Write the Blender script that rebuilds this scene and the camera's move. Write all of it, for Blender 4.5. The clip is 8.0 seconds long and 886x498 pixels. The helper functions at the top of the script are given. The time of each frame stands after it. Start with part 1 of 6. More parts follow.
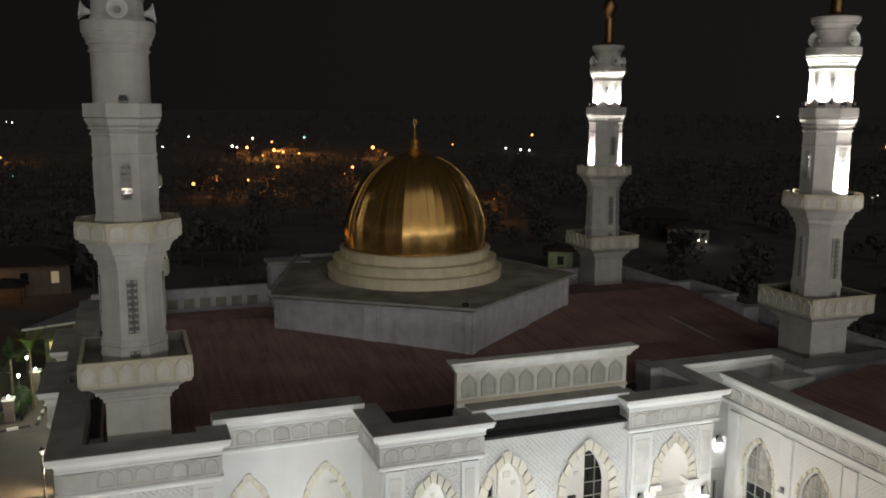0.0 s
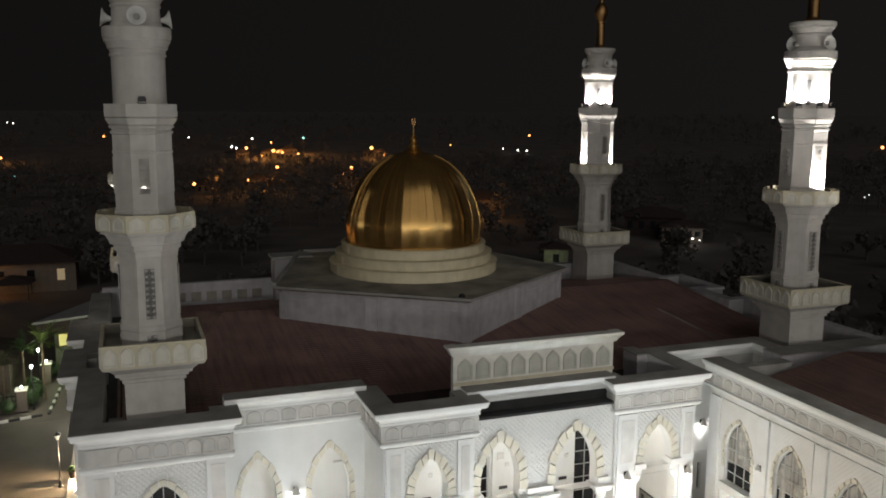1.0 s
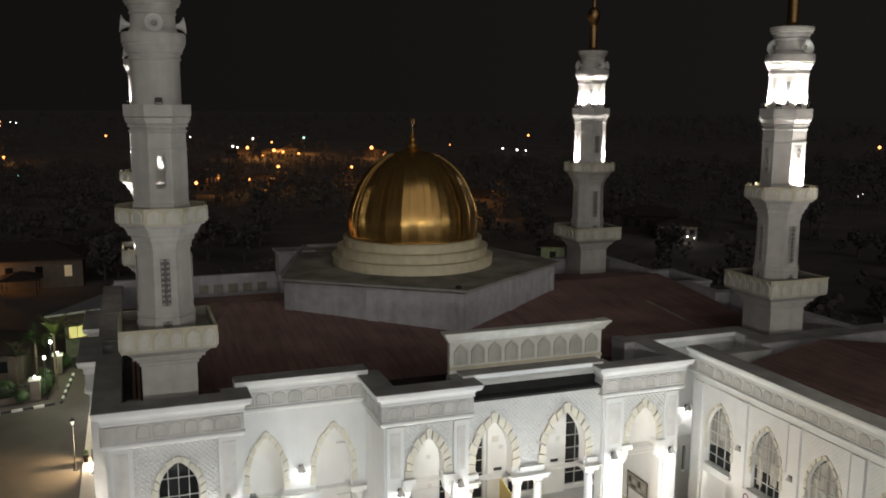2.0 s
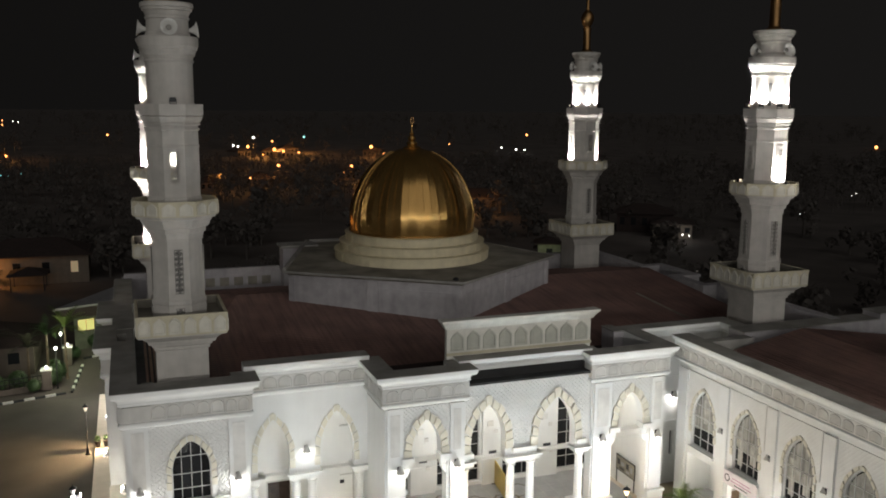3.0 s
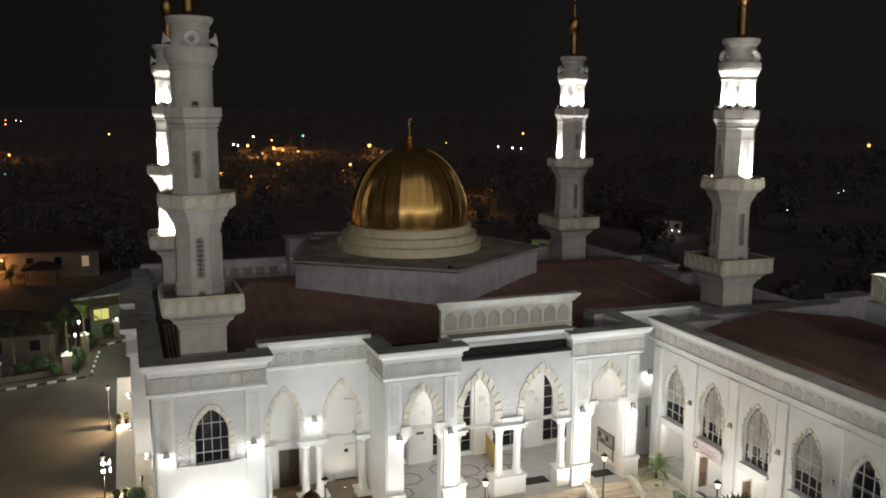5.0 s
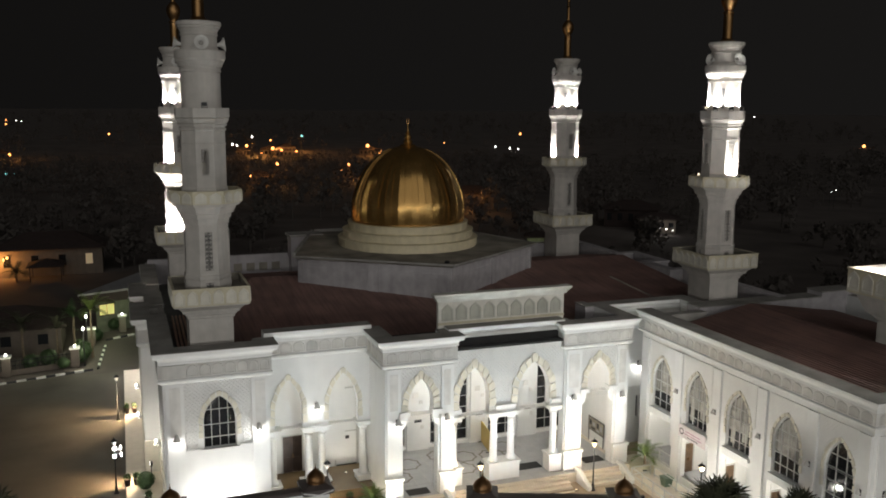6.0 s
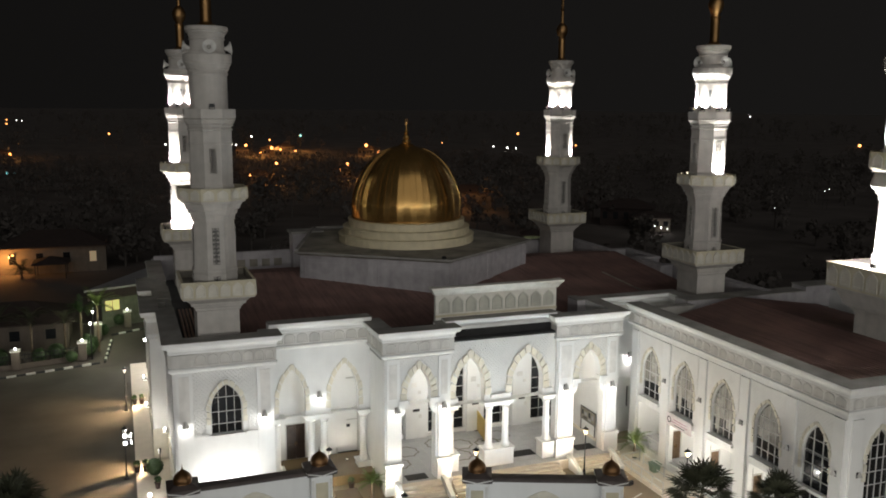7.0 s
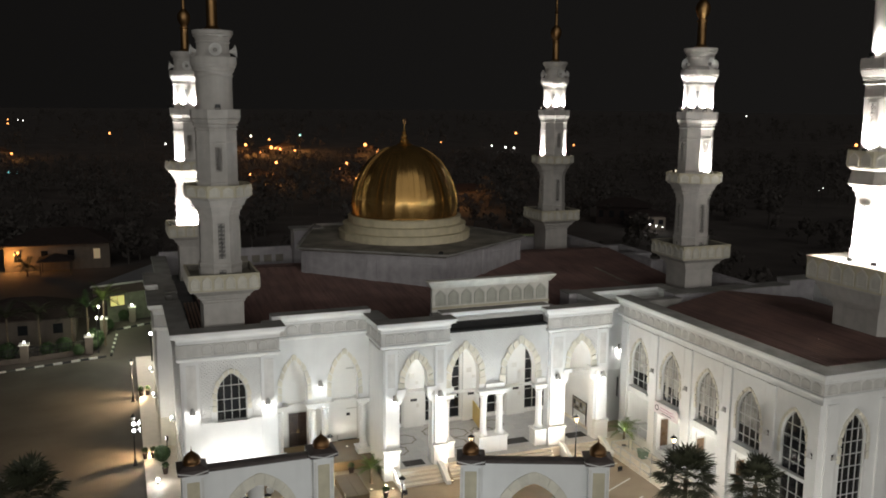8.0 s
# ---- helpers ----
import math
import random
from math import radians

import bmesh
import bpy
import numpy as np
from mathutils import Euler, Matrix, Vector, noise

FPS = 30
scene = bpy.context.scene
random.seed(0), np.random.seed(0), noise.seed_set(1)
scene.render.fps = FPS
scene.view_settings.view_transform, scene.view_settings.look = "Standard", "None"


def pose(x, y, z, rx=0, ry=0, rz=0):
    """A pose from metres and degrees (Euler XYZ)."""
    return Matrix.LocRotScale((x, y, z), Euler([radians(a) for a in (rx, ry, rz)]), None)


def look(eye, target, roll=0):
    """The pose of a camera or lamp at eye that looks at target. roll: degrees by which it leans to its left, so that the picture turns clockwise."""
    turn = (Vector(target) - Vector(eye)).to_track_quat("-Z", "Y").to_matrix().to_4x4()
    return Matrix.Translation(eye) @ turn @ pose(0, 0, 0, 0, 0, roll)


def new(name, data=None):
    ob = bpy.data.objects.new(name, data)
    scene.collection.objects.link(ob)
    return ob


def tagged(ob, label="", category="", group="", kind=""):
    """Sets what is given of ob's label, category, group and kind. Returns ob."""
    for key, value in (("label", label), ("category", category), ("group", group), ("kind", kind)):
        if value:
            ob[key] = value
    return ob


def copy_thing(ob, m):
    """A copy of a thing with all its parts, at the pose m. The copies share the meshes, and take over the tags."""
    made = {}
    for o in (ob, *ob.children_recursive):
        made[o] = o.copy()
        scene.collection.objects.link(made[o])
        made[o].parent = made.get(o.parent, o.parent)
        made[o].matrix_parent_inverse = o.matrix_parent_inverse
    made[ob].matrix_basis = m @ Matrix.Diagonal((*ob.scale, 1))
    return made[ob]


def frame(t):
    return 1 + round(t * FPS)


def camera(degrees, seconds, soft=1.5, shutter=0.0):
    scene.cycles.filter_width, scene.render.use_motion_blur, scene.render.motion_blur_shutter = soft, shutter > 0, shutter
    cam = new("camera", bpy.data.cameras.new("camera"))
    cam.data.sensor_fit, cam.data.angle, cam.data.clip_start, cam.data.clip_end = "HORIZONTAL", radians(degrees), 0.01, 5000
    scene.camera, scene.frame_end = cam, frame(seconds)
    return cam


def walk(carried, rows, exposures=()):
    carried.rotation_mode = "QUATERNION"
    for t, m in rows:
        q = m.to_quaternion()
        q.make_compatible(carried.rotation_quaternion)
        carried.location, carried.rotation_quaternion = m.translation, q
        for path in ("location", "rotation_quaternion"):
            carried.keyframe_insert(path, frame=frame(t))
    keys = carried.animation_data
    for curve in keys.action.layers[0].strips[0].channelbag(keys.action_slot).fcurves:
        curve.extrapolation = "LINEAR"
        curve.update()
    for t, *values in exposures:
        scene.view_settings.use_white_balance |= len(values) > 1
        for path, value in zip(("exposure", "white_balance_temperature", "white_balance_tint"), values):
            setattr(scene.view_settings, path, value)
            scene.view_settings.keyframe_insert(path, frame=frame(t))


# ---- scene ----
cam = camera(54.3, 8.0, soft=1.8)
PATH = [
    (0, (1.255, 1.619, 26.720), (1.929, 3.474, 26.397), 0.3),
    (0.5, (0.797, 0.268, 26.730), (1.473, 2.122, 26.408), 0.3),
    (1, (0.347, -1.060, 26.691), (1.025, 0.794, 26.370), 0.3),
    (1.5, (-0.081, -2.453, 26.715), (0.597, -0.599, 26.394), 0.3),
    (3, (-1.364, -6.487, 26.721), (-0.684, -4.634, 26.399), 0.4),
    (3.5, (-1.790, -7.798, 26.768), (-1.108, -5.945, 26.445), 0.3),
    (4, (-2.201, -9.127, 26.798), (-1.518, -7.275, 26.476), 0.3),
    (4.5, (-2.607, -10.431, 26.904), (-1.924, -8.579, 26.579), 0.3),
    (6, (-3.920, -14.234, 26.983), (-3.231, -12.385, 26.659), 0.4),
    (6.5, (-4.340, -15.456, 27.018), (-3.649, -13.607, 26.695), 0.3),
    (7, (-4.744, -16.671, 27.092), (-4.051, -14.823, 26.767), 0.4),
    (7.5, (-5.078, -17.927, 27.125), (-4.385, -16.080, 26.799), 0.4),
    (8, (-5.450, -19.147, 27.159), (-4.755, -17.300, 26.833), 0.4),
]
walk(cam, [(t, look(eye, target, roll)) for t, eye, target, roll in PATH])

# ---- night sky and fill lamps ----
world = bpy.data.worlds.new("night")
scene.world = world
world.use_nodes = True
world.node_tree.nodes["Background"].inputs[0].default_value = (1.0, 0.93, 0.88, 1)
# sky strength graded brighter to the east, in place of lamp glare
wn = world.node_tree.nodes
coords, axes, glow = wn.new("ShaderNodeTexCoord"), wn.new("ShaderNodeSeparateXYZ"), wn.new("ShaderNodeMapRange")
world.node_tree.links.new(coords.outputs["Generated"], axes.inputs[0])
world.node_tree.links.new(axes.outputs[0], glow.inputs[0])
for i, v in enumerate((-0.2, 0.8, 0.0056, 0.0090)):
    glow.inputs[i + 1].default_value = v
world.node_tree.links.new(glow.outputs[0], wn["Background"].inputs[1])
scene.view_settings.exposure = 0.0


def lamp(kind, name, place, watts, colour=(1, 1, 1), size=0.15, target=None, cone=90, blend=0.6):
    data = bpy.data.lights.new(name, kind)
    data.energy, data.color = watts, colour
    if kind == "SUN":
        data.angle = radians(size)
    else:
        data.shadow_soft_size = size
    if kind == "SPOT":
        data.spot_size, data.spot_blend = radians(cone), blend
    ob = new(name, data)
    ob.matrix_world = look(place, target) if target else pose(*place)
    return ob


WHITE = (1.0, 0.97, 0.92)
COOL = (0.80, 0.92, 1.0)
WARM = (1.0, 0.72, 0.42)
SODIUM = (1.0, 0.42, 0.1)
# broad soft sun added as fill from the south, no source seen
lamp("SUN", "fill_sun", (0, 0, 60), 0.42, (1.0, 0.97, 0.93), 64, target=(2, 25, 48.0))
# tall unseen masts added behind the camera to fill the front
FILL_MASTS = ((-72, -48, 19), (-42, -52, 17), (-12, -54, 13), (18, -54, 12), (48, -52, 12))
for mx, my, kw in FILL_MASTS:
    lamp("SPOT", "mast_fill", (mx, my, 25.0), kw * 1050, (1.0, 0.985, 0.94), 2.5, target=(21, 50, 9), cone=60, blend=0.8)


# ---- materials ----
def make(name, base, rough=0.7, metal=0.0, vary=0.12, scale=1.5, grain=25.0, bump=0.15, streak=0.0, emit=None, power=0.0, per_object=0.0, squash_by=(1.7, 1.7, 0.14)):
    m = bpy.data.materials.new(name)
    m.use_nodes = True
    nt = m.node_tree
    b = nt.nodes["Principled BSDF"]
    b.inputs["Roughness"].default_value = rough
    b.inputs["Metallic"].default_value = metal
    if emit:
        b.inputs["Base Color"].default_value = (*base, 1)
        b.inputs["Emission Color"].default_value = (*emit, 1)
        b.inputs["Emission Strength"].default_value = power
        return m
    geo = nt.nodes.new("ShaderNodeNewGeometry")
    big = nt.nodes.new("ShaderNodeTexNoise")
    big.inputs["Scale"].default_value, big.inputs["Detail"].default_value = scale, 5
    fine = nt.nodes.new("ShaderNodeTexNoise")
    fine.inputs["Scale"].default_value, fine.inputs["Detail"].default_value = grain, 3
    for n in (big, fine):
        nt.links.new(geo.outputs["Position"], n.inputs["Vector"])
    ramp = nt.nodes.new("ShaderNodeMapRange")
    ramp.inputs[1].default_value, ramp.inputs[2].default_value = 0.3, 0.7
    ramp.inputs[3].default_value, ramp.inputs[4].default_value = 1 - vary, 1 + vary * 0.6
    nt.links.new(big.outputs["Fac"], ramp.inputs[0])
    ramp2 = nt.nodes.new("ShaderNodeMapRange")
    ramp2.inputs[3].default_value, ramp2.inputs[4].default_value = 1 - vary * 0.5, 1 + vary * 0.5
    nt.links.new(fine.outputs["Fac"], ramp2.inputs[0])
    mul = nt.nodes.new("ShaderNodeMath")
    mul.operation = "MULTIPLY"
    nt.links.new(ramp.outputs[0], mul.inputs[0])
    nt.links.new(ramp2.outputs[0], mul.inputs[1])
    value = mul.outputs[0]
    if streak:
        squash = nt.nodes.new("ShaderNodeVectorMath")
        squash.operation = "MULTIPLY"
        squash.inputs[1].default_value = squash_by
        nt.links.new(geo.outputs["Position"], squash.inputs[0])
        run = nt.nodes.new("ShaderNodeTexNoise")
        run.inputs["Scale"].default_value, run.inputs["Detail"].default_value = 1.0, 6
        nt.links.new(squash.outputs[0], run.inputs["Vector"])
        r3 = nt.nodes.new("ShaderNodeMapRange")
        r3.inputs[1].default_value, r3.inputs[2].default_value = 0.45, 0.75
        r3.inputs[3].default_value, r3.inputs[4].default_value = 1.0, 1 - streak
        nt.links.new(run.outputs["Fac"], r3.inputs[0])
        m3 = nt.nodes.new("ShaderNodeMath")
        m3.operation = "MULTIPLY"
        nt.links.new(value, m3.inputs[0])
        nt.links.new(r3.outputs[0], m3.inputs[1])
        value = m3.outputs[0]
    if per_object:
        info = nt.nodes.new("ShaderNodeObjectInfo")
        r4 = nt.nodes.new("ShaderNodeMapRange")
        r4.inputs[3].default_value, r4.inputs[4].default_value = 1 - per_object, 1 + per_object
        nt.links.new(info.outputs["Random"], r4.inputs[0])
        m4 = nt.nodes.new("ShaderNodeMath")
        m4.operation = "MULTIPLY"
        nt.links.new(value, m4.inputs[0])
        nt.links.new(r4.outputs[0], m4.inputs[1])
        value = m4.outputs[0]
    col = nt.nodes.new("ShaderNodeVectorMath")
    col.operation = "SCALE"
    col.inputs[0].default_value = base
    nt.links.new(value, col.inputs["Scale"])
    nt.links.new(col.outputs[0], b.inputs["Base Color"])
    bp = nt.nodes.new("ShaderNodeBump")
    bp.inputs["Strength"].default_value, bp.inputs["Distance"].default_value = bump, 0.02
    nt.links.new(fine.outputs["Fac"], bp.inputs["Height"])
    nt.links.new(bp.outputs[0], b.inputs["Normal"])
    return m


white_paint = make("white_paint", (0.73, 0.735, 0.72), 0.62, streak=0.04, vary=0.05, scale=0.7)
horn_white = make("horn_white", (0.62, 0.61, 0.58), 0.45, vary=0.06)
tower_paint = make("tower_paint", (0.47, 0.445, 0.41), 0.7, streak=0.14, vary=0.10)
cream_stone = make("cream_stone", (0.68, 0.65, 0.55), 0.7, streak=0.12, per_object=0.06)
cream_paint = make("cream_paint", (0.52, 0.475, 0.345), 0.6, streak=0.1)
balcony_stone = make("balcony_stone", (0.56, 0.535, 0.465), 0.7, streak=0.15, per_object=0.08)
screen_paint = make("screen_paint", (0.66, 0.645, 0.585), 0.65, streak=0.1)
frieze_grey = make("frieze_grey", (0.53, 0.52, 0.49), 0.75, streak=0.18, vary=0.1, per_object=0.08)
frieze_stone = make("frieze_stone", (0.66, 0.65, 0.62), 0.75, streak=0.12, per_object=0.05)
grey_wall = make("grey_wall", (0.41, 0.39, 0.40), 0.8, streak=0.18, vary=0.15)
coping_grey = make("coping_grey", (0.27, 0.26, 0.24), 0.9, vary=0.3, scale=0.6)
flat_roof = make("flat_roof", (0.07, 0.07, 0.07), 0.9, vary=0.35, scale=0.7)
slab_grey = make("slab_grey", (0.25, 0.23, 0.19), 0.85, vary=0.5, scale=0.45)
roof_tile = make("roof_tile", (0.215, 0.125, 0.105), 0.75, vary=0.25, scale=0.35, streak=0.45, squash_by=(4.5, 0.22, 1.0))
gold = make("gold", (0.46, 0.275, 0.09), 0.25, 0.88, vary=0.12, scale=0.8, bump=0.05)
spire_gold = make("spire_gold", (0.36, 0.21, 0.09), 0.38, 1.0, vary=0.2)
bronze = make("bronze", (0.16, 0.085, 0.035), 0.35, 0.8, vary=0.2)
dark_stone = make("dark_stone", (0.07, 0.055, 0.05), 0.6, vary=0.25)
# near-black for the arcade ledge and the painted shade above it
ledge_shade_black = make("ledge_shade_black", (0.018, 0.018, 0.018), 0.8, vary=0.3)
dark_glass = make("dark_glass", (0.014, 0.015, 0.017), 0.08, vary=0.1, bump=0.0, per_object=0.35)
curtain = make("curtain", (0.36, 0.35, 0.32), 0.9, vary=0.25, scale=2.0, streak=0.6, squash_by=(5.0, 5.0, 0.25))
frame_white = make("frame_white", (0.50, 0.50, 0.48), 0.5)
curtain_white = make("curtain_white", (0.45, 0.44, 0.40), 0.9, vary=0.3, scale=2.5, streak=0.5, squash_by=(6.0, 6.0, 0.3))
wood_brown = make("wood_brown", (0.15, 0.095, 0.055), 0.5, vary=0.25, scale=3)
wood_door = make("wood_door", (0.05, 0.03, 0.02), 0.5, vary=0.25, scale=3)
lattice_dark = make("lattice_dark", (0.03, 0.03, 0.03), 0.7)
asphalt = make("asphalt", (0.085, 0.076, 0.062), 0.9, vary=0.25, scale=0.25, grain=40)
paving = make("paving", (0.30, 0.24, 0.17), 0.8, vary=0.2, scale=0.35, per_object=0.07)
porch_tile = make("porch_tile", (0.33, 0.335, 0.34), 0.3, vary=0.08, per_object=0.05)
brown_tile = make("brown_tile", (0.19, 0.135, 0.075), 0.25, vary=0.2, scale=0.6)
ochre_paint = make("ochre_paint", (0.50, 0.36, 0.10), 0.5)
bin_green = make("bin_green", (0.12, 0.17, 0.12), 0.45)
inlay = make("inlay", (0.13, 0.11, 0.08), 0.4)
step_stone = make("step_stone", (0.58, 0.52, 0.43), 0.6, vary=0.07)
mat_black = make("mat_black", (0.02, 0.02, 0.02), 0.95)
soil = make("soil", (0.10, 0.085, 0.076), 0.95, vary=0.35, scale=0.1)
grass_green = make("grass_green", (0.055, 0.09, 0.03), 0.95, vary=0.4, scale=0.6)
leaf = make("leaf", (0.035, 0.07, 0.022), 0.55, vary=0.3, scale=3)
leaf_far = make("leaf_far", (0.08, 0.07, 0.062), 0.9, vary=0.15, bump=0.0)
# yellow-green leaf; lamplight on the palms is partly put into its brightness
leaf_yellow_lit = make("leaf_yellow_lit", (0.13, 0.18, 0.045), 0.6, vary=0.25, scale=3)
leaf_dark = make("leaf_dark", (0.046, 0.05, 0.027), 0.6, vary=0.3, scale=3)
bark = make("bark", (0.12, 0.09, 0.06), 0.9, vary=0.3, scale=4)
iron = make("iron", (0.025, 0.025, 0.027), 0.45, 0.6)
kerb_white = make("kerb_white", (0.7, 0.7, 0.66), 0.8)
kerb_black = make("kerb_black", (0.03, 0.03, 0.03), 0.8)
# dim light on houses and fence is put into this dark colour
dim_house_wall = make("dim_house_wall", (0.10, 0.082, 0.068), 0.85, streak=0.15)
pipe_clay = make("pipe_clay", (0.36, 0.23, 0.17), 0.6, vary=0.2)
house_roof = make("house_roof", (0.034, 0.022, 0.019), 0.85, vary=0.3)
metal_roof = make("metal_roof", (0.30, 0.30, 0.30), 0.6, vary=0.15)
banner_cloth = make("banner_cloth", (0.72, 0.66, 0.68), 0.8)
banner_red = make("banner_red", (0.48, 0.27, 0.36), 0.8)
terracotta = make("terracotta", (0.055, 0.035, 0.028), 0.8)
glow_white = make("glow_white", (1, 1, 1), emit=(1, 0.98, 0.95), power=25)
glow_small = make("glow_small", (1, 1, 1), emit=(1, 0.97, 0.9), power=8)
glow_sodium = make("glow_sodium", (1, 0.6, 0.3), emit=(1, 0.36, 0.1), power=5.0)
glow_warm = make("glow_warm", (1, 0.8, 0.5), emit=(1, 0.72, 0.4), power=1.6)
glow_lens = make("glow_lens", (1, 0.9, 0.7), emit=(1, 0.85, 0.62), power=0.7)
glow_window = make("glow_window", (1, 0.8, 0.5), emit=(1, 0.75, 0.45), power=0.11)
glow_yellow = make("glow_yellow", (1, 0.9, 0.4), emit=(1, 0.85, 0.25), power=0.24)
glow_teal = make("glow_teal", (0.5, 1, 1), emit=(0.3, 0.9, 0.9), power=1.2)


def lozenge_plaster(name, relief):
    """White plaster cast with a raised diagonal lattice."""
    m = make(name, (0.72, 0.72, 0.70), 0.7, streak=0.03, vary=0.04)
    nt = m.node_tree
    b = nt.nodes["Principled BSDF"]
    geo = nt.nodes.new("ShaderNodeNewGeometry")
    waves = []
    for sx, sz in ((1, 1), (1, -1)):
        dot = nt.nodes.new("ShaderNodeVectorMath")
        dot.operation = "DOT_PRODUCT"
        dot.inputs[1].default_value = (sx * 3.7, sx * 3.7, sz * 3.7)
        nt.links.new(geo.outputs["Position"], dot.inputs[0])
        fr = nt.nodes.new("ShaderNodeMath")
        fr.operation = "PINGPONG"
        fr.inputs[1].default_value = 0.5
        nt.links.new(dot.outputs["Value"], fr.inputs[0])
        waves.append(fr)
    low = nt.nodes.new("ShaderNodeMath")
    low.operation = "MINIMUM"
    for i, w in enumerate(waves):
        nt.links.new(w.outputs[0], low.inputs[i])
    r = nt.nodes.new("ShaderNodeMapRange")
    r.inputs[1].default_value, r.inputs[2].default_value = 0.06, 0.16
    nt.links.new(low.outputs[0], r.inputs[0])
    bp = nt.nodes.new("ShaderNodeBump")
    bp.invert = True
    bp.inputs["Strength"].default_value, bp.inputs["Distance"].default_value = relief, 0.05
    nt.links.new(r.outputs[0], bp.inputs["Height"])
    nt.links.new(bp.outputs[0], b.inputs["Normal"])
    return m


lozenge = lozenge_plaster("lozenge_plaster", 1.0)
lozenge_low = lozenge_plaster("shallow_lozenge_plaster", 0.3)


# ---- mesh helpers ----
def finish(bm, name, material, smooth=False):
    bmesh.ops.recalc_face_normals(bm, faces=bm.faces)
    me = bpy.data.meshes.new(name)
    bm.to_mesh(me)
    bm.free()
    me.materials.append(material)
    if smooth:
        for p in me.polygons:
            p.use_smooth = True
        me.set_sharp_from_angle(angle=radians(35))
    return me


def part(name, bm, material, parent=None, label="", smooth=False):
    ob = new(name, finish(bm, name, material, smooth))
    if parent is not None:
        ob.parent = parent
    if label:
        ob["label"] = label
    return ob


def thing(name, m, label, category, group="", kind=""):
    ob = new(name)
    ob.empty_display_size = 0.3
    ob.matrix_world = m
    return tagged(ob, label, category, group, kind)


def place(me, name, parent, m):
    ob = new(name, me)
    ob.parent = parent
    ob.matrix_basis = m
    return ob


def box(bm, x0, x1, y0, y1, z0, z1):
    v = [bm.verts.new((x, y, z)) for z in (z0, z1) for x, y in ((x0, y0), (x1, y0), (x1, y1), (x0, y1))]
    for f in ((0, 3, 2, 1), (4, 5, 6, 7), (0, 1, 5, 4), (1, 2, 6, 5), (2, 3, 7, 6), (3, 0, 4, 7)):
        bm.faces.new([v[i] for i in f])
    return bm


def one(*args):
    return box(bmesh.new(), *args)


def prism(bm, outline, m=None, d0=0.0, d1=0.1):
    """Extrudes an outline of (u, z) points from depth d0 to d1 (local y)."""
    a = [bm.verts.new((u, d0, z)) for u, z in outline]
    b = [bm.verts.new((u, d1, z)) for u, z in outline]
    bm.faces.new(a)
    bm.faces.new(b[::-1])
    n = len(a)
    for i in range(n):
        j = (i + 1) % n
        bm.faces.new((a[j], a[i], b[i], b[j]))
    if m:
        bmesh.ops.transform(bm, matrix=m, verts=a + b)
    return bm


def lathe(bm, profile, n=32, centre=(0, 0), flats=False, cap=True, phase=None):
    """Turns (radius, z) rows round the axis. flats: radius reaches the flat sides."""
    if phase is None:
        phase = math.pi / n
    k = 1 / math.cos(math.pi / n) if flats else 1
    rings = []
    for r, z in profile:
        rings.append([bm.verts.new((centre[0] + r * k * math.cos(phase + 2 * math.pi * i / n), centre[1] + r * k * math.sin(phase + 2 * math.pi * i / n), z)) for i in range(n)])
    for a, b in zip(rings, rings[1:]):
        for i in range(n):
            j = (i + 1) % n
            bm.faces.new((a[i], a[j], b[j], b[i]))
    if cap:
        bm.faces.new(rings[0][::-1])
        bm.faces.new(rings[-1])
    return bm


def sweep(bm, path, profile):
    """Mitred sweep of (outward, z) rows along plan points; outward lies to the right of travel."""
    pts = [Vector(p) for p in path]
    rows = []
    for i, p in enumerate(pts):
        ds = []
        if i:
            ds.append((p - pts[i - 1]).normalized())
        if i < len(pts) - 1:
            ds.append((pts[i + 1] - p).normalized())
        ns = [Vector((d.y, -d.x)) for d in ds]
        if len(ns) == 2:
            s = ns[0] + ns[1]
            n = s / max(0.3, s.dot(ns[0]))
        else:
            n = ns[0]
        rows.append([bm.verts.new((p.x + n.x * o, p.y + n.y * o, z)) for o, z in profile])
    k = len(profile)
    for a, b in zip(rows, rows[1:]):
        for i in range(k):
            j = (i + 1) % k
            bm.faces.new((a[i], b[i], b[j], a[j]))
    bm.faces.new(rows[0])
    bm.faces.new(rows[-1][::-1])
    return bm


def arch_z(u, centre, half, spring, apex):
    """Height of a two-centred pointed arch above u."""
    rise = apex - spring
    if rise <= 0:
        return spring
    radius = (half * half + rise * rise) / (2 * half)
    t = abs(u - centre) + radius - half
    return spring + math.sqrt(max(0.0, radius * radius - t * t))


def arch_line(centre, half, spring, apex, steps=10):
    us = [centre + half * math.sin(math.pi / 2 * i / steps) * -1 for i in range(steps, -1, -1)]
    left = [(u, arch_z(u, centre, half, spring, apex)) for u in us]
    return left + [(2 * centre - u, z) for u, z in left[-2::-1]]


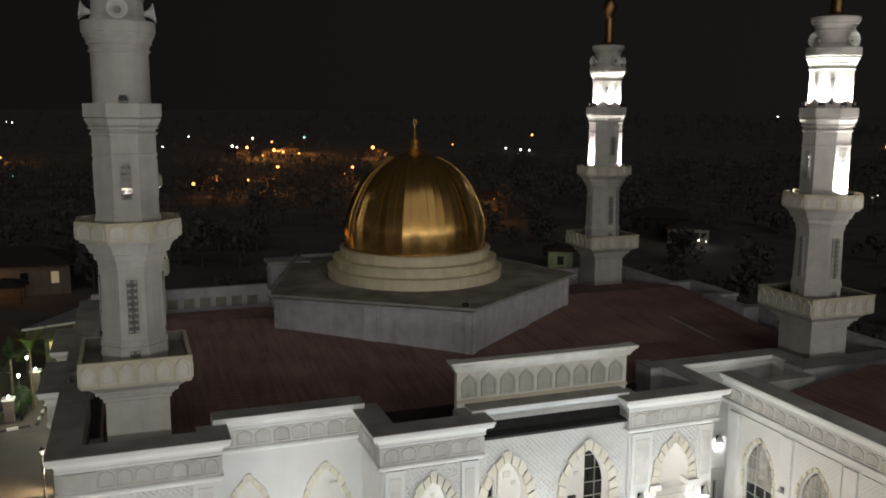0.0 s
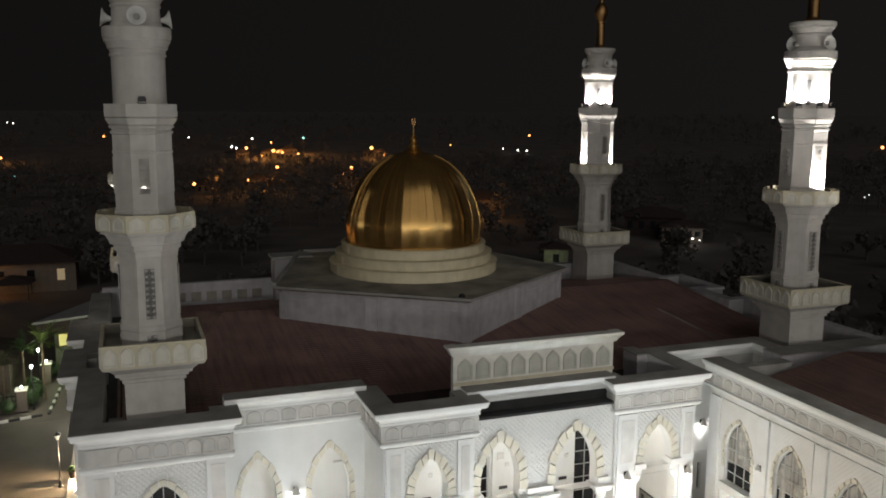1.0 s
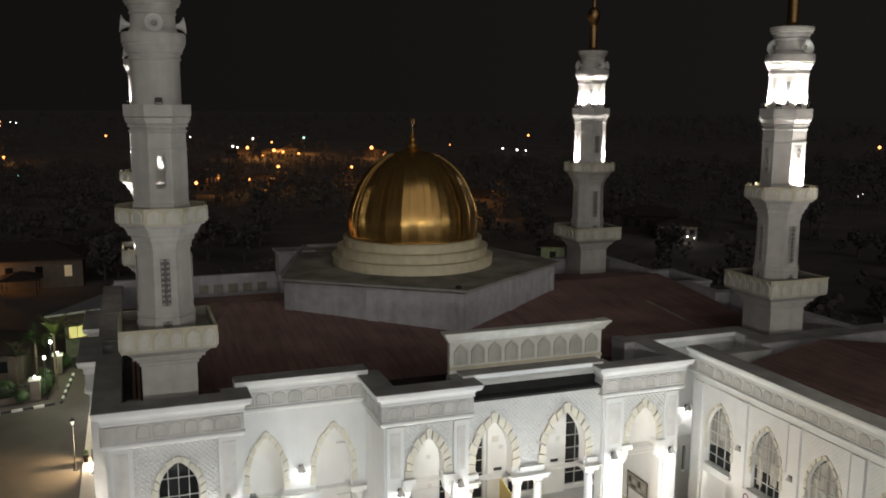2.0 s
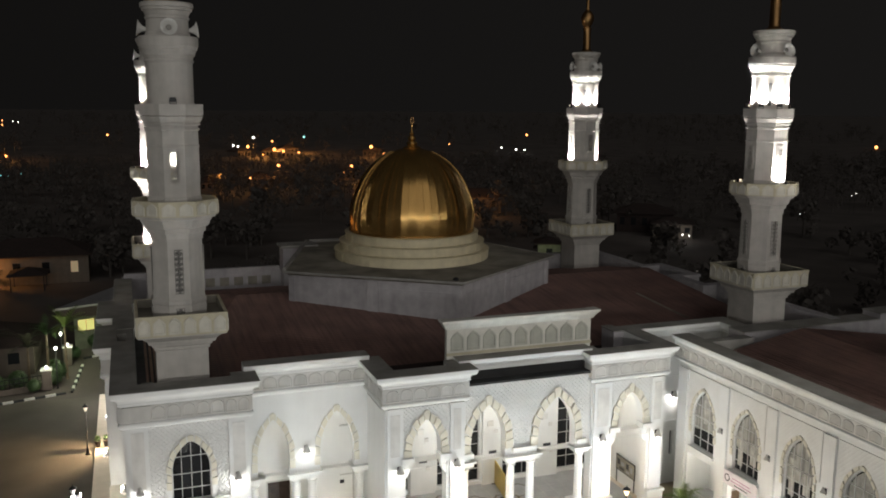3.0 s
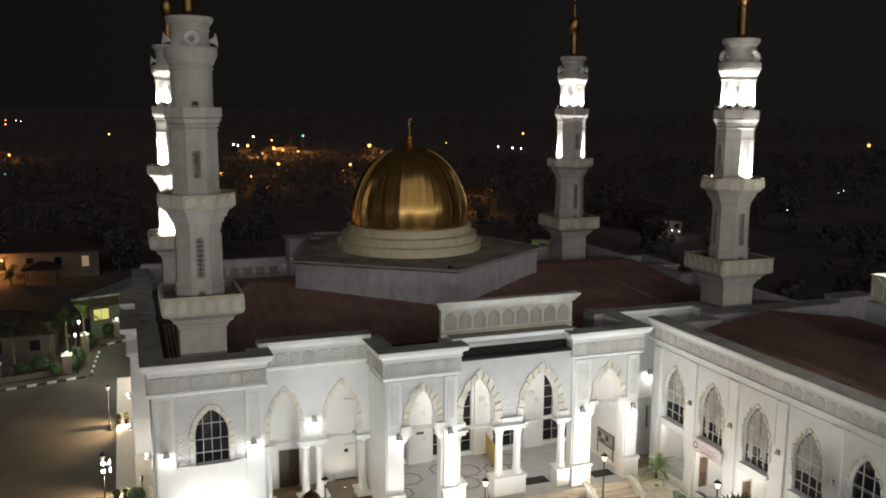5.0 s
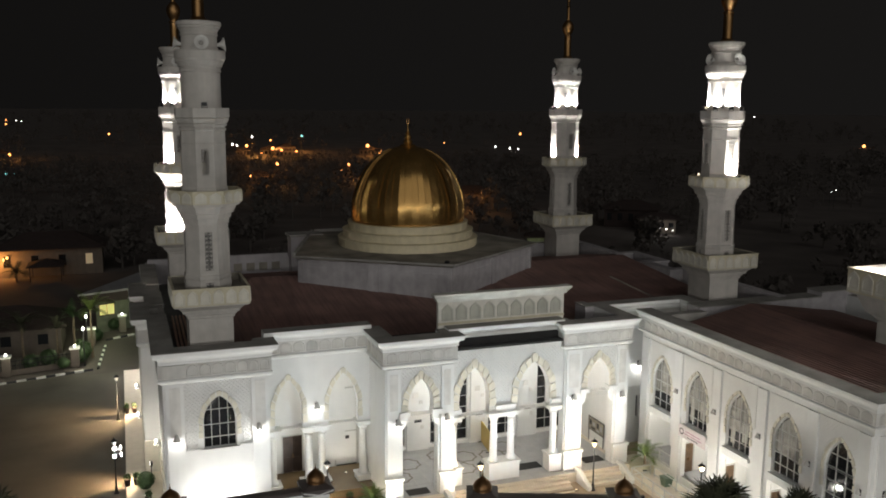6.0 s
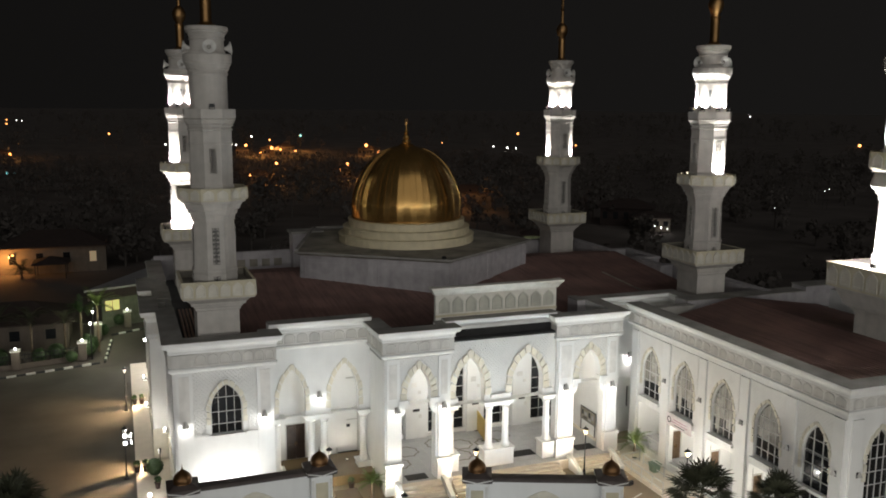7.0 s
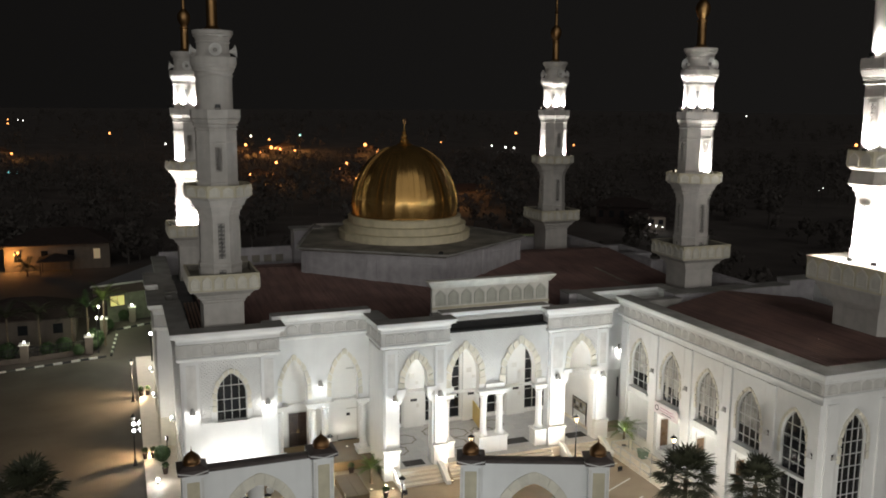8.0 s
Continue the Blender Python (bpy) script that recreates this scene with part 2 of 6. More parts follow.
def panel(u0, u1, z0, z1, holes, thick):
    """A wall from u0 to u1 with openings (centre, half, sill, spring, apex) cut through, as a bmesh in u, depth, z."""
    bm = bmesh.new()
    cuts = {u0, u1}
    for c, h, sill, spring, apex in holes:
        n = 10 if apex > spring else 1
        for i in range(-n, n + 1):
            cuts.add(round(c + h * math.sin(math.pi / 2 * i / n), 5))
    cuts = sorted(cuts)

    def quad(pts):
        bm.faces.new([bm.verts.new(p) for p in pts])

    for a, b in zip(cuts, cuts[1:]):
        mid = (a + b) / 2
        spans = [(z0, z0, z1, z1)]
        for c, h, sill, spring, apex in holes:
            if abs(mid - c) < h:
                za, zb = arch_z(a, c, h, spring, apex), arch_z(b, c, h, spring, apex)
                spans = [(za, zb, z1, z1)]
                quad([(a, 0, za), (b, 0, zb), (b, thick, zb), (a, thick, za)])
                if sill > z0:
                    spans.append((z0, z0, sill, sill))
                    quad([(a, 0, sill), (b, 0, sill), (b, thick, sill), (a, thick, sill)])
        for la, lb, ha, hb in spans:
            for d in (0, thick):
                quad([(a, d, la), (b, d, lb), (b, d, hb), (a, d, ha)])
    for c, h, sill, spring, apex in holes:
        for u in (c - h, c + h):
            quad([(u, 0, max(sill, z0)), (u, thick, max(sill, z0)), (u, thick, spring), (u, 0, spring)])
    for u in (u0, u1):
        quad([(u, 0, z0), (u, thick, z0), (u, thick, z1), (u, 0, z1)])
    quad([(u0, 0, z1), (u1, 0, z1), (u1, thick, z1), (u0, thick, z1)])
    quad([(u0, 0, z0), (u1, 0, z0), (u1, thick, z0), (u0, thick, z0)])
    bmesh.ops.remove_doubles(bm, verts=bm.verts, dist=0.0005)
    return bm


# axes of the walls: u along the wall, depth into it, z up
def facing_front(y):
    return Matrix.Translation((0, y, 0))


def facing_court(x):
    """A wall that faces -x; u is minus y."""
    return Matrix(((0, 1, 0, x), (-1, 0, 0, 0), (0, 0, 1, 0), (0, 0, 0, 1)))


def wall(name, m, u0, u1, z0, z1, holes, thick, material, label):
    bm = panel(u0, u1, z0, z1, holes, thick)
    bmesh.ops.recalc_face_normals(bm, faces=bm.faces)
    ob = new(name, finish(bm, name, material))
    ob.matrix_world = m
    return tagged(ob, label, "wall", kind="structure")


def voussoirs(parent, centre, half, spring, apex, width=0.42, proud=0.12, legs=0.0, blocks=13, name="voussoir"):
    """Cream arch blocks round an opening, each a piece of its own, in the wall's own u and z."""
    inner = arch_line(centre, half, spring, apex, 14)
    if legs:
        inner = [(centre - half, spring - legs)] + inner + [(centre + half, spring - legs)]
    outer = arch_line(centre, half + width, spring, apex + width * 1.25, 14)
    if legs:
        outer = [(centre - half - width, spring - legs)] + outer + [(centre + half + width, spring - legs)]

    def along(line, s):
        lens = [0]
        for p, q in zip(line, line[1:]):
            lens.append(lens[-1] + math.dist(p, q))
        want = s * lens[-1]
        for i in range(len(line) - 1):
            if want <= lens[i + 1] + 1e-9:
                f = (want - lens[i]) / max(1e-9, lens[i + 1] - lens[i])
                return (line[i][0] + f * (line[i + 1][0] - line[i][0]), line[i][1] + f * (line[i + 1][1] - line[i][1]))
        return line[-1]

    gap = 0.012
    for i in range(blocks):
        s0, s1 = i / blocks + (gap if i else 0) * 0.5, (i + 1) / blocks - (gap if i < blocks - 1 else 0) * 0.5
        ring = [along(inner, s0 + (s1 - s0) * j / 3) for j in range(4)] + [along(outer, s1 + (s0 - s1) * j / 3) for j in range(4)]
        if i % 2 == 0:
            ring[4:] = [(p[0] + (p[0] - q[0]) * 0.16, p[1] + (p[1] - q[1]) * 0.16) for p, q in zip(ring[4:], ring[3::-1])]
        d = proud + (0.03 if i % 2 else 0.0)
        part(name, prism(bmesh.new(), ring, None, -d, 0.05), cream_stone, parent)


def window(name, m, centre, half, sill, spring, apex, depth, label, cols=4, rows=(), glass=None, bars=0.018):
    """A pointed window set into an opening: frame, single panes, and its bars."""
    win = thing(name, m, label, "window", kind="structure")
    line = arch_line(centre, half, spring, apex, 12)
    levels = [sill] + [z for z in rows if z < apex - 0.1] + [apex]
    for i in range(cols):
        us = [centre - half + 2 * half * (i + k / 4) / cols for k in range(5)]
        tops = [sill if abs(u - centre) > half - 1e-4 and spring <= sill else arch_z(u, centre, half, spring, apex) for u in us]
        for z0, z1 in zip(levels, levels[1:]):
            if max(tops) < z0 + 0.03:
                continue
            edge = [(u, max(z0 + 0.002 * (k + 1), min(z1, t))) for k, (u, t) in enumerate(zip(us, tops))]
            part("pane", prism(bmesh.new(), [(us[0], z0), (us[-1], z0)] + edge[::-1], None, depth + 0.05, depth + 0.07), glass or dark_glass, win)
    rim = [(centre - half, sill)] + line + [(centre + half, sill)]
    inner = [(centre - half + 0.07, sill + 0.07)] + arch_line(centre, half - 0.07, spring, apex - 0.1, 12) + [(centre + half - 0.07, sill + 0.07)]
    bm = bmesh.new()
    n = len(rim)
    for i in range(n):
        j = (i + 1) % n
        vs = [[bm.verts.new((p[0], d, p[1])) for p in (rim[i], rim[j], inner[j], inner[i])] for d in (depth, depth + 0.08)]
        bm.faces.new(vs[0])
        bm.faces.new(vs[1][::-1])
        bm.faces.new((vs[0][3], vs[0][2], vs[1][2], vs[1][3]))
    part("window_frame", bm, frame_white, win)
    for i in range(1, cols):
        u = centre - half + 2 * half * i / cols
        part("mullion", one(u - bars, u + bars, depth - 0.01, depth + 0.06, sill + 0.05, arch_z(u, centre, half, spring, apex) - 0.03), frame_white, win)
    for z in rows:
        h = half
        if z > spring:
            lo, hi = 0.0, half
            for _ in range(20):
                mid = (lo + hi) / 2
                if arch_z(centre + mid, centre, half, spring, apex) > z:
                    lo = mid
                else:
                    hi = mid
            h = lo
        part("transom", one(centre - h + 0.02, centre + h - 0.02, depth - 0.012, depth + 0.058, z - bars, z + bars), frame_white, win)
    return win


def cornice(name, path, top, label, depth=0.8, v=1.0, frieze=True, bare=0.6, stone=None):
    """A moulded cornice: thin lip, cyma, stone frieze and a lower string; v scales its height."""
    e = bare
    p = [(-depth, top - 2.0 * v), (-depth, top), (e, top), (e, top - 0.09 * v), (e - 0.03, top - 0.10 * v)]
    for i in range(6):
        a = math.pi / 2 * i / 5
        p.append((e - 0.19 + 0.15 * math.cos(a), top - (0.11 + 0.24 * math.sin(a)) * v))
    for i in range(1, 6):
        a = math.pi / 2 * i / 5
        p.append((0.22 + (e - 0.42) * (1 - math.sin(a)), top - (0.36 + 0.26 * (1 - math.cos(a))) * v))
    p += [(o, top - h * v) for o, h in ((0.24, 0.63), (0.24, 0.72), (0.14, 0.75), (0.14, 1.64), (0.20, 1.67), (0.25, 1.72), (0.25, 1.82), (0.18, 1.86), (0.14, 1.93), (0.0, 2.0))]
    ob = new(name, finish(sweep(bmesh.new(), path, p), name, white_paint))
    tagged(ob, label, "cornice", kind="structure")
    # darker grey upper side
    part("coping", sweep(bmesh.new(), path, [(-depth - 0.02, top - 0.02), (-depth - 0.02, top + 0.03), (bare - 0.02, top + 0.03), (bare - 0.02, top + 0.004)]), coping_grey, ob, "dark grey coping")
    if frieze:
        part("frieze_band", sweep(bmesh.new(), path, [(0.10, top - 0.80 * v), (0.18, top - 0.80 * v), (0.18, top - 1.62 * v), (0.10, top - 1.62 * v)]), stone or frieze_grey, ob, "stone frieze band")
    return ob


def medallion_mesh(w, h, d=0.05):
    """A shallow scalloped arch panel with a raised rim."""
    bm = bmesh.new()
    def shape(s):
        pts = [(-w * s, -h * s)]
        for i in range(9):
            a = math.pi - math.pi * i / 8
            pts.append((w * s * math.cos(a), h * (0.15 + 0.85 * math.sin(a)) * s))
        pts.append((w * s, -h * s))
        return pts
    # a raised arch with sloping edges round a slightly sunk shell
    rings = [(1.0, 0.01), (0.93, -d), (0.82, -d), (0.76, -d * 0.3)]
    rows = [[bm.verts.new((u, y, z)) for u, z in shape(k)] for k, y in rings]
    n = len(rows[0])
    for p, q in zip(rows, rows[1:]):
        for i in range(n):
            j = (i + 1) % n
            bm.faces.new((p[i], p[j], q[j], q[i]))
    bm.faces.new(rows[-1])
    return finish(bm, "frieze_arch", frieze_grey)


def keel_mesh(w, h, d=0.05):
    """A shallow pointed panel with a raised rim, as on the balconies."""
    bm = bmesh.new()
    def shape(s, dz=0.0):
        return [(-w * s, -h * s), (-w * s, h * 0.35 * s), (-w * 0.55 * s, h * 0.72 * s), (0, h * s), (w * 0.55 * s, h * 0.72 * s), (w * s, h * 0.35 * s), (w * s, -h * s)]
    rings = []
    for s, y in ((1.0, 0.01), (0.97, -d), (0.76, -d), (0.70, -d * 0.45)):
        rings.append([bm.verts.new((p[0], y, p[1])) for p in shape(s)])
    k = len(rings[0])
    for p, q in zip(rings, rings[1:]):
        for i in range(k):
            j = (i + 1) % k
            bm.faces.new((p[i], p[j], q[j], q[i]))
    bm.faces.new(rings[-1])
    return bm


frieze_arch = medallion_mesh(0.41, 0.36, 0.035)


def run_frieze(parent, a, b, top, v=1.0, blocks=(), pitch=0.93):
    """Arch medallions along a straight stretch of wall from plan point a to b, outward to the right of travel, and proud blocks over the pilasters."""
    a, b = Vector(a), Vector(b)
    d = b - a
    ang = math.atan2(d.y, d.x)
    turn = Matrix.Translation((a.x, a.y, top - 1.21 * v)) @ Matrix.Rotation(ang, 4, "Z")
    edges = [0.0] + [e for c, h in blocks for e in (c - h, c + h)] + [d.length]
    for c, h in blocks:
        part("frieze_block", one(c - h, c + h, -0.27, -0.1, -0.405 * v, 0.405 * v), frieze_grey, parent).matrix_basis = turn
    for u0, u1 in zip(edges[::2], edges[1::2]):
        n = round((u1 - u0) / pitch)
        for i in range(n):
            place(frieze_arch, "frieze_arch", parent, turn @ Matrix.Translation((u0 + (u1 - u0) * (i + 0.5) / n, -0.18, 0)) @ Matrix.Diagonal((min(1.0, (u1 - u0) / n / 0.88), 1, v, 1)))


# ---- ground ----
bm = bmesh.new()
n = 44
# flat round the mosque, rising slowly to a low slope beyond the town
grid = [[bm.verts.new((-2200 + 4400 * i / n, -500 + 100 * j, -0.06 + min(10.0, 4.0 * max(0, -500 + 100 * j - 300) / 100))) for j in range(n + 1)] for i in range(n + 1)]
for i in range(n):
    for j in range(n):
        bm.faces.new((grid[i][j], grid[i + 1][j], grid[i + 1][j + 1], grid[i][j + 1]))
tagged(part("ground", bm, soil), "dark bare ground and scrub at night", "ground", kind="structure")
tagged(part("road", one(-60, -4.7, -40, 77.2, -0.05, -0.01), asphalt), "dark asphalt drive beside the mosque", "road", kind="structure")
tagged(part("side_road", prism(bmesh.new(), [(-6.6, 77.2), (-4.7, 77.2), (-2.1, 77.2), (3.5, 120), (-2.0, 120), (-2.4, 93)], Matrix.Rotation(radians(-90), 4, "X") @ Matrix.Scale(-1, 4, (0, 0, 1)), 0.01, 0.05), asphalt), "asphalt lane behind the mosque", "road", kind="structure")
court = part("forecourt", one(-4.7, 60, -30, 46, -0.05, -0.02), paving)
tagged(court, "tan paved forecourt in front of the mosque", "pavement", kind="structure")
tagged(part("pavement", one(-4.7, -2.2, 38.0, 77, -0.02, 0.16), step_stone), "pale raised pavement along the side wall", "pavement", kind="structure")

# ---- main hall, facade ----
TOP = 11.85


def inner_box(name, x0, x1, y0, y1, z0, z1, material, label):
    return tagged(part(name, one(x0, x1, y0, y1, z0, z1), material), label, "wall", kind="structure")


# roof deck and the closed body of the building behind the facade
tagged(part("roof_deck", one(-1.9, 44.9, 43.9, 72.6, 9.55, 9.8), flat_roof), "dark flat roof deck and gutters", "roof", kind="structure")
tagged(part("roof_deck_wing", one(-1.9, 4.4, 40.8, 43.9, 9.55, 9.8), flat_roof), "dark flat roof edge of the wing", "roof", kind="structure")
tagged(part("roof_deck_front", one(4.4, 12.0, 42.8, 43.9, 9.55, 9.8), flat_roof), "dark flat roof behind the arches", "roof", kind="structure")
tagged(part("roof_deck_porch", one(12.0, 30.5, 40.0, 43.9, 9.55, 9.8), flat_roof), "dark flat roof over the porch", "roof", kind="structure")
tagged(part("porch_ceiling", one(11.9, 30.25, 39.4, 46.2, 9.35, 9.53), white_paint), "white plaster porch ceiling", "ceiling", kind="structure")
inner_box("wall_back", -2.2, 45.2, 72.4, 72.75, 0, 10, grey_wall, "plain grey rear wall of the hall")
inner_box("wall_east", 44.9, 45.2, 40.6, 72.4, 0, 10, grey_wall, "plain grey side wall of the hall")

# left wing
wall_wing = wall("wall_1", facing_front(40.4), -2.2, 4.4, 0, 10.2, [(1.22, 1.05, 5.2, 7.0, 8.72)], 0.4, white_paint, "white rendered wing wall, floodlit from below")
for u0, u1 in ((-2.05, -0.95), (3.25, 4.35)):
    part("pilaster", one(u0, u1, -0.14, 0.0, 0.3, 9.84), white_paint, wall_wing)
    part("pilaster_panel", one(u0 + 0.22, u1 - 0.22, -0.17, -0.13, 6.3, 9.5), frieze_stone, wall_wing)
    part("pilaster_base", one(u0 - 0.06, u1 + 0.06, -0.2, 0.0, 0.16, 0.8), white_paint, wall_wing)
lz = panel(-0.93, 3.23, 5.05, 9.84, [(1.22, 1.40, 4.9, 6.9, 9.2)], 0.05)
bmesh.ops.transform(lz, matrix=Matrix.Translation((0, -0.055, 0)), verts=lz.verts)
part("lozenge_panel", lz, lozenge, wall_wing, "plaster panel cast with a diagonal lattice")
voussoirs(wall_wing, 1.22, 1.05, 7.0, 8.72, 0.26, 0.1, legs=1.0, blocks=15)
part("sill", one(-0.93, 0.0, -0.22, 0.0, 5.0, 5.3), white_paint, wall_wing)
part("sill", one(2.45, 3.23, -0.22, 0.0, 5.0, 5.3), white_paint, wall_wing)
part("sill", one(0.0, 2.45, -0.12, 0.3, 5.05, 5.2), white_paint, wall_wing)
window("window_1", facing_front(40.4), 1.22, 1.05, 5.2, 7.0, 8.72, 0.18, "tall pointed window with a white grid", 4, (5.9, 6.75, 7.75))
# side wall with two shallow bays
wall_side = wall("wall_2", facing_court(-2.2), -72.4, -40.8, 0, 10.2, [], 0.35, white_paint, "long white side wall of the hall")
for y0, y1 in ((50.0, 54.85), (58.15, 62.85)):
    part("bay", one(-y1, -y0, -1.08, 0.0, 0.16, 9.95), white_paint, wall_side)
    part("bay_base", one(-y1 - 0.06, -y0 + 0.06, -1.14, 0.0, 0.16, 2.6), cream_stone, wall_side)
    part("bay_panel", one(-y1 + 0.5, -y0 - 0.5, -1.12, -1.06, 3.2, 9.0), frieze_stone, wall_side)
for y in (43.0, 47.5, 55.7, 63.8):
    part("plinth", one(-y - 1.6, -y + 1.6, -0.08, 0.0, 0.16, 2.6), cream_stone, wall_side)

# recessed block with two arches on paired columns
wall_block = wall("wall_3", facing_front(42.3), 4.4, 11.7, 5.15, 10.3, [(5.98, 0.95, 4.0, 6.4, 8.68), (9.8, 1.05, 4.0, 6.4, 8.8)], 0.5, white_paint, "white arcade wall with two pointed arches")
voussoirs(wall_block, 5.98, 0.95, 6.4, 8.68, 0.28, 0.06, legs=0.9, blocks=13)
voussoirs(wall_block, 9.8, 1.05, 6.4, 8.8, 0.28, 0.06, legs=0.9, blocks=13)
wall_inner = wall("wall_4", facing_front(45.2), 4.4, 11.7, 0.16, 9.6, [(6.7, 0.72, 0.72, 3.5, 3.5)], 0.3, white_paint, "white inner wall behind the arches")
part("panel", one(9.0, 10.6, -0.08, 0.0, 1.2, 8.6), white_paint, wall_inner)
inner_box("wall_5", 4.15, 4.4, 40.8, 45.5, 0, 10.0, white_paint, "white return wall of the porch")
tagged(part("porch_floor", one(4.4, 11.7, 41.0, 45.2, 0.0, 0.72), brown_tile), "polished brown tile floor of the small porch", "floor", kind="structure")
for i in range(3):
    tagged(part("step", one(4.7, 9.2, 41.1 + 0.3 * i, 42.0, 0.0, 0.18 * (i + 1)), step_stone), "stone step", "step", kind="structure")

# left and right pavilions
def pavilion(name, y, u0, u1, c, half, spring, apex, label):
    w = wall(name, facing_front(y), u0, u1, spring - 0.74, 10.2, [(c, half, 0.75, spring, apex)], 0.75, white_paint, label)
    low = spring - 0.74
    part("pier", one(u0, c - half - 0.34, 0.0, 0.75, 0.0, low), white_paint, w)
    part("pier", one(c + half + 0.34, u1, 0.0, 0.75, 0.0, low), white_paint, w)
    for a, b in ((u0 + 0.1, c - half - 0.52), (c + half + 0.52, u1 - 0.1)):
        part("pilaster", one(a, b, -0.14, 0.0, 0.75, 9.84), white_paint, w)
        part("pilaster_panel", one(a + 0.2, b - 0.2, -0.17, -0.13, 7.0, 9.5), frieze_stone, w)
        part("pedestal", one(a - 0.12, b + 0.12, -0.3, 0.0, 0.0, 2.1), white_paint, w)
        part("pedestal_cap", one(a - 0.2, b + 0.2, -0.38, 0.0, 2.1, 2.28), white_paint, w)
    lz = panel(c - half - 0.5, c + half + 0.5, 6.1, 9.84, [(c, half + 0.4, 6.0, spring, apex + 0.5)], 0.05)
    bmesh.ops.transform(lz, matrix=Matrix.Translation((0, -0.055, 0)), verts=lz.verts)
    part("lozenge_panel", lz, lozenge, w, "plaster panel cast with a diagonal lattice")
    voussoirs(w, c, half, spring, apex, 0.40, 0.12, legs=0.35, blocks=13)
    for s in (-1, 1):
        e = c + s * half
        part("impost", one(min(e - s * 0.12, e + s * 0.62), max(e - s * 0.12, e + s * 0.62), -0.24, 0.5, spring - 0.72, spring - 0.38), white_paint, w)
        line = [(e + s * 0.36, spring - 0.745), (e - s * 0.02, spring - 0.745)]
        for k in range(1, 7):
            t = math.pi / 2 * k / 6
            line.append((e + s * 0.36 - s * 0.38 * math.cos(t), spring - 0.76 - 0.85 * math.sin(t) - (0.05 if k % 2 else 0)))
        part("bracket", prism(bmesh.new(), line, None, 0.05, 0.45), white_paint, w)
    return w


pavilion("wall_6", 38.5, 11.7, 16.6, 14.2, 0.92, 7.2, 9.05, "white entrance pavilion wall with a pointed arch")
pavilion("wall_7", 38.9, 25.3, 30.6, 28.1, 0.95, 7.2, 9.05, "white entrance pavilion wall with a pointed arch")
inner_box("wall_8", 11.7, 12.05, 39.25, 46.2, 0, 9.6, white_paint, "white return wall of the pavilion")
inner_box("wall_9", 30.25, 30.58, 39.66, 46.2, 0, 9.34, white_paint, "white return wall of the pavilion")

# central arcade wall on columns, with its ledge
wall_arc = wall("wall_10", facing_front(39.1), 16.6, 25.3, 5.75, 10.55, [(18.35, 1.15, 4.0, 6.9, 9.25), (22.95, 1.3, 4.0, 6.9, 9.25)], 0.7, lozenge, "white lattice-cast arcade wall with two pointed arches")
voussoirs(wall_arc, 18.35, 1.15, 6.9, 9.25, 0.42, 0.1, legs=0.6, blocks=13)
voussoirs(wall_arc, 22.95, 1.3, 6.9, 9.25, 0.42, 0.1, legs=0.6, blocks=13)
part("ledge", one(16.55, 25.3, -0.22, 0.8, 10.55, 10.68), ledge_shade_black, wall_arc, "black ledge over the arches")
for c in (16.95, 20.7, 24.6):
    part("impost", one(c - 0.75 if c == 20.7 else c - 0.3, c + 0.75 if c == 20.7 else c + 0.4, -0.22, 0.8, 6.0, 6.3), white_paint, wall_arc)


def column_group(y, xs, floor, top, plinth, label, r=0.27):
    cx = sum(xs) / len(xs)
    g = thing("column_pair" if len(xs) > 1 else "column", pose(cx, y, floor), label, "column", "porch columns", "structure")
    w = (xs[-1] - xs[0]) / 2 + 0.5
    part("plinth", one(-w, w, -0.5, 0.5, 0, plinth), white_paint, g)
    part("plinth_cap", one(-w - 0.08, w + 0.08, -0.58, 0.58, plinth, plinth + 0.12), white_paint, g)
    hi = top - floor
    for x in xs:
        u = x - cx
        base = plinth + 0.12
        part("shaft", lathe(bmesh.new(), [(r + 0.12, base), (r + 0.12, base + 0.1), (r + 0.04, base + 0.2), (r, base + 0.35), (r * 0.9, hi - 0.75), (r * 0.95, hi - 0.7), (r + 0.04, hi - 0.66), (r, hi - 0.6), (r + 0.12, hi - 0.42), (r + 0.16, hi - 0.36)], 20, (u, 0)), white_paint, g, smooth=True)
    part("entablature", one(-w + 0.02, w - 0.02, -0.42, 0.42, hi - 0.36, hi - 0.1), white_paint, g)
    part("abacus", one(-w - 0.12, w + 0.12, -0.55, 0.55, hi - 0.1, hi), white_paint, g)
    return g


column_group(39.4, (20.0, 21.35), 0.75, 5.75, 1.2, "white paired round columns on a plinth")
column_group(39.4, (24.75,), 0.75, 5.75, 1.2, "white round column on a plinth")
column_group(39.45, (16.95,), 0.75, 5.75, 1.2, "white round column on a plinth")
column_group(42.55, (7.35, 8.3), 0.16, 5.15, 0.9, "white paired round columns on a plinth")
column_group(42.55, (11.25,), 0.16, 5.15, 0.9, "white round column on a plinth")
column_group(42.55, (4.85,), 0.16, 5.15, 0.9, "white round column on a plinth")

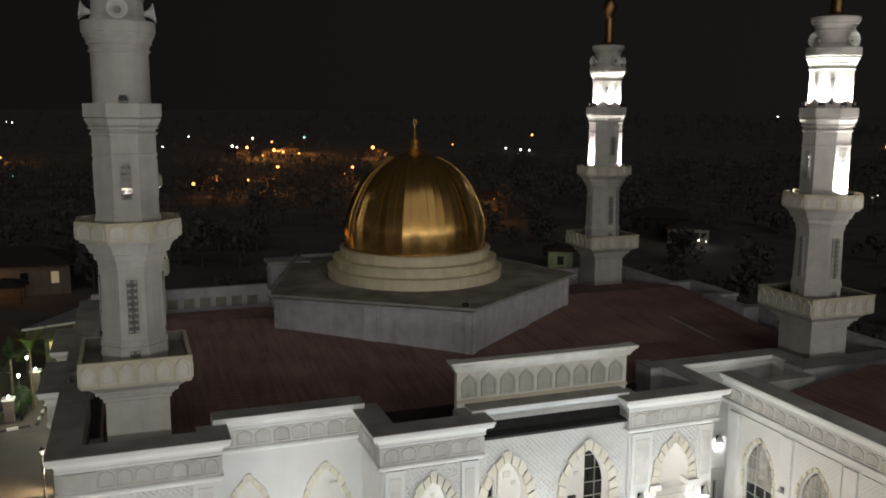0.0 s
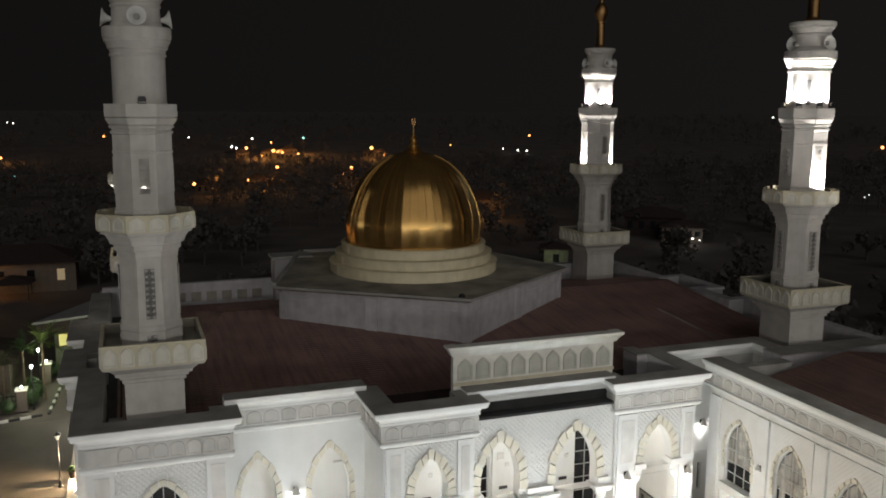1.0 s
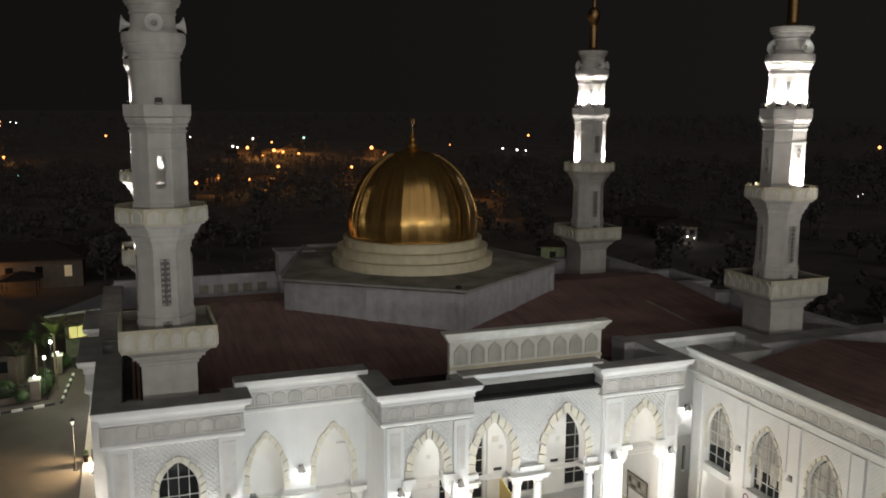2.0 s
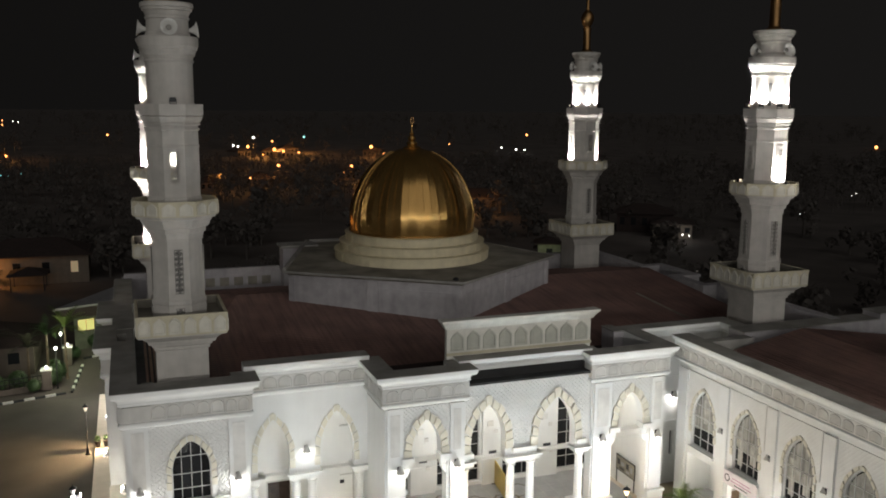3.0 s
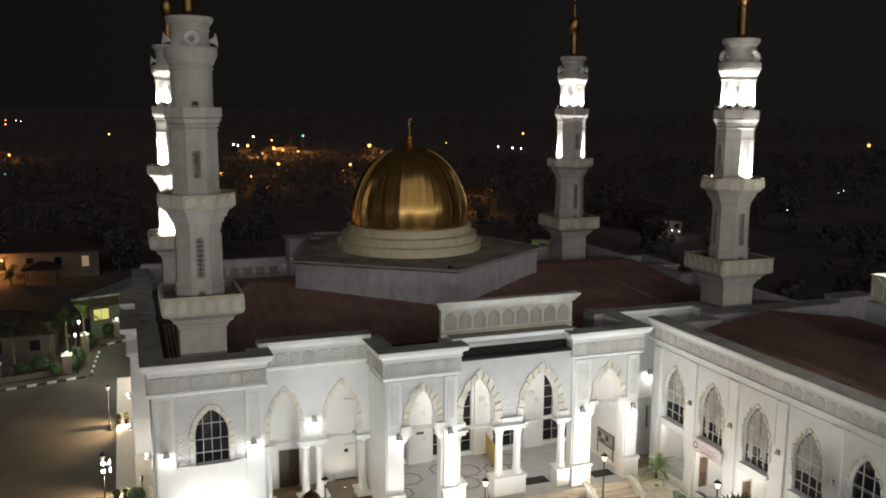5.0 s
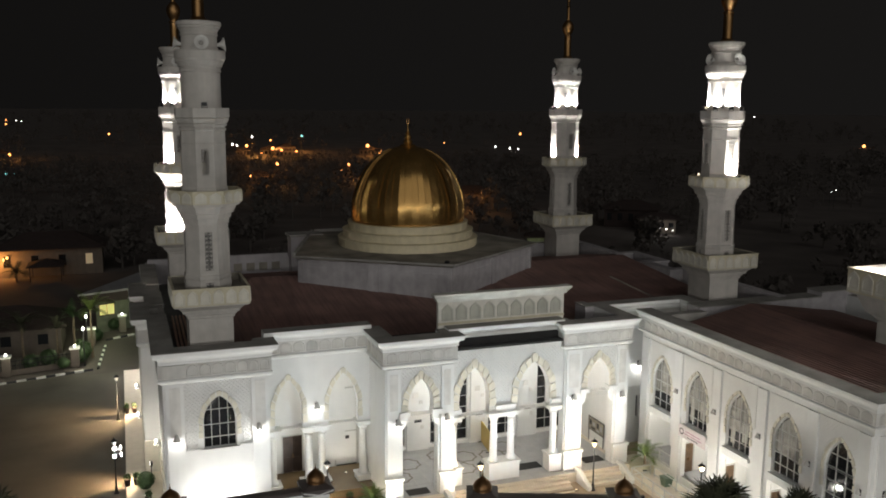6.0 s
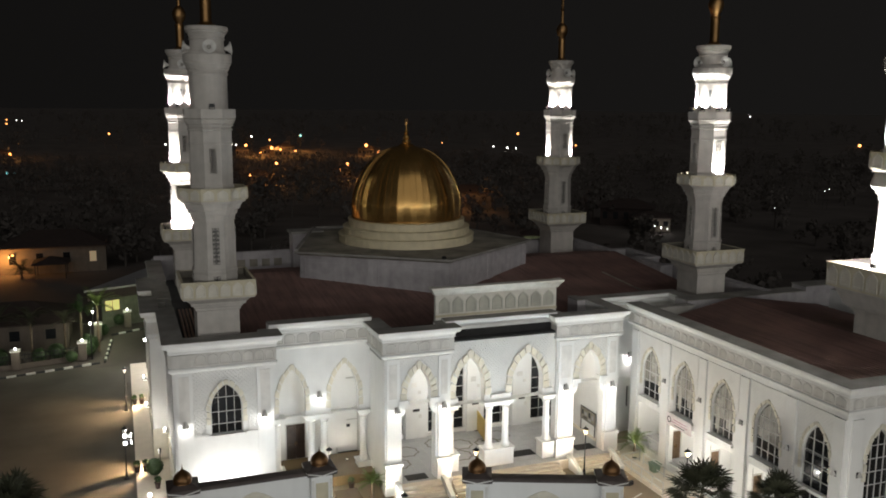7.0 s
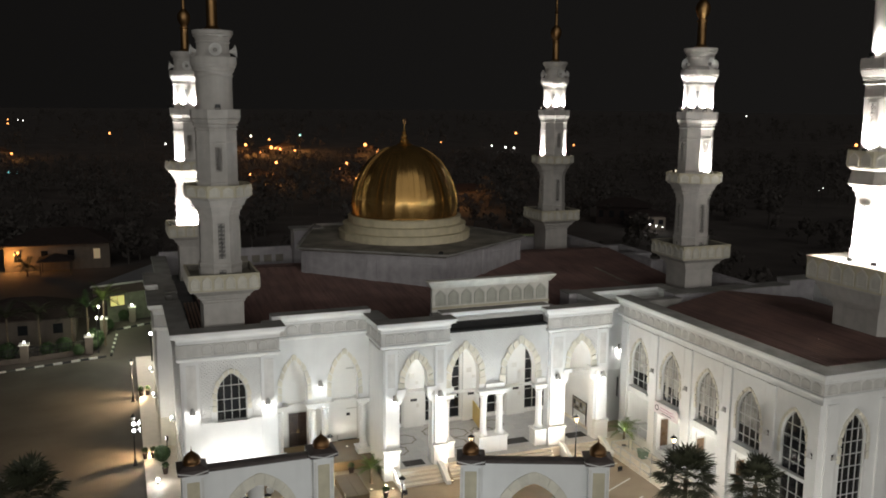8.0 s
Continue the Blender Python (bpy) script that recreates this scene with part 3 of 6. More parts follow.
# porch: floor, inner wall with tall windows
floor = tagged(part("floor", one(11.7, 30.6, 38.2, 46.2, 0.0, 0.735), step_stone), "pale tiled porch floor", "floor", kind="structure")
holes = [(14.4, 1.2, 1.0, 7.6, 9.0), (19.2, 1.57, 1.0, 7.6, 9.0), (23.72, 1.18, 1.0, 7.6, 9.0), (28.05, 1.22, 1.0, 7.6, 9.0)]
wall_porch = wall("wall_11", facing_front(46.2), 11.7, 30.6, 0.7, 9.5, holes, 0.3, white_paint, "white inner porch wall between tall windows")
for i, (c, h, s, sp, ap) in enumerate(holes):
    window("window_%d" % (i + 2), facing_front(46.2), c, h, s, sp, ap, 0.12, "tall dark porch window with a white grid", 3, (1.9, 2.8, 3.7, 4.6, 5.5, 6.4, 7.3, 8.2))
for c, h in ((16.54, 0.89), (21.66, 0.74), (25.86, 0.84)):
    part("pilaster", one(c - h, c + h, -0.25, 0.0, 0.74, 9.3), white_paint, wall_porch)
    for dx, z, w, v in ((-0.2, 5.2, 0.22, 0.2), (0.25, 4.6, 0.13, 0.13), (0.0, 3.1, 0.28, 0.1), (0.35, 2.6, 0.12, 0.16)):
        part("wall_fitting", one(c + dx - w, c + dx + w, -0.30, -0.25, z - v, z + v), lattice_dark if v < 0.12 else frieze_stone, wall_porch)
wall_corner = wall("wall_13", facing_front(43.45), 30.6, 38.7, 0.0, 10.2, [(34.55, 0.14, 2.1, 3.95, 3.95)], 0.35, white_paint, "white wall at the back of the gap between hall and court wing, with a slit window")
part("string", one(30.6, 38.7, -0.1, 0.0, 4.5, 4.75), white_paint, wall_corner)
window("window_6", facing_front(43.45), 34.55, 0.14, 2.1, 3.95, 3.95, 0.12, "narrow dark slit window", 1, ())
inner_box("wall_12", 33.25, 37.4, 40.62, 40.94, 0, 9.6, white_paint, "white end wall of the court wing beside the gap")
inner_box("wall_24", 37.4, 37.75, 40.62, 43.45, 0, 9.6, white_paint, "white wall closing the gap")

# steps between the pavilions
for i in range(4):
    z = 0.735 - 0.185 * (i + 1)
    tagged(part("step", one(16.6, 25.3, 38.2 - 0.34 * (i + 1), 38.25 - 0.34 * i, 0.0, z + 0.002) if z > 0.01 else one(16.6, 25.3, 36.8, 37.0, -0.02, 0.012), step_stone), "long stone step of the entrance stair", "step", kind="structure")
    for c in (14.2, 28.1):
        yy = 37.6 if c < 20 else 38.0
        if z > 0.01:
            tagged(part("step", one(c - 1.5, c + 1.5, yy - 0.34 * (i + 1), 38.2, 0.0, z), step_stone), "stone step under the arch", "step", kind="structure")
tagged(part("landing", one(12.7, 15.7, 37.6, 38.6, 0.0, 0.737), step_stone), "stone landing under the arch", "floor", kind="structure")
for c, y in ((12.45, 37.3), (15.95, 37.3), (26.3, 37.7), (29.9, 37.7)):
    cheek = new("cheek_wall", finish(prism(bmesh.new(), [(-1.2, 0), (1.2, 0), (1.2, 1.0), (0.2, 0.95), (-1.2, 0.3)], None, -0.16, 0.16), "cheek_wall", white_paint))
    cheek.matrix_world = Matrix.Translation((c, y, 0)) @ Matrix.Rotation(radians(90), 4, "Z")
    tagged(cheek, "white stepped cheek wall beside the stair", "wall", kind="structure")

for x0, x1, y0 in ((11.62, 12.7, 38.1), (15.7, 16.68, 38.1), (25.22, 26.3, 38.5), (29.6, 30.68, 38.5)):
    tagged(part("plinth", one(x0, x1, y0, y0 + 0.7, 0.0, 0.74), white_paint), "white plinth under the pavilion pier", "plinth", kind="structure")

# ---- cornices ----
c1 = cornice("cornice_1", [(-2.2, 72.4), (-2.2, 62.85), (-3.28, 62.85), (-3.28, 58.15), (-2.2, 58.15), (-2.2, 54.85), (-3.28, 54.85), (-3.28, 50.0), (-2.2, 50.0), (-2.2, 40.4), (4.4, 40.4), (4.4, 41.9)], TOP, "white moulded cornice of the wing", 0.8, 1.08)
c2 = cornice("cornice_2", [(4.35, 42.3), (11.7, 42.3)], 12.15, "white moulded cornice over the arches", 0.5, 1.0, True, 0.6, frieze_stone)
c3 = cornice("cornice_3", [(11.7, 42.4), (11.7, 38.5), (16.6, 38.5), (16.6, 40.2)], TOP, "white moulded cornice of the pavilion", 0.75)
# black frieze band here is shade under the fascia, put into colour
cornice("cornice_4", [(16.5, 39.85), (25.4, 39.85)], 12.0, "white moulded cornice over a band coloured black for shade", 0.9, 1.0, True, 0.6, ledge_shade_black)
c6 = cornice("cornice_6", [(25.3, 40.2), (25.3, 38.9), (30.6, 38.9), (30.6, 43.45), (38.35, 43.45), (38.35, 41.6)], TOP, "white moulded cornice of the pavilion and the light well", 0.6)
c5 = cornice("cornice_5", [(32.9, 40.95), (32.9, 18.7), (53, 18.7), (53, 41.2)], TOP, "white moulded cornice of the court wing", 0.85, 0.85, True, 0.5, frieze_stone)
W = (37.81, 33.65, 29.3, 24.95, 20.85)
run_frieze(c1, (-2.2, 40.4), (4.4, 40.4), TOP, 1.08, [(0.72, 0.71), (5.96, 0.66)], 0.77)
run_frieze(c1, (3.06, 40.31), (4.42, 40.31), TOP, 1.08, (), 0.68)
run_frieze(c1, (-2.2, 49.0), (-2.2, 40.4), TOP, 1.08, [(8.0, 0.6)])
run_frieze(c2, (4.5, 42.3), (11.6, 42.3), 12.15)
run_frieze(c3, (11.7, 38.5), (16.6, 38.5), TOP, 1.0, (), 0.8)
run_frieze(c3, (11.7, 42.2), (11.7, 38.5), TOP)
run_frieze(c6, (25.3, 38.9), (30.6, 38.9), TOP, 1.0, (), 0.85)
run_frieze(c5, (32.9, 40.95), (32.9, 18.7), TOP, 0.85, (), 0.86)
run_frieze(c5, (32.9, 18.7), (47, 18.7), TOP, 0.85, (), 0.86)
back_top = 11.9
# paler grey than the copings, in place of spill from the tower floods
for nm, path in (("cornice_7", [(46.3, 40.9), (46.3, 54.2), (44.9, 54.2), (44.9, 58.6), (47.0, 58.6), (47.0, 63.8), (44.9, 63.8), (44.9, 72.75), (-2.2, 72.75)]),):
    ob = new(nm, finish(sweep(bmesh.new(), path, [(0.35, 0.0), (0.35, back_top - 0.25), (0.45, back_top - 0.2), (0.45, back_top), (-0.45, back_top), (-0.45, 0.0)]), nm, grey_wall))
    tagged(ob, "grey rear parapet, coloured paler for flood spill", "parapet", kind="structure")

tagged(part("roof_deck_east", one(44.9, 46.3, 38.0, 54.2, 9.55, 9.79), flat_roof), "dark flat roof edge of the hall", "roof", kind="structure")
for x0, x1, y0, y1, z in ((-3.3, -1.45, 50.1, 50.6, 11.838), (-3.3, -1.45, 52.9, 54.8, 11.838), (-3.3, -2.9, 50.6, 52.9, 11.838), (-1.9, -1.45, 50.6, 52.9, 11.838), (-3.3, -1.45, 58.2, 62.8, 11.838)):
    tagged(part("roof_slab", one(x0, x1, y0, y1, 11.2, z), coping_grey), "flat grey roof slab of the side pavilion", "roof", kind="structure")
tagged(part("roof_slab", one(-2.9, -1.9, 50.6, 52.9, 10.7, 11.0), flat_roof), "dark pit in the side pavilion roof", "roof", kind="structure")
stair_head = thing("stair_head", pose(13.2, 71.6, 9.7), "small grey stair head on the rear parapet", "roof hut", kind="structure")
part("hut_wall", one(-1.6, 1.4, -0.8, 1.2, 0, 4.4), grey_wall, stair_head)
part("hut_roof", one(-1.8, 1.6, -1.0, 1.4, 4.4, 4.62), coping_grey, stair_head)
part("rear_upstand", one(-15.2, -1.7, 0.75, 1.25, 1.8, 2.55), grey_wall, stair_head)
for i in range(6):
    part("vent", one(-9.6 + 1.25 * i, -8.8 + 1.25 * i, 0.6, 0.72, 1.0, 1.75), slab_grey, stair_head)

# ---- raised front screen with pointed panels ----
screen = thing("roof_screen", pose(20.95, 40.2, 0), "pale parapet screen with pointed panels and a flared cornice", "parapet", kind="structure")
prof = [(-0.2, 11.6), (-0.2, 14.2), (-0.2, 14.31), (0.44, 14.31), (0.44, 14.21), (0.2, 13.9), (0.12, 13.73), (0.0, 13.68), (0.0, 11.6)]
part("screen_wall", sweep(bmesh.new(), [(-4.86, 0.45), (-4.86, 0.1), (4.86, 0.1), (4.86, 0.45)], prof), screen_paint, screen)
km = finish(keel_mesh(0.42, 0.60, 0.09), "pointed_panel", make("screen_panel", (0.47, 0.47, 0.41), 0.75, streak=0.2))
for i in range(9):
    place(km, "pointed_panel", screen, Matrix.Translation((-4.2 + 8.4 * i / 8, 0.1, 12.95)))
part("band", one(-4.9, 4.9, 0.02, 0.1, 12.08, 12.24), cream_paint, screen)

pipes = thing("roof_pipes", pose(-0.75, 43.2, 9.8), "brown pipes and a dark tank box beside the minaret", "roof fittings")
for i in range(4):
    pb = lathe(bmesh.new(), [(0.09, 0.0), (0.09, 12.0)], 10)
    bmesh.ops.transform(pb, matrix=Matrix.Translation((0.28 * i, 0, 0.15)) @ Matrix.Rotation(radians(-87), 4, "X"), verts=pb.verts)
    part("pipe", pb, pipe_clay, pipes, smooth=True)
part("tank_box", one(-0.35, 0.2, -0.6, 0.5, 0.0, 1.3), iron, pipes)
part("tank_lid", one(-0.4, 0.25, -0.65, 0.55, 1.3, 1.38), coping_grey, pipes)

# ---- red tiled roofs ----
def tiled_slope(name, a, b, c, d, courses, parent):
    """Overlapping tile courses on the slope whose eaves run a-b and whose top runs d-c."""
    a, b, c, d = (Vector(p) for p in (a, b, c, d))
    bm = bmesh.new()
    nrm = (b - a).cross(d - a).normalized()
    if nrm.z < 0:
        nrm = -nrm
    for i in range(courses):
        s, t = i / courses, (i + 1.12) / courses
        p = [a.lerp(d, s), b.lerp(c, s), b.lerp(c, min(1, t)), a.lerp(d, min(1, t))]
        lift = nrm * 0.03
        v = [bm.verts.new(q) for q in (p[0], p[1], p[0] + lift, p[1] + lift, p[2], p[3])]
        bm.faces.new((v[0], v[1], v[3], v[2]))
        bm.faces.new((v[2], v[3], v[4], v[5]))
    ob = part(name, bm, roof_tile, parent)
    ob["kind"] = "stuff"
    return ob


X0, X1, Y0, Y1, YR = 0.4, 44.4, 44.6, 71.8, 62.0
ZE, ZR = 10.45, 12.0
roof = thing("roof_1", pose(0, 0, 0), "dark red tiled hip roof round the dome", "roof", kind="structure")
tiled_slope("tile_courses", (X0, Y0, ZE), (X1, Y0, ZE), (X1, YR, ZR), (X0 + 6, YR, ZR), 52, roof)
tiled_slope("tile_courses", (X1, Y1, ZE), (X0, Y1, ZE), (X0 + 6, YR, ZR), (X1, YR, ZR), 28, roof)
tiled_slope("tile_courses", (X0, Y1, ZE), (X0, Y0, ZE), (X0 + 6, YR, ZR), (X0 + 6, YR - 0.01, ZR), 18, roof)
part("verge_board", prism(bmesh.new(), [(Y0, ZE - 0.1), (Y1, ZE - 0.1), (YR, ZR - 0.02)], Matrix.Translation((X1, 0, 0)) @ Matrix.Rotation(radians(90), 4, "Z"), -0.02, 0.08), house_roof, roof, "dark gable end of the roof")
part("roof_base", one(X0 - 0.1, X1 + 0.1, Y0 - 0.1, Y1 + 0.1, 9.7, ZE + 0.02), house_roof, roof, "dark eaves board")
part("ridge_cap", prism(bmesh.new(), [(-0.16, 0.0), (0.0, 0.06), (0.16, 0.0)], Matrix.Translation((38.9, 48.2, 10.82)) @ Matrix.Rotation(radians(5.1), 4, "X") @ Matrix.Rotation(radians(2.5), 4, "Z"), 0.0, 6.7), slab_grey, roof, "grey cement strip on the roof")
wing_roof = thing("roof_2", pose(0, 0, 0), "dark red tiled roof of the court wing", "roof", kind="structure")
tiled_slope("tile_courses", (34.9, 38.7, 10.95), (34.9, 19.9, 10.95), (40.8, 19.95, 12.3), (40.8, 38.15, 12.3), 26, wing_roof)
tiled_slope("tile_courses", (49.5, 19.9, 10.95), (49.5, 38.7, 10.95), (40.8, 38.15, 12.3), (40.8, 19.95, 12.3), 26, wing_roof)
tiled_slope("tile_courses", (49.5, 38.7, 10.95), (34.9, 38.7, 10.95), (40.8, 38.15, 12.3), (40.8, 38.14, 12.3), 4, wing_roof)
part("roof_base", one(34.7, 49.7, 19.7, 38.9, 9.9, 10.97), coping_grey, wing_roof)
tagged(part("wing_deck", one(33.2, 52.8, 19.0, 40.2, 9.6, 9.85), flat_roof), "dark flat roof edge of the court wing", "roof", kind="structure")
wing_parapet = tagged(part("wing_parapet", one(37.45, 52.9, 39.9, 41.5, 9.5, 11.8), grey_wall), "grey dividing parapet with a raised end block on the roof", "parapet", kind="structure")
part("coping", one(37.45, 49.4, 39.85, 41.55, 11.8, 11.87), coping_grey, wing_parapet)
part("end_block", one(49.4, 52.88, 39.82, 41.45, 11.8, 12.22), grey_wall, wing_parapet)
part("coping", one(49.34, 52.9, 39.76, 41.5, 12.22, 12.3), coping_grey, wing_parapet)
tagged(part("wing_kerb", one(34.05, 37.43, 38.95, 39.75, 9.8, 11.72), coping_grey), "grey parapet beside the light well", "parapet", kind="structure")
curb = thing("roof_curb", pose(0, 0, 0), "grey roof curb round the gutter beside the screen", "parapet", kind="structure")
part("curb_wall", one(29.2, 29.95, 43.0, 44.6, 9.75, 11.78), grey_wall, curb)
part("curb_cap", one(29.15, 29.97, 42.95, 44.65, 11.78, 11.86), coping_grey, curb)
# ---- court wing ----
wing_up = wall("wall_14", facing_court(32.9), -40.6, -18.7, 4.55, 10.2, [(-y, 1.17, 4.85, 6.85, 8.85) for y in W[:4]] + [(-W[4], 1.1, 4.3, 6.85, 8.85)], 0.35, white_paint, "white upper wall of the court wing")
wing_low = wall("wall_15", facing_court(32.9), -40.6, -18.7, 0.0, 4.55, [(-y, 1.45, 0.75, 4.2, 4.2) for y in W[:4]] + [(-W[4], 1.1, 1.0, 4.6, 4.6)], 0.35, white_paint, "white lower wall of the court wing")
for i, y in enumerate(W):
    if i < 4:
        window("window_%d" % (7 + i), facing_court(32.9), -y, 1.17, 4.85, 6.85, 8.85, 0.16, "pointed window with a white grid and pale curtains", 4 if i else 3, (5.5, 6.2, 6.95, 7.7), glass=dark_glass)
        # half-drawn drapes, set just outside the opaque panes so that they show
        part("curtain", prism(bmesh.new(), [(-y - 1.08, 6.0 + 0.3 * (i % 2))] + [(u, z - 0.08) for u, z in arch_line(-y, 1.09, 6.85, 8.76)] + [(-y + 1.08, 6.3 - 0.3 * (i % 2))], None, 0.198, 0.204), curtain, wing_up, "pale drawn curtain")
        for u0, u1, z0, z1 in (((-0.9, -0.45, 5.2, 7.4), (0.2, 0.75, 5.6, 7.0)) if i in (1, 2) else ((-0.2, 0.5, 6.6, 8.2),)):
            part("curtain", one(-y + u0, -y + u1, 0.188, 0.194, z0, z1), curtain_white, wing_up, "white drape set just outside the panes")
    else:
        window("window_%d" % (7 + i), facing_court(32.9), -y, 1.1, 1.0, 6.85, 8.85, 0.16, "very tall pointed window with a white grid", 3, (2.2, 3.4, 4.6, 5.4, 6.2, 7.0, 7.8))
    voussoirs(wing_up, -y, 1.17 if i < 4 else 1.1, 6.85, 8.85, 0.16, 0.08, legs=1.1, blocks=15)
    lz = panel(-y - 1.6, -y + 1.6, 7.0, 9.84, [(-y, 1.34, 6.0, 6.85, 9.08)], 0.05)
    bmesh.ops.transform(lz, matrix=Matrix.Translation((0, -0.055, 0)), verts=lz.verts)
    part("lozenge_panel", lz, lozenge_low, wing_up, "plaster panel cast with a diagonal lattice")
    part("sill", one(-y - 1.3, -y + 1.3, -0.2, 0.1, 4.6, 4.82), white_paint, wing_up)
for y in [39.9] + [(a + b) / 2 for a, b in zip(W, W[1:])] + [19.15]:
    part("pilaster", one(-y - 0.42, -y + 0.42, -0.15, 0.0, 4.55, 9.84), white_paint, wing_up)
    part("pilaster", one(-y - 0.42, -y + 0.42, -0.15, 0.0, 0.2, 4.55), white_paint, wing_low)
front = wall("wall_16", facing_front(18.7), 33.25, 53.0, 0.0, 10.2, [(35.5, 1.0, 2.0, 7.2, 9.1), (40.0, 1.0, 2.0, 7.2, 9.1), (44.5, 1.0, 2.0, 7.2, 9.1)], 0.35, white_paint, "white end wall of the court wing")
for i, c in enumerate((35.5, 40.0, 44.5)):
    window("window_%d" % (12 + i), facing_front(18.7), c, 1.0, 2.0, 7.2, 9.1, 0.16, "very tall pointed window with a white grid", 4, (2.9, 3.8, 4.7, 5.6, 6.4, 7.2, 8.0))
    voussoirs(front, c, 1.0, 7.2, 9.1, 0.2, 0.08, legs=1.2, blocks=13)
for c in (33.6, 37.75, 42.25, 46.7):
    part("pilaster", one(c - 0.4, c + 0.4, -0.15, 0.0, 0.2, 9.84), white_paint, front)
# rooms behind the ground-floor openings
room = inner_box("wall_17", 35.6, 35.9, 19.05, 40.6, 0.0, 4.6, white_paint, "pale room wall behind the openings")
tagged(part("floor_2", one(33.0, 35.6, 19.05, 40.6, 0.0, 0.75), porch_tile), "pale floor of the arcade", "floor", kind="structure")
tagged(part("ceiling_2", one(33.25, 35.9, 19.05, 40.6, 4.6, 4.8), white_paint), "white arcade ceiling", "ceiling", kind="structure")
inner_box("wall_19", 33.25, 35.6, 40.3, 40.6, 0.75, 4.6, white_paint, "pale end wall of the arcade")
for i, y in enumerate((35.7, 31.45, 27.1, 22.9)):
    inner_box("wall_%d" % (20 + i), 33.25, 35.6, y - 0.1, y + 0.1, 0.75, 4.6, white_paint, "pale cross wall of the arcade")
for x, y in ((33.45, 31.35), (33.5, 27.0), (33.5, 22.8)):
    wf = part("window_frame", one(x - 0.3, x + 0.3, y - 0.06, y - 0.002, 2.2, 3.5), frame_white, room)
    for s in (-1, 1):
        part("pane", one(x + s * 0.13 - 0.11, x + s * 0.13 + 0.11, y - 0.075, y - 0.06, 2.26, 3.44), dark_glass, wf)
for y, w, z0, z1 in ((38.4, 1.1, 1.9, 3.9), (29.9, 0.55, 2.0, 3.5), (34.4, 0.5, 2.2, 3.6), (25.9, 0.55, 2.0, 3.5)):
    wf = part("window_frame", one(35.5, 35.6, y - w, y + w, z0, z1), frame_white, room)
    part("pane", one(35.48, 35.5, y - w + 0.08, y - 0.03, z0 + 0.08, z1 - 0.08), dark_glass, wf)
    part("pane", one(35.48, 35.5, y + 0.03, y + w - 0.08, z0 + 0.08, z1 - 0.08), dark_glass, wf)
inner_box("wall_18", 35.9, 36.2, 19.05, 40.6, 4.6, 9.6, white_paint, "pale upper room wall")


def leaf_door(name, m, w, h, label, material=wood_door):
    """A framed panelled door in local x, z; it stands on its sill."""
    d = thing(name, m, label, "door", kind="structure")
    part("door_frame", one(-w / 2 - 0.08, -w / 2, -0.06, 0.08, 0, h + 0.08), frame_white, d)
    part("door_frame", one(w / 2, w / 2 + 0.08, -0.06, 0.08, 0, h + 0.08), frame_white, d)
    part("door_frame", one(-w / 2, w / 2, -0.06, 0.08, h, h + 0.08), frame_white, d)
    for s in (-1, 1):
        leafm = part("door_leaf", one(s * w / 4 - w / 4 + 0.01, s * w / 4 + w / 4 - 0.01, -0.02, 0.03, 0.02, h - 0.01), material, d)
        for z0, z1 in ((0.2, h * 0.42), (h * 0.5, h - 0.25)):
            part("door_panel", one(s * w / 4 - w / 4 + 0.14, s * w / 4 + w / 4 - 0.14, -0.045, -0.02, z0, z1), material, leafm)
        part("handle", one(s * 0.06 - 0.015, s * 0.06 + 0.015, -0.07, -0.02, h * 0.4, h * 0.5), gold, leafm, "brass handle")
    return d


leaf_door("door_1", pose(6.7, 45.2, 0.72), 1.4, 2.75, "tall dark wooden double door of the side porch")
for x0, x1, z0, z1 in ((9.8, 9.9, 0.72, 6.7), (11.45, 11.55, 0.72, 6.7), (9.9, 11.45, 6.6, 6.7), (9.9, 11.45, 3.3, 3.36)):
    part("panel_frame", one(x0, x1, -0.05, 0.0, z0, z1), frame_white, wall_inner)
part("skirting", one(9.9, 11.45, -0.06, 0.0, 0.72, 0.8), mat_black, wall_inner, "black skirting strip")
part("sign_plate", one(10.55, 10.9, -0.04, 0.0, 2.75, 2.98), iron, wall_inner, "small dark plate")
leaf_door("door_2", pose(33.85, 35.56, 0.75), 0.8, 2.2, "brown wooden door in the arcade", wood_brown)
leaf_door("door_3", pose(34.1, 31.31, 0.75), 0.7, 2.2, "brown wooden door in the arcade", wood_brown)
leaf_door("door_4", pose(34.15, 26.96, 0.75), 0.7, 2.2, "brown wooden door in the arcade", wood_brown)

# ---- dome on its five-sided platform ----
DC = (21.35, 63.2)
PENT = -math.pi / 2


def pentagon(r):
    return [(r * math.cos(PENT + 2 * math.pi * i / 5), r * math.sin(PENT + 2 * math.pi * i / 5)) for i in range(5)]


plat = thing("dome_platform", pose(DC[0], DC[1], 0), "grey five-sided platform with a flat slab roof", "platform", kind="structure")
part("platform_wall", lathe(bmesh.new(), [(11.75, 10.0), (11.75, 13.9)], 5, phase=PENT), grey_wall, plat)
part("slab", lathe(bmesh.new(), [(11.8, 13.85), (12.1, 13.98), (12.35, 14.04), (12.35, 14.18), (12.0, 14.2)], 5, phase=PENT), slab_grey, plat)
part("slab_edge", lathe(bmesh.new(), [(12.38, 14.06), (12.40, 14.22), (12.30, 14.22), (12.28, 14.19)], 5, phase=PENT, cap=False), coping_grey, plat)
side = math.dist(pentagon(11.75)[0], pentagon(11.75)[1])
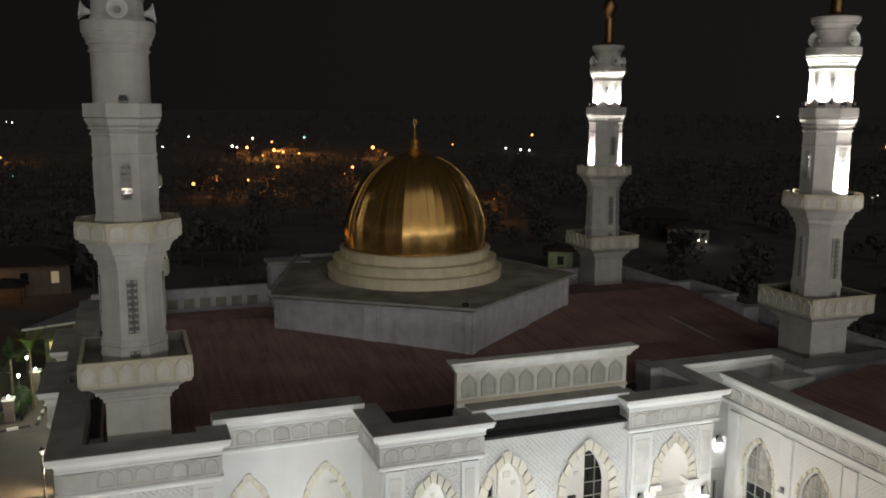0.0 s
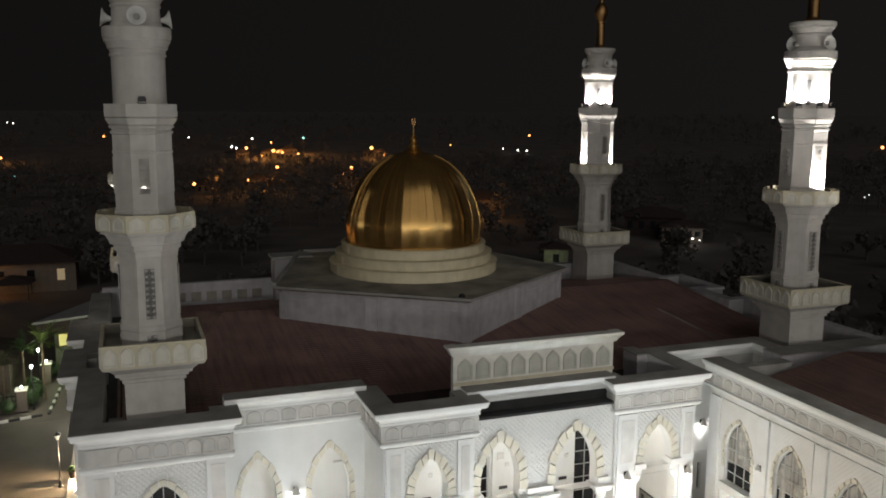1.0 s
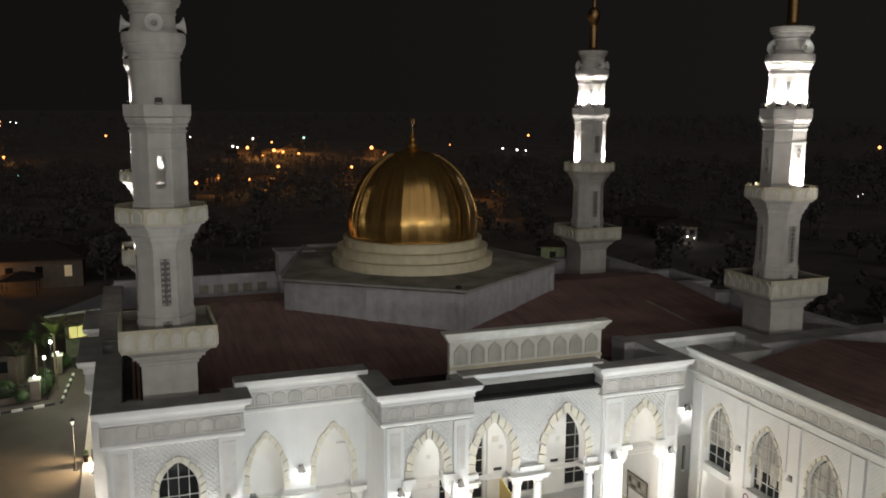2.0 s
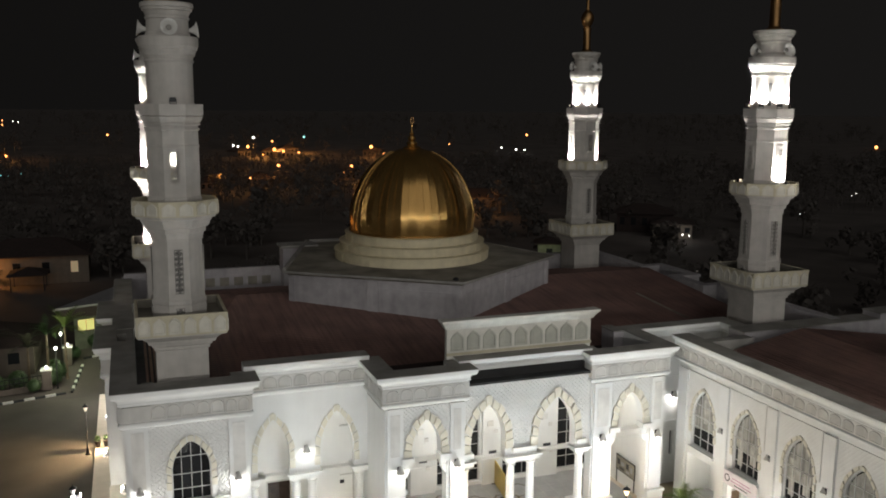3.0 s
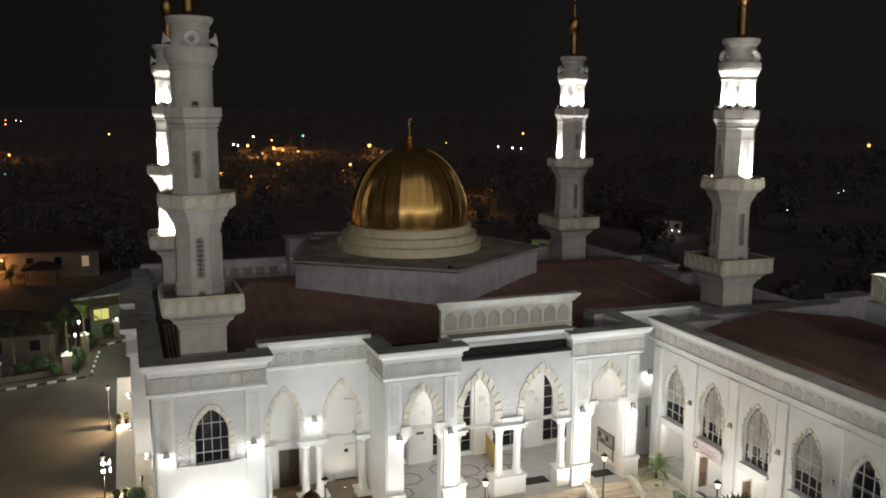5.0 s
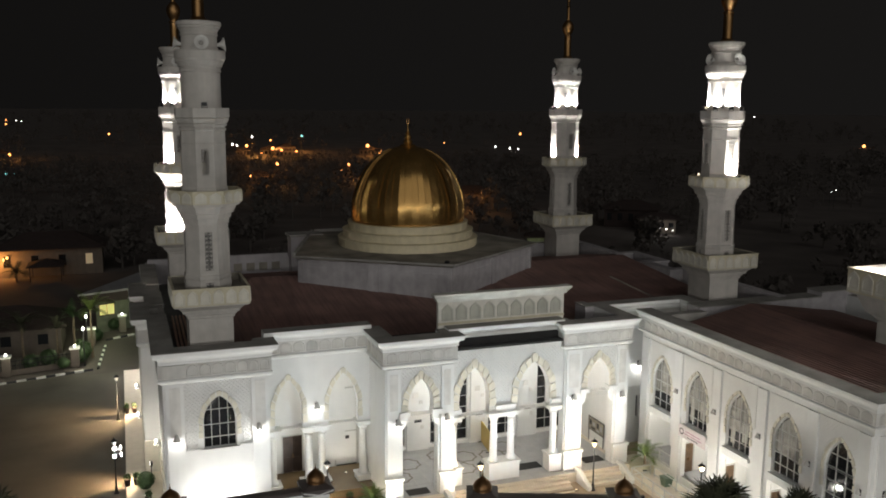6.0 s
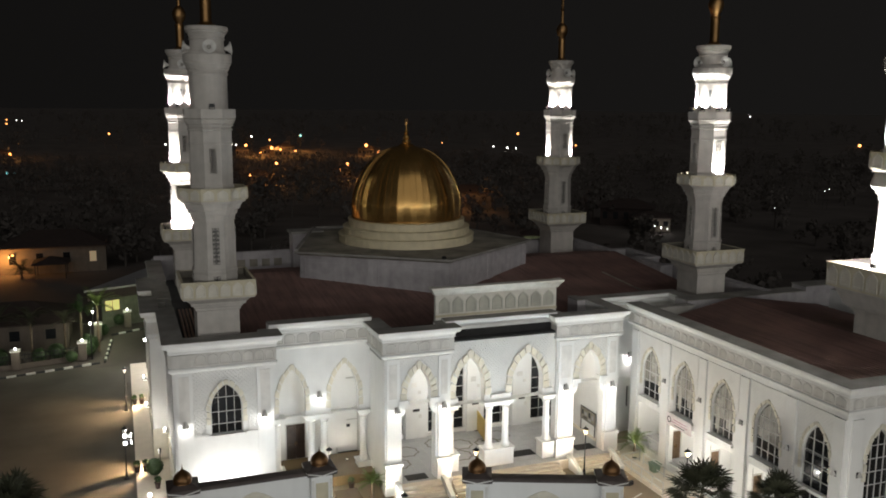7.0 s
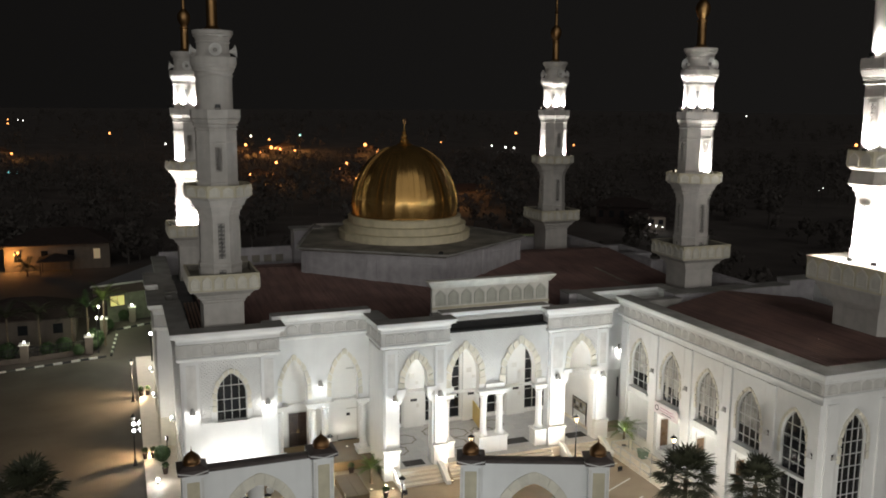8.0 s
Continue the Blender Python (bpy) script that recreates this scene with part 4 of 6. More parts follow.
for i in range(5):
    a = PENT + 2 * math.pi * (i + 0.5) / 5
    ap = 11.75 * math.cos(math.pi / 5)
    m = Matrix.Rotation(a + math.pi / 2, 4, "Z") @ Matrix.Translation((0, -ap, 0))
    part("band", one(-side / 2, side / 2, -0.05, 0.02, 13.15, 13.25), grey_wall, plat).matrix_basis = m
    part("pier", one(-0.45, 0.45, -0.12, 0.02, 10.0, 13.75), grey_wall, plat).matrix_basis = m
    for s in (-1, 1):
        part("pier", one(s * side / 2 - 0.45 if s > 0 else -side / 2, s * side / 2 if s > 0 else -side / 2 + 0.45, -0.1, 0.02, 10.0, 13.75), grey_wall, plat).matrix_basis = m

for i, (s0, s1) in ((3, (0.0, 1.0)), (2, (0.02, 0.98))):
    a = PENT + 2 * math.pi * (i + 0.5) / 5
    ap = 12.2 * math.cos(math.pi / 5)
    l = math.dist(pentagon(12.2)[0], pentagon(12.2)[1])
    part("edge_bar", one(-l / 2 + l * s0, -l / 2 + l * s1, -0.1, 0.12, 14.2, 14.46), coping_grey, plat, "raised edge bar").matrix_basis = Matrix.Rotation(a + math.pi / 2, 4, "Z") @ Matrix.Translation((0, -ap, 0))
gutter = thing("rain_outlet", pose(DC[0] - 0.3, DC[1] - 11.4, 14.2), "small dark rain outlet on the platform corner", "rain outlet")
part("grate", lathe(bmesh.new(), [(0.22, 0.0), (0.22, 0.12), (0.16, 0.2), (0.05, 0.24)], 10), iron, gutter)

drum_paint = make("drum_paint", (0.60, 0.53, 0.36), 0.6, streak=0.12)
drum = thing("drum", pose(DC[0], DC[1], 14.2), "cream stepped round drum under the dome", "drum", kind="structure")
for r, z0, z1 in ((6.55, -0.02, 0.80), (6.12, 0.80, 1.52), (5.62, 1.52, 2.24)):
    part("drum_step", lathe(bmesh.new(), [(r - 0.05, z0), (r, z0 + 0.05), (r, z1 - 0.12), (r + 0.07, z1 - 0.1), (r + 0.07, z1 - 0.02), (r - 0.02, z1)], 96), drum_paint, drum, smooth=True)
for k in range(12):
    a = 2 * math.pi * k / 12 + 0.2
    for r, z0, z1 in ((6.55, 0.0, 0.74), (6.12, 0.82, 1.46), (5.62, 1.54, 2.18)):
        part("joint_rib", one(-0.05, 0.05, -0.03, 0.05, z0, z1), drum_paint, drum).matrix_basis = Matrix.Rotation(a, 4, "Z") @ Matrix.Translation((0, -r, 0))

dome = thing("dome", pose(DC[0], DC[1], 16.44), "ribbed golden metal dome", "dome")
GORES, SUB, H = 52, 1, 6.98


def dome_r(t):
    """Radius at height share t of a slightly bulging dome."""
    bulge = 5.20 + 0.10 * math.sin(min(1, t / 0.5) * math.pi)
    return bulge * math.sqrt(max(0.0, 1 - max(0, (t - 0.12) / 0.88) ** 2.15))


levels = [0, 0.03, 0.08, 0.12, 0.2, 0.24, 0.3, 0.36, 0.42, 0.48, 0.54, 0.6, 0.66, 0.72, 0.78, 0.83, 0.88, 0.92, 0.955, 0.98, 0.995]
rng_dome = random.Random(21)
for g in range(GORES):
    bm = bmesh.new()
    rows = []
    lean, twist = rng_dome.gauss(0, 0.03), rng_dome.gauss(0, 0.009)
    for t in levels:
        # each sheet lies nearly flat between its seams, tilted a little from its neighbours
        r = dome_r(t) + lean * math.sin(math.pi * t) * 2.2
        row = []
        for j in range(SUB + 1):
            u = j / SUB
            a = 2 * math.pi * (g + u) / GORES
            rr = r * (math.cos(math.pi / GORES) / math.cos(2 * math.pi / GORES * (u - 0.5))) * (1.0 + 0.0022 * math.sin(math.pi * u)) + twist * (u - 0.5) * r
            row.append(bm.verts.new((rr * math.cos(a), rr * math.sin(a), t * H)))
        rows.append(row)
    for p, q in zip(rows, rows[1:]):
        for j in range(SUB):
            bm.faces.new((p[j], p[j + 1], q[j + 1], q[j]))
    sheet = part("gore", bm, gold, dome, smooth=True)
    # standing seam
    bm = bmesh.new()
    a = 2 * math.pi * g / GORES
    rows = []
    for t in levels[:-2]:
        r = dome_r(t)
        rows.append([bm.verts.new((rr * math.cos(a + da), rr * math.sin(a + da), t * H)) for rr, da in ((r - 0.03, -0.007), (r + 0.022, -0.004), (r + 0.022, 0.004), (r - 0.03, 0.007))])
    for p, q in zip(rows, rows[1:]):
        for j in range(3):
            bm.faces.new((p[j], p[j + 1], q[j + 1], q[j]))
    part("seam", bm, gold, sheet)
part("base_ring", lathe(bmesh.new(), [(5.25, -0.02), (5.34, 0.0), (5.34, 0.12), (5.22, 0.16)], 96), gold, dome, smooth=True)


def finial(name, m, h, label):
    """A turned golden finial with stacked balls and a crescent."""
    f = thing(name, m, label, "finial")
    k = h / 2.4
    prof = [(0.62, 0), (0.66, 0.06), (0.5, 0.14), (0.32, 0.2), (0.4, 0.34), (0.34, 0.46), (0.2, 0.52), (0.3, 0.68), (0.24, 0.84), (0.12, 0.92), (0.18, 1.06), (0.1, 1.2), (0.05, 1.3), (0.045, 1.75)]
    part("spindle", lathe(bmesh.new(), [(r * k, z * k) for r, z in prof], 20), gold, f, smooth=True)
    bm = bmesh.new()
    outer = [(0.13 * k * math.cos(radians(125 + 290 * i / 20)), 0.26 * k * math.sin(radians(125 + 290 * i / 20))) for i in range(21)]
    inner = [(0.075 * k * math.cos(radians(415 - 290 * i / 20)), 0.05 * k + 0.21 * k * math.sin(radians(415 - 290 * i / 20))) for i in range(21)]
    prism(bm, [(u, 1.98 * k + z) for u, z in outer + inner], None, -0.03, 0.03)
    part("crescent", bm, spire_gold, f)
    return f


finial("finial", pose(DC[0], DC[1], 16.44 + H - 0.06), 2.8, "golden finial with a crescent on the dome")


# ---- minarets ----
def lattice_mesh(w, z0, z1):
    """A pierced geometric screen of thin crossing bars in a frame."""
    bm = bmesh.new()
    h = z1 - z0
    for a, b, c, d in ((-w, -w + 0.05, z0, z1), (w - 0.05, w, z0, z1), (-w, w, z0, z0 + 0.05), (-w, w, z1 - 0.05, z1)):
        box(bm, a, b, -0.04, 0.0, c, d)
    n = max(2, round(h / w))
    cell = h / n
    t = 0.011
    for i in range(n):
        cz = z0 + cell * (i + 0.5)
        for cx in (-w / 2, w / 2):
            for k in range(4):
                a = math.pi / 8 + math.pi * k / 4 + (math.pi / 9 if (i + (cx > 0)) % 2 else 0)
                dx, dz = math.cos(a), math.sin(a)
                l = min(w / 2 / max(0.01, abs(dx)), cell / 2 / max(0.01, abs(dz)))
                px, pz = -dz * t, dx * t
                prism(bm, [(cx - dx * l + px, cz - dz * l + pz), (cx + dx * l + px, cz + dz * l + pz), (cx + dx * l - px, cz + dz * l - pz), (cx - dx * l - px, cz - dz * l - pz)], None, -0.035, -0.005)
    return finish(bm, "lattice", tower_paint)


def horn(parent, m):
    """A loudspeaker: a flared bell on a bracket."""
    h = part("loudspeaker", lathe(bmesh.new(), [(0.09, 0.0), (0.1, 0.12), (0.16, 0.3), (0.30, 0.47), (0.42, 0.54), (0.44, 0.57), (0.40, 0.57), (0.27, 0.46), (0.08, 0.2)], 24, cap=False), horn_white, parent, "white loudspeaker horn", smooth=True)
    h.matrix_basis = m
    part("speaker_core", lathe(bmesh.new(), [(0.02, 0.18), (0.1, 0.2), (0.15, 0.36), (0.1, 0.42), (0.02, 0.43)], 14), coping_grey, h, smooth=True)
    return h


def minaret(place_at, k, z, label, bal=1.0, drop=0.5):
    """z: heights of deck, base top, lower balcony (bottom, top), corbel start, upper balcony (bottom, top), neck, ledge, drum top, ring top, cap."""
    deck, base, lb0, lb1, cor, ub0, ub1, neck, ledge0, ledge1, cyl, ring, rim = z
    t = thing("minaret", pose(place_at[0], place_at[1], 0), label, "minaret", "minarets of the mosque")
    sq = dict(n=4, flats=True)
    part("base", lathe(bmesh.new(), [(1.45 * k, deck - 0.1), (1.45 * k, deck + 0.5), (1.4 * k, deck + 0.55), (1.4 * k, base)], **sq), tower_paint, t)
    part("corbel", lathe(bmesh.new(), [(1.4 * k, base), (1.5 * k, base + 0.05), (1.5 * k, base + 0.22), (1.62 * k, base + 0.28), (1.62 * k, base + 0.4), (1.8 * k, base + 0.46), (1.82 * k, base + 0.62), (2.1 * k, lb0 - 0.12), (2.34 * k, lb0 - 0.06), (2.34 * k, lb0)], **sq), tower_paint, t)
    part("balcony", lathe(bmesh.new(), [(2.3 * k, lb0), (2.4 * k, lb0 + 0.02), (2.4 * k, lb1 - 0.12), (2.43 * k, lb1 - 0.1), (2.43 * k, lb1), (2.26 * k, lb1), (2.26 * k, lb1 - 0.06)], cap=False, **sq), cream_paint, t, "pale balcony parapet")
    # sunken floor and inner faces take a darker colour in place of shade
    part("balcony_deck", lathe(bmesh.new(), [(2.26 * k, lb1 - 0.02), (2.25 * k, lb1 - drop), (0.5, lb1 - drop)], cap=False, **sq), slab_grey if drop > 0.1 else tower_paint, t, "balcony floor, sunk ones coloured dark for shade")
    pm = finish(keel_mesh(0.33 * k, (lb1 - lb0) * 0.41, 0.07), "balcony_panel", balcony_stone)
    for s in range(4):
        for i in range(6):
            place(pm, "balcony_panel", t, Matrix.Rotation(math.pi / 2 * s, 4, "Z") @ Matrix.Translation((k * (-2.0 + 4.0 * i / 5), -2.4 * k, (lb0 + lb1) / 2)))
    o8 = dict(n=8, flats=True)
    a = 1.39 * k
    d = lb1 - 0.6
    part("lower_shaft", lathe(bmesh.new(), [(a * 1.03, d), (a * 1.03, d + 0.9), (a * 1.06, d + 0.95), (a * 1.06, d + 1.15), (a, d + 1.25), (a * 0.96, cor - 0.1), (a * 1.02, cor - 0.08), (a * 1.02, cor)], **o8), tower_paint, t)
    b = 2.26 * k * bal
    part("upper_corbel", lathe(bmesh.new(), [(a, cor), (a * 1.05, cor + 0.3), (a * 1.12, cor + 0.34), (a * 1.14, cor + 0.6), (a * 1.24, cor + 0.66), (a * 1.28, cor + 0.84), (b * 0.85, ub0 - 0.2), (b * 0.93, ub0 - 0.12), (b * 0.95, ub0)], **o8), tower_paint, t)
    part("upper_balcony", lathe(bmesh.new(), [(b * 0.96, ub0), (b, ub0 + 0.02), (b, ub1), (b * 0.93, ub1), (b * 0.93, ub1 - 0.25), (0.4, ub1 - 0.25)], cap=False, **o8), cream_paint, t, "pale balcony parapet")
    pm2 = finish(keel_mesh(0.36 * k * bal, (ub1 - ub0) * 0.42, 0.05), "balcony_panel", balcony_stone)
    for s in range(8):
        for i in (-1, 1):
            place(pm2, "balcony_panel", t, Matrix.Rotation(math.pi / 4 * s, 4, "Z") @ Matrix.Translation((i * 0.45 * k * bal, -b, (ub0 + ub1) / 2)))
    c = 1.36 * k
    # hollow shaft: eight slabs, pierced on the four main sides
    wide = c * math.tan(math.pi / 8)
    z0, z1 = ub1 - 0.3, neck + 0.02
    for s in range(8):
        hole = [(0, 0.24 * k, ub1 + 0.95, neck - 1.15, neck - 1.15)] if s % 2 == 0 else []
        slab = part("shaft_side", panel(-wide, wide, z0, z1, hole, 0.12), tower_paint, t)
        slab.matrix_basis = Matrix.Rotation(math.pi / 4 * s, 4, "Z") @ Matrix.Translation((0, -c, 0))
    part("shaft_band", lathe(bmesh.new(), [(c * 0.99, neck - 0.9), (c * 1.03, neck - 0.88), (c * 1.03, neck - 0.8), (c * 0.99, neck - 0.76)], cap=False, **o8), tower_paint, t)
    part("shaft_foot", lathe(bmesh.new(), [(c * 1.05, ub1 - 0.3), (c * 1.05, ub1 + 0.1), (c * 0.99, ub1 + 0.2)], cap=False, **o8), tower_paint, t)
    e = 1.66 * k
    part("ledge", lathe(bmesh.new(), [(c, neck), (c * 1.06, neck + 0.05), (c * 1.06, neck + 0.14), (c * 1.0, neck + 0.17), (c * 1.01, neck + 0.28), (c * 1.09, neck + 0.31), (c * 1.1, neck + 0.4), (c * 1.05, neck + 0.42), (c * 1.12, neck + 0.52), (e * 0.97, ledge0 - 0.06), (e * 0.985, ledge0 - 0.02), (e * 0.985, ledge0 + 0.02), (e * 0.94, ledge0 + 0.04), (e, ledge0 + 0.1), (e, ledge1), (0.4, ledge1 + 0.01)], cap=False, **o8), tower_paint, t)
    r = 1.24 * k
    part("round_shaft", lathe(bmesh.new(), [(r * 1.02, ledge1), (r, ledge1 + 0.1), (r, cyl)], 40), tower_paint, t, smooth=True)
    q = 1.58 * k
    rh = ring - cyl
    part("ring", lathe(bmesh.new(), [(r, cyl), (r * 1.06, cyl + 0.02), (r * 1.06, cyl + 0.12), (r * 1.02, cyl + 0.15), (r * 1.05, cyl + rh * 0.24), (r * 1.12, cyl + rh * 0.27), (r * 1.12, cyl + rh * 0.34), (q * 0.93, cyl + rh * 0.48), (q * 0.965, cyl + rh * 0.51), (q * 0.965, cyl + rh * 0.6), (q, cyl + rh * 0.63), (q, ring - 0.06), (q * 0.97, ring), (0.4, ring + 0.01)], 48, cap=False), tower_paint, t)
    s0 = 1.12 * k
    hh2 = rim - ring
    part("head", lathe(bmesh.new(), [(s0 * 1.05, ring), (s0 * 1.05, ring + 0.18), (s0, ring + 0.22), (s0 * 0.98, ring + hh2 * 0.5), (s0 * 1.04, ring + hh2 * 0.53), (s0 * 1.04, ring + hh2 * 0.58), (s0 * 0.99, ring + hh2 * 0.6), (s0 * 1.1, ring + hh2 * 0.74), (s0 * 1.18, ring + hh2 * 0.77), (s0 * 1.18, ring + hh2 * 0.83), (s0 * 1.25, ring + hh2 * 0.86), (s0 * 1.25, rim - 0.04), (s0 * 1.2, rim), (0.4, rim + 0.05)], 48), tower_paint, t)
    for i in range(4):
        ang = math.pi / 4 + math.pi / 2 * i + (0.35 if k > 1 else 0.0) + math.pi / 4
        horn(t, Matrix.Rotation(ang, 4, "Z") @ Matrix.Translation((s0 * 0.9, 0, ring + (0.62 if k > 1 else 0.36))) @ Matrix.Rotation(radians(82), 4, "Y"))
    # dark plates on the solid shaft stand for shade behind the lattice
    lt = finish(one(-0.26 * k, 0.26 * k, -0.012, 0.02, d + 1.55, cor - 0.55), "lattice_shade_plate", lattice_dark)
    lm = lattice_mesh(0.28 * k, d + 1.5, cor - 0.5)
    lm2 = lattice_mesh(0.28 * k, ub1 + 0.9, neck - 1.1)
    lm3 = lattice_mesh(0.28 * k, d + 0.25, d + 0.8)
    lt3 = finish(one(-0.26 * k, 0.26 * k, -0.012, 0.02, d + 0.28, d + 0.78), "lattice_shade_plate", lattice_dark)
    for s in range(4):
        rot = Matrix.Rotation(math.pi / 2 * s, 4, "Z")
        for me, nm, dist in ((lt, "lattice_shade_plate", a * 0.985), (lm, "lattice", a * 1.0), (lm2, "lattice", c * 0.99), (lt3, "lattice_shade_plate", a * 1.03), (lm3, "lattice", a * 1.035)):
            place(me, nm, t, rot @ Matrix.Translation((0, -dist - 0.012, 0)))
    hh = 6.4 * k
    sp = [(0.70, 0.0), (0.62, 0.12), (0.44, 0.22), (0.40, 0.3), (0.37, 0.35), (0.36, 2.2), (0.45, 2.24), (0.45, 2.32), (0.30, 2.38), (0.32, 2.5), (0.48, 2.75), (0.60, 3.1), (0.62, 3.35), (0.54, 3.65), (0.36, 3.9), (0.20, 4.05), (0.17, 4.2), (0.16, 5.3)]
    for i in range(4):
        sp += [(0.13, 5.35 + 0.5 * i), (0.22 - 0.03 * i, 5.5 + 0.5 * i), (0.12, 5.65 + 0.5 * i)]
    sp += [(0.05, 7.4), (0.03, 8.0)]
    part("spire", lathe(bmesh.new(), [(r * k, rim + z * k) for r, z in sp], 28), spire_gold, t, "golden spire", smooth=True)
    return t


LEVELS = (9.8, 13.3, 14.32, 15.5, 19.5, 20.8, 21.65, 25.4, 26.15, 26.83, 29.05, 30.42, 32.2)
m1 = minaret((1.11, 43.85), 1.0, LEVELS, "white octagonal minaret with two balconies, mostly unlit")
m3 = copy_thing(m1, pose(41.66, 43.85, 0))
m2 = copy_thing(m1, pose(41.75, 70.4, 0))
m5 = copy_thing(m1, pose(1.24, 70.4, 0))
for mm in (m2, m3, m5):
    mm["label"] = "white octagonal minaret, its upper tiers floodlit"
# flat dark plates stand for shaded slots, each turned towards the camera
slot_plate_mesh = finish(one(-0.12, 0.12, -0.02, 0.05, 27.05, 28.6), "slot_plate", flat_roof)
for mm, ang in ((m3, -41), (m2, -30), (m5, -8)):
    place(slot_plate_mesh, "slot_plate", mm, Matrix.Rotation(radians(ang), 4, "Z") @ Matrix.Translation((0, -1.24, 0)))
m4 = minaret((43.0, 24.7), 1.37, (10.4, 13.7, 15.4, 17.0, 21.4, 23.3, 24.45, 28.75, 29.65, 30.45, 34.3, 36.0, 38.7), "broad white minaret on the court wing, floodlit", 0.84, 0.04)


# ---- floodlights on the towers ----
def floodlight(m, label="small dark floodlight on the balcony", lens=None):
    f = thing("floodlight", m, label, "floodlight", "floodlights")
    part("housing", one(-0.16, 0.16, -0.1, 0.08, 0.1, 0.34), iron, f)
    part("lens", one(-0.13, 0.13, 0.08, 0.095, 0.13, 0.31), lens or glow_small, f)
    part("stirrup", one(-0.19, -0.165, -0.03, 0.03, 0.0, 0.26), iron, f)
    part("stirrup", one(0.165, 0.19, -0.03, 0.03, 0.0, 0.26), iron, f)
    part("foot", one(-0.19, 0.19, -0.05, 0.05, -0.02, 0.02), iron, f)
    return f


def tower_lamps(c, k, rows):
    """rows: angle from +x, radius, deck height, watts, size of throw upward."""
    for ang, rad, z, watts, up in rows:
        a = radians(ang)
        p = (c[0] + rad * k * math.cos(a), c[1] + rad * k * math.sin(a), z)
        floodlight(pose(*p, 0, 0, ang + 90), lens=glow_lens if k == 1.0 else None)
        lamp("SPOT", "tower_lamp", (p[0] - 0.12 * math.cos(a), p[1] - 0.12 * math.sin(a), z + 0.42), watts, WHITE, 0.08, target=(c[0], c[1], z + up), cone=125, blend=0.5)


tower_lamps((41.66, 43.85), 1.0, [(-80, 1.95, 21.42, 3200, 2.2), (112, 1.95, 21.42, 3000, 2.2), (60, 1.95, 21.42, 2000, 2.2), (-60, 1.56, 26.85, 1900, 1.6), (-105, 1.56, 26.85, 1900, 1.6), (-150, 1.56, 26.85, 1900, 1.6), (-205, 1.56, 26.85, 3600, 1.6), (-245, 1.56, 26.85, 3600, 1.6)])
tower_lamps((41.75, 70.4), 1.0, [(180, 1.95, 21.42, 2500, 2.2), (-45, 1.95, 21.42, 2500, 2.2), (-60, 1.56, 26.85, 1900, 1.6), (-110, 1.56, 26.85, 1900, 1.6), (-160, 1.56, 26.85, 1900, 1.6), (-215, 1.56, 26.85, 2400, 1.6)])
tower_lamps((1.24, 70.4), 1.0, [(-135, 1.95, 21.42, 2500, 2.2), (-20, 1.95, 21.42, 2500, 2.2), (-90, 2.05, 15.0, 3500, 2.5), (180, 2.05, 15.0, 3500, 2.5), (-20, 2.05, 15.0, 3500, 2.5), (-135, 2.6, 15.0, 3500, 2.8), (180, 1.95, 21.42, 2500, 2.2), (-10, 1.56, 26.85, 2400, 1.6), (-60, 1.56, 26.85, 1900, 1.6), (-110, 1.56, 26.85, 1900, 1.6), (-160, 1.56, 26.85, 1900, 1.6)])
tower_lamps((43.0, 24.7), 1.37, [(-135, 1.66, 24.25, 4500, 2.2), (180, 1.66, 24.25, 4500, 2.2), (180, 2.0, 16.98, 9000, 3.0), (-110, 2.0, 16.98, 9000, 3.0), (-145, 2.3, 16.98, 7000, 3.0), (-150, 1.5, 30.47, 4500, 1.6), (172, 1.5, 30.47, 4500, 1.6), (-105, 1.5, 30.47, 4500, 1.6)])
for px, py in ((40.3, 25.6), (41.4, 21.9)):
    lamp("POINT", "deck_light", (px, py, 17.9), 1000, WHITE, 0.15)
# one lamp of the dark tower is switched off
floodlight(pose(1.16, 42.45, 26.85, 0, 0, 180), "small dark floodlight on the ledge, switched off", dark_glass)


# ---- lights of the facade ----
def wall_lamp(m, label="dark wedge-shaped wall lamp throwing light down the wall", lens=None):
    """A small bracketed wall lamp in local coordinates, mounted on the wall at local y = 0."""
    w = thing("wall_lamp", m, label, "wall lamp", "facade wall lamps")
    part("backplate", one(-0.1, 0.1, -0.03, 0.0, -0.2, 0.3), iron, w)
    part("arm", one(-0.03, 0.03, -0.24, -0.03, 0.02, 0.08), iron, w)
    part("shade", lathe(bmesh.new(), [(0.24, 0.0), (0.2, 0.06), (0.1, 0.32), (0.05, 0.42), (0.02, 0.44)], 14, (0, -0.26)), frieze_grey, w, smooth=True)
    part("lens", lathe(bmesh.new(), [(0.02, -0.05), (0.15, -0.04), (0.19, -0.005)], 14, (0, -0.26)), lens or glow_small, w)
    return w


def lit_wall_lamp(x, y, z, watts, turn=0, colour=WHITE):
    m = pose(x, y, z, 0, 0, turn)
    wall_lamp(m)
    p = m @ Vector((0, -0.34, -0.24))
    lamp("POINT", "wall_light", tuple(p), watts * 0.55, colour, 0.1)


for x, y, z, watts in ((-1.5, 40.26, 6.1, 42), (3.66, 40.26, 6.3, 70), (7.9, 42.3, 6.5, 24), (12.5, 38.36, 6.1, 32), (16.0, 38.36, 6.1, 32), (25.95, 38.76, 6.2, 26), (30.0, 38.76, 6.0, 26), (34.5, 43.45, 6.6, 75)):
    lit_wall_lamp(x, y, z, watts)

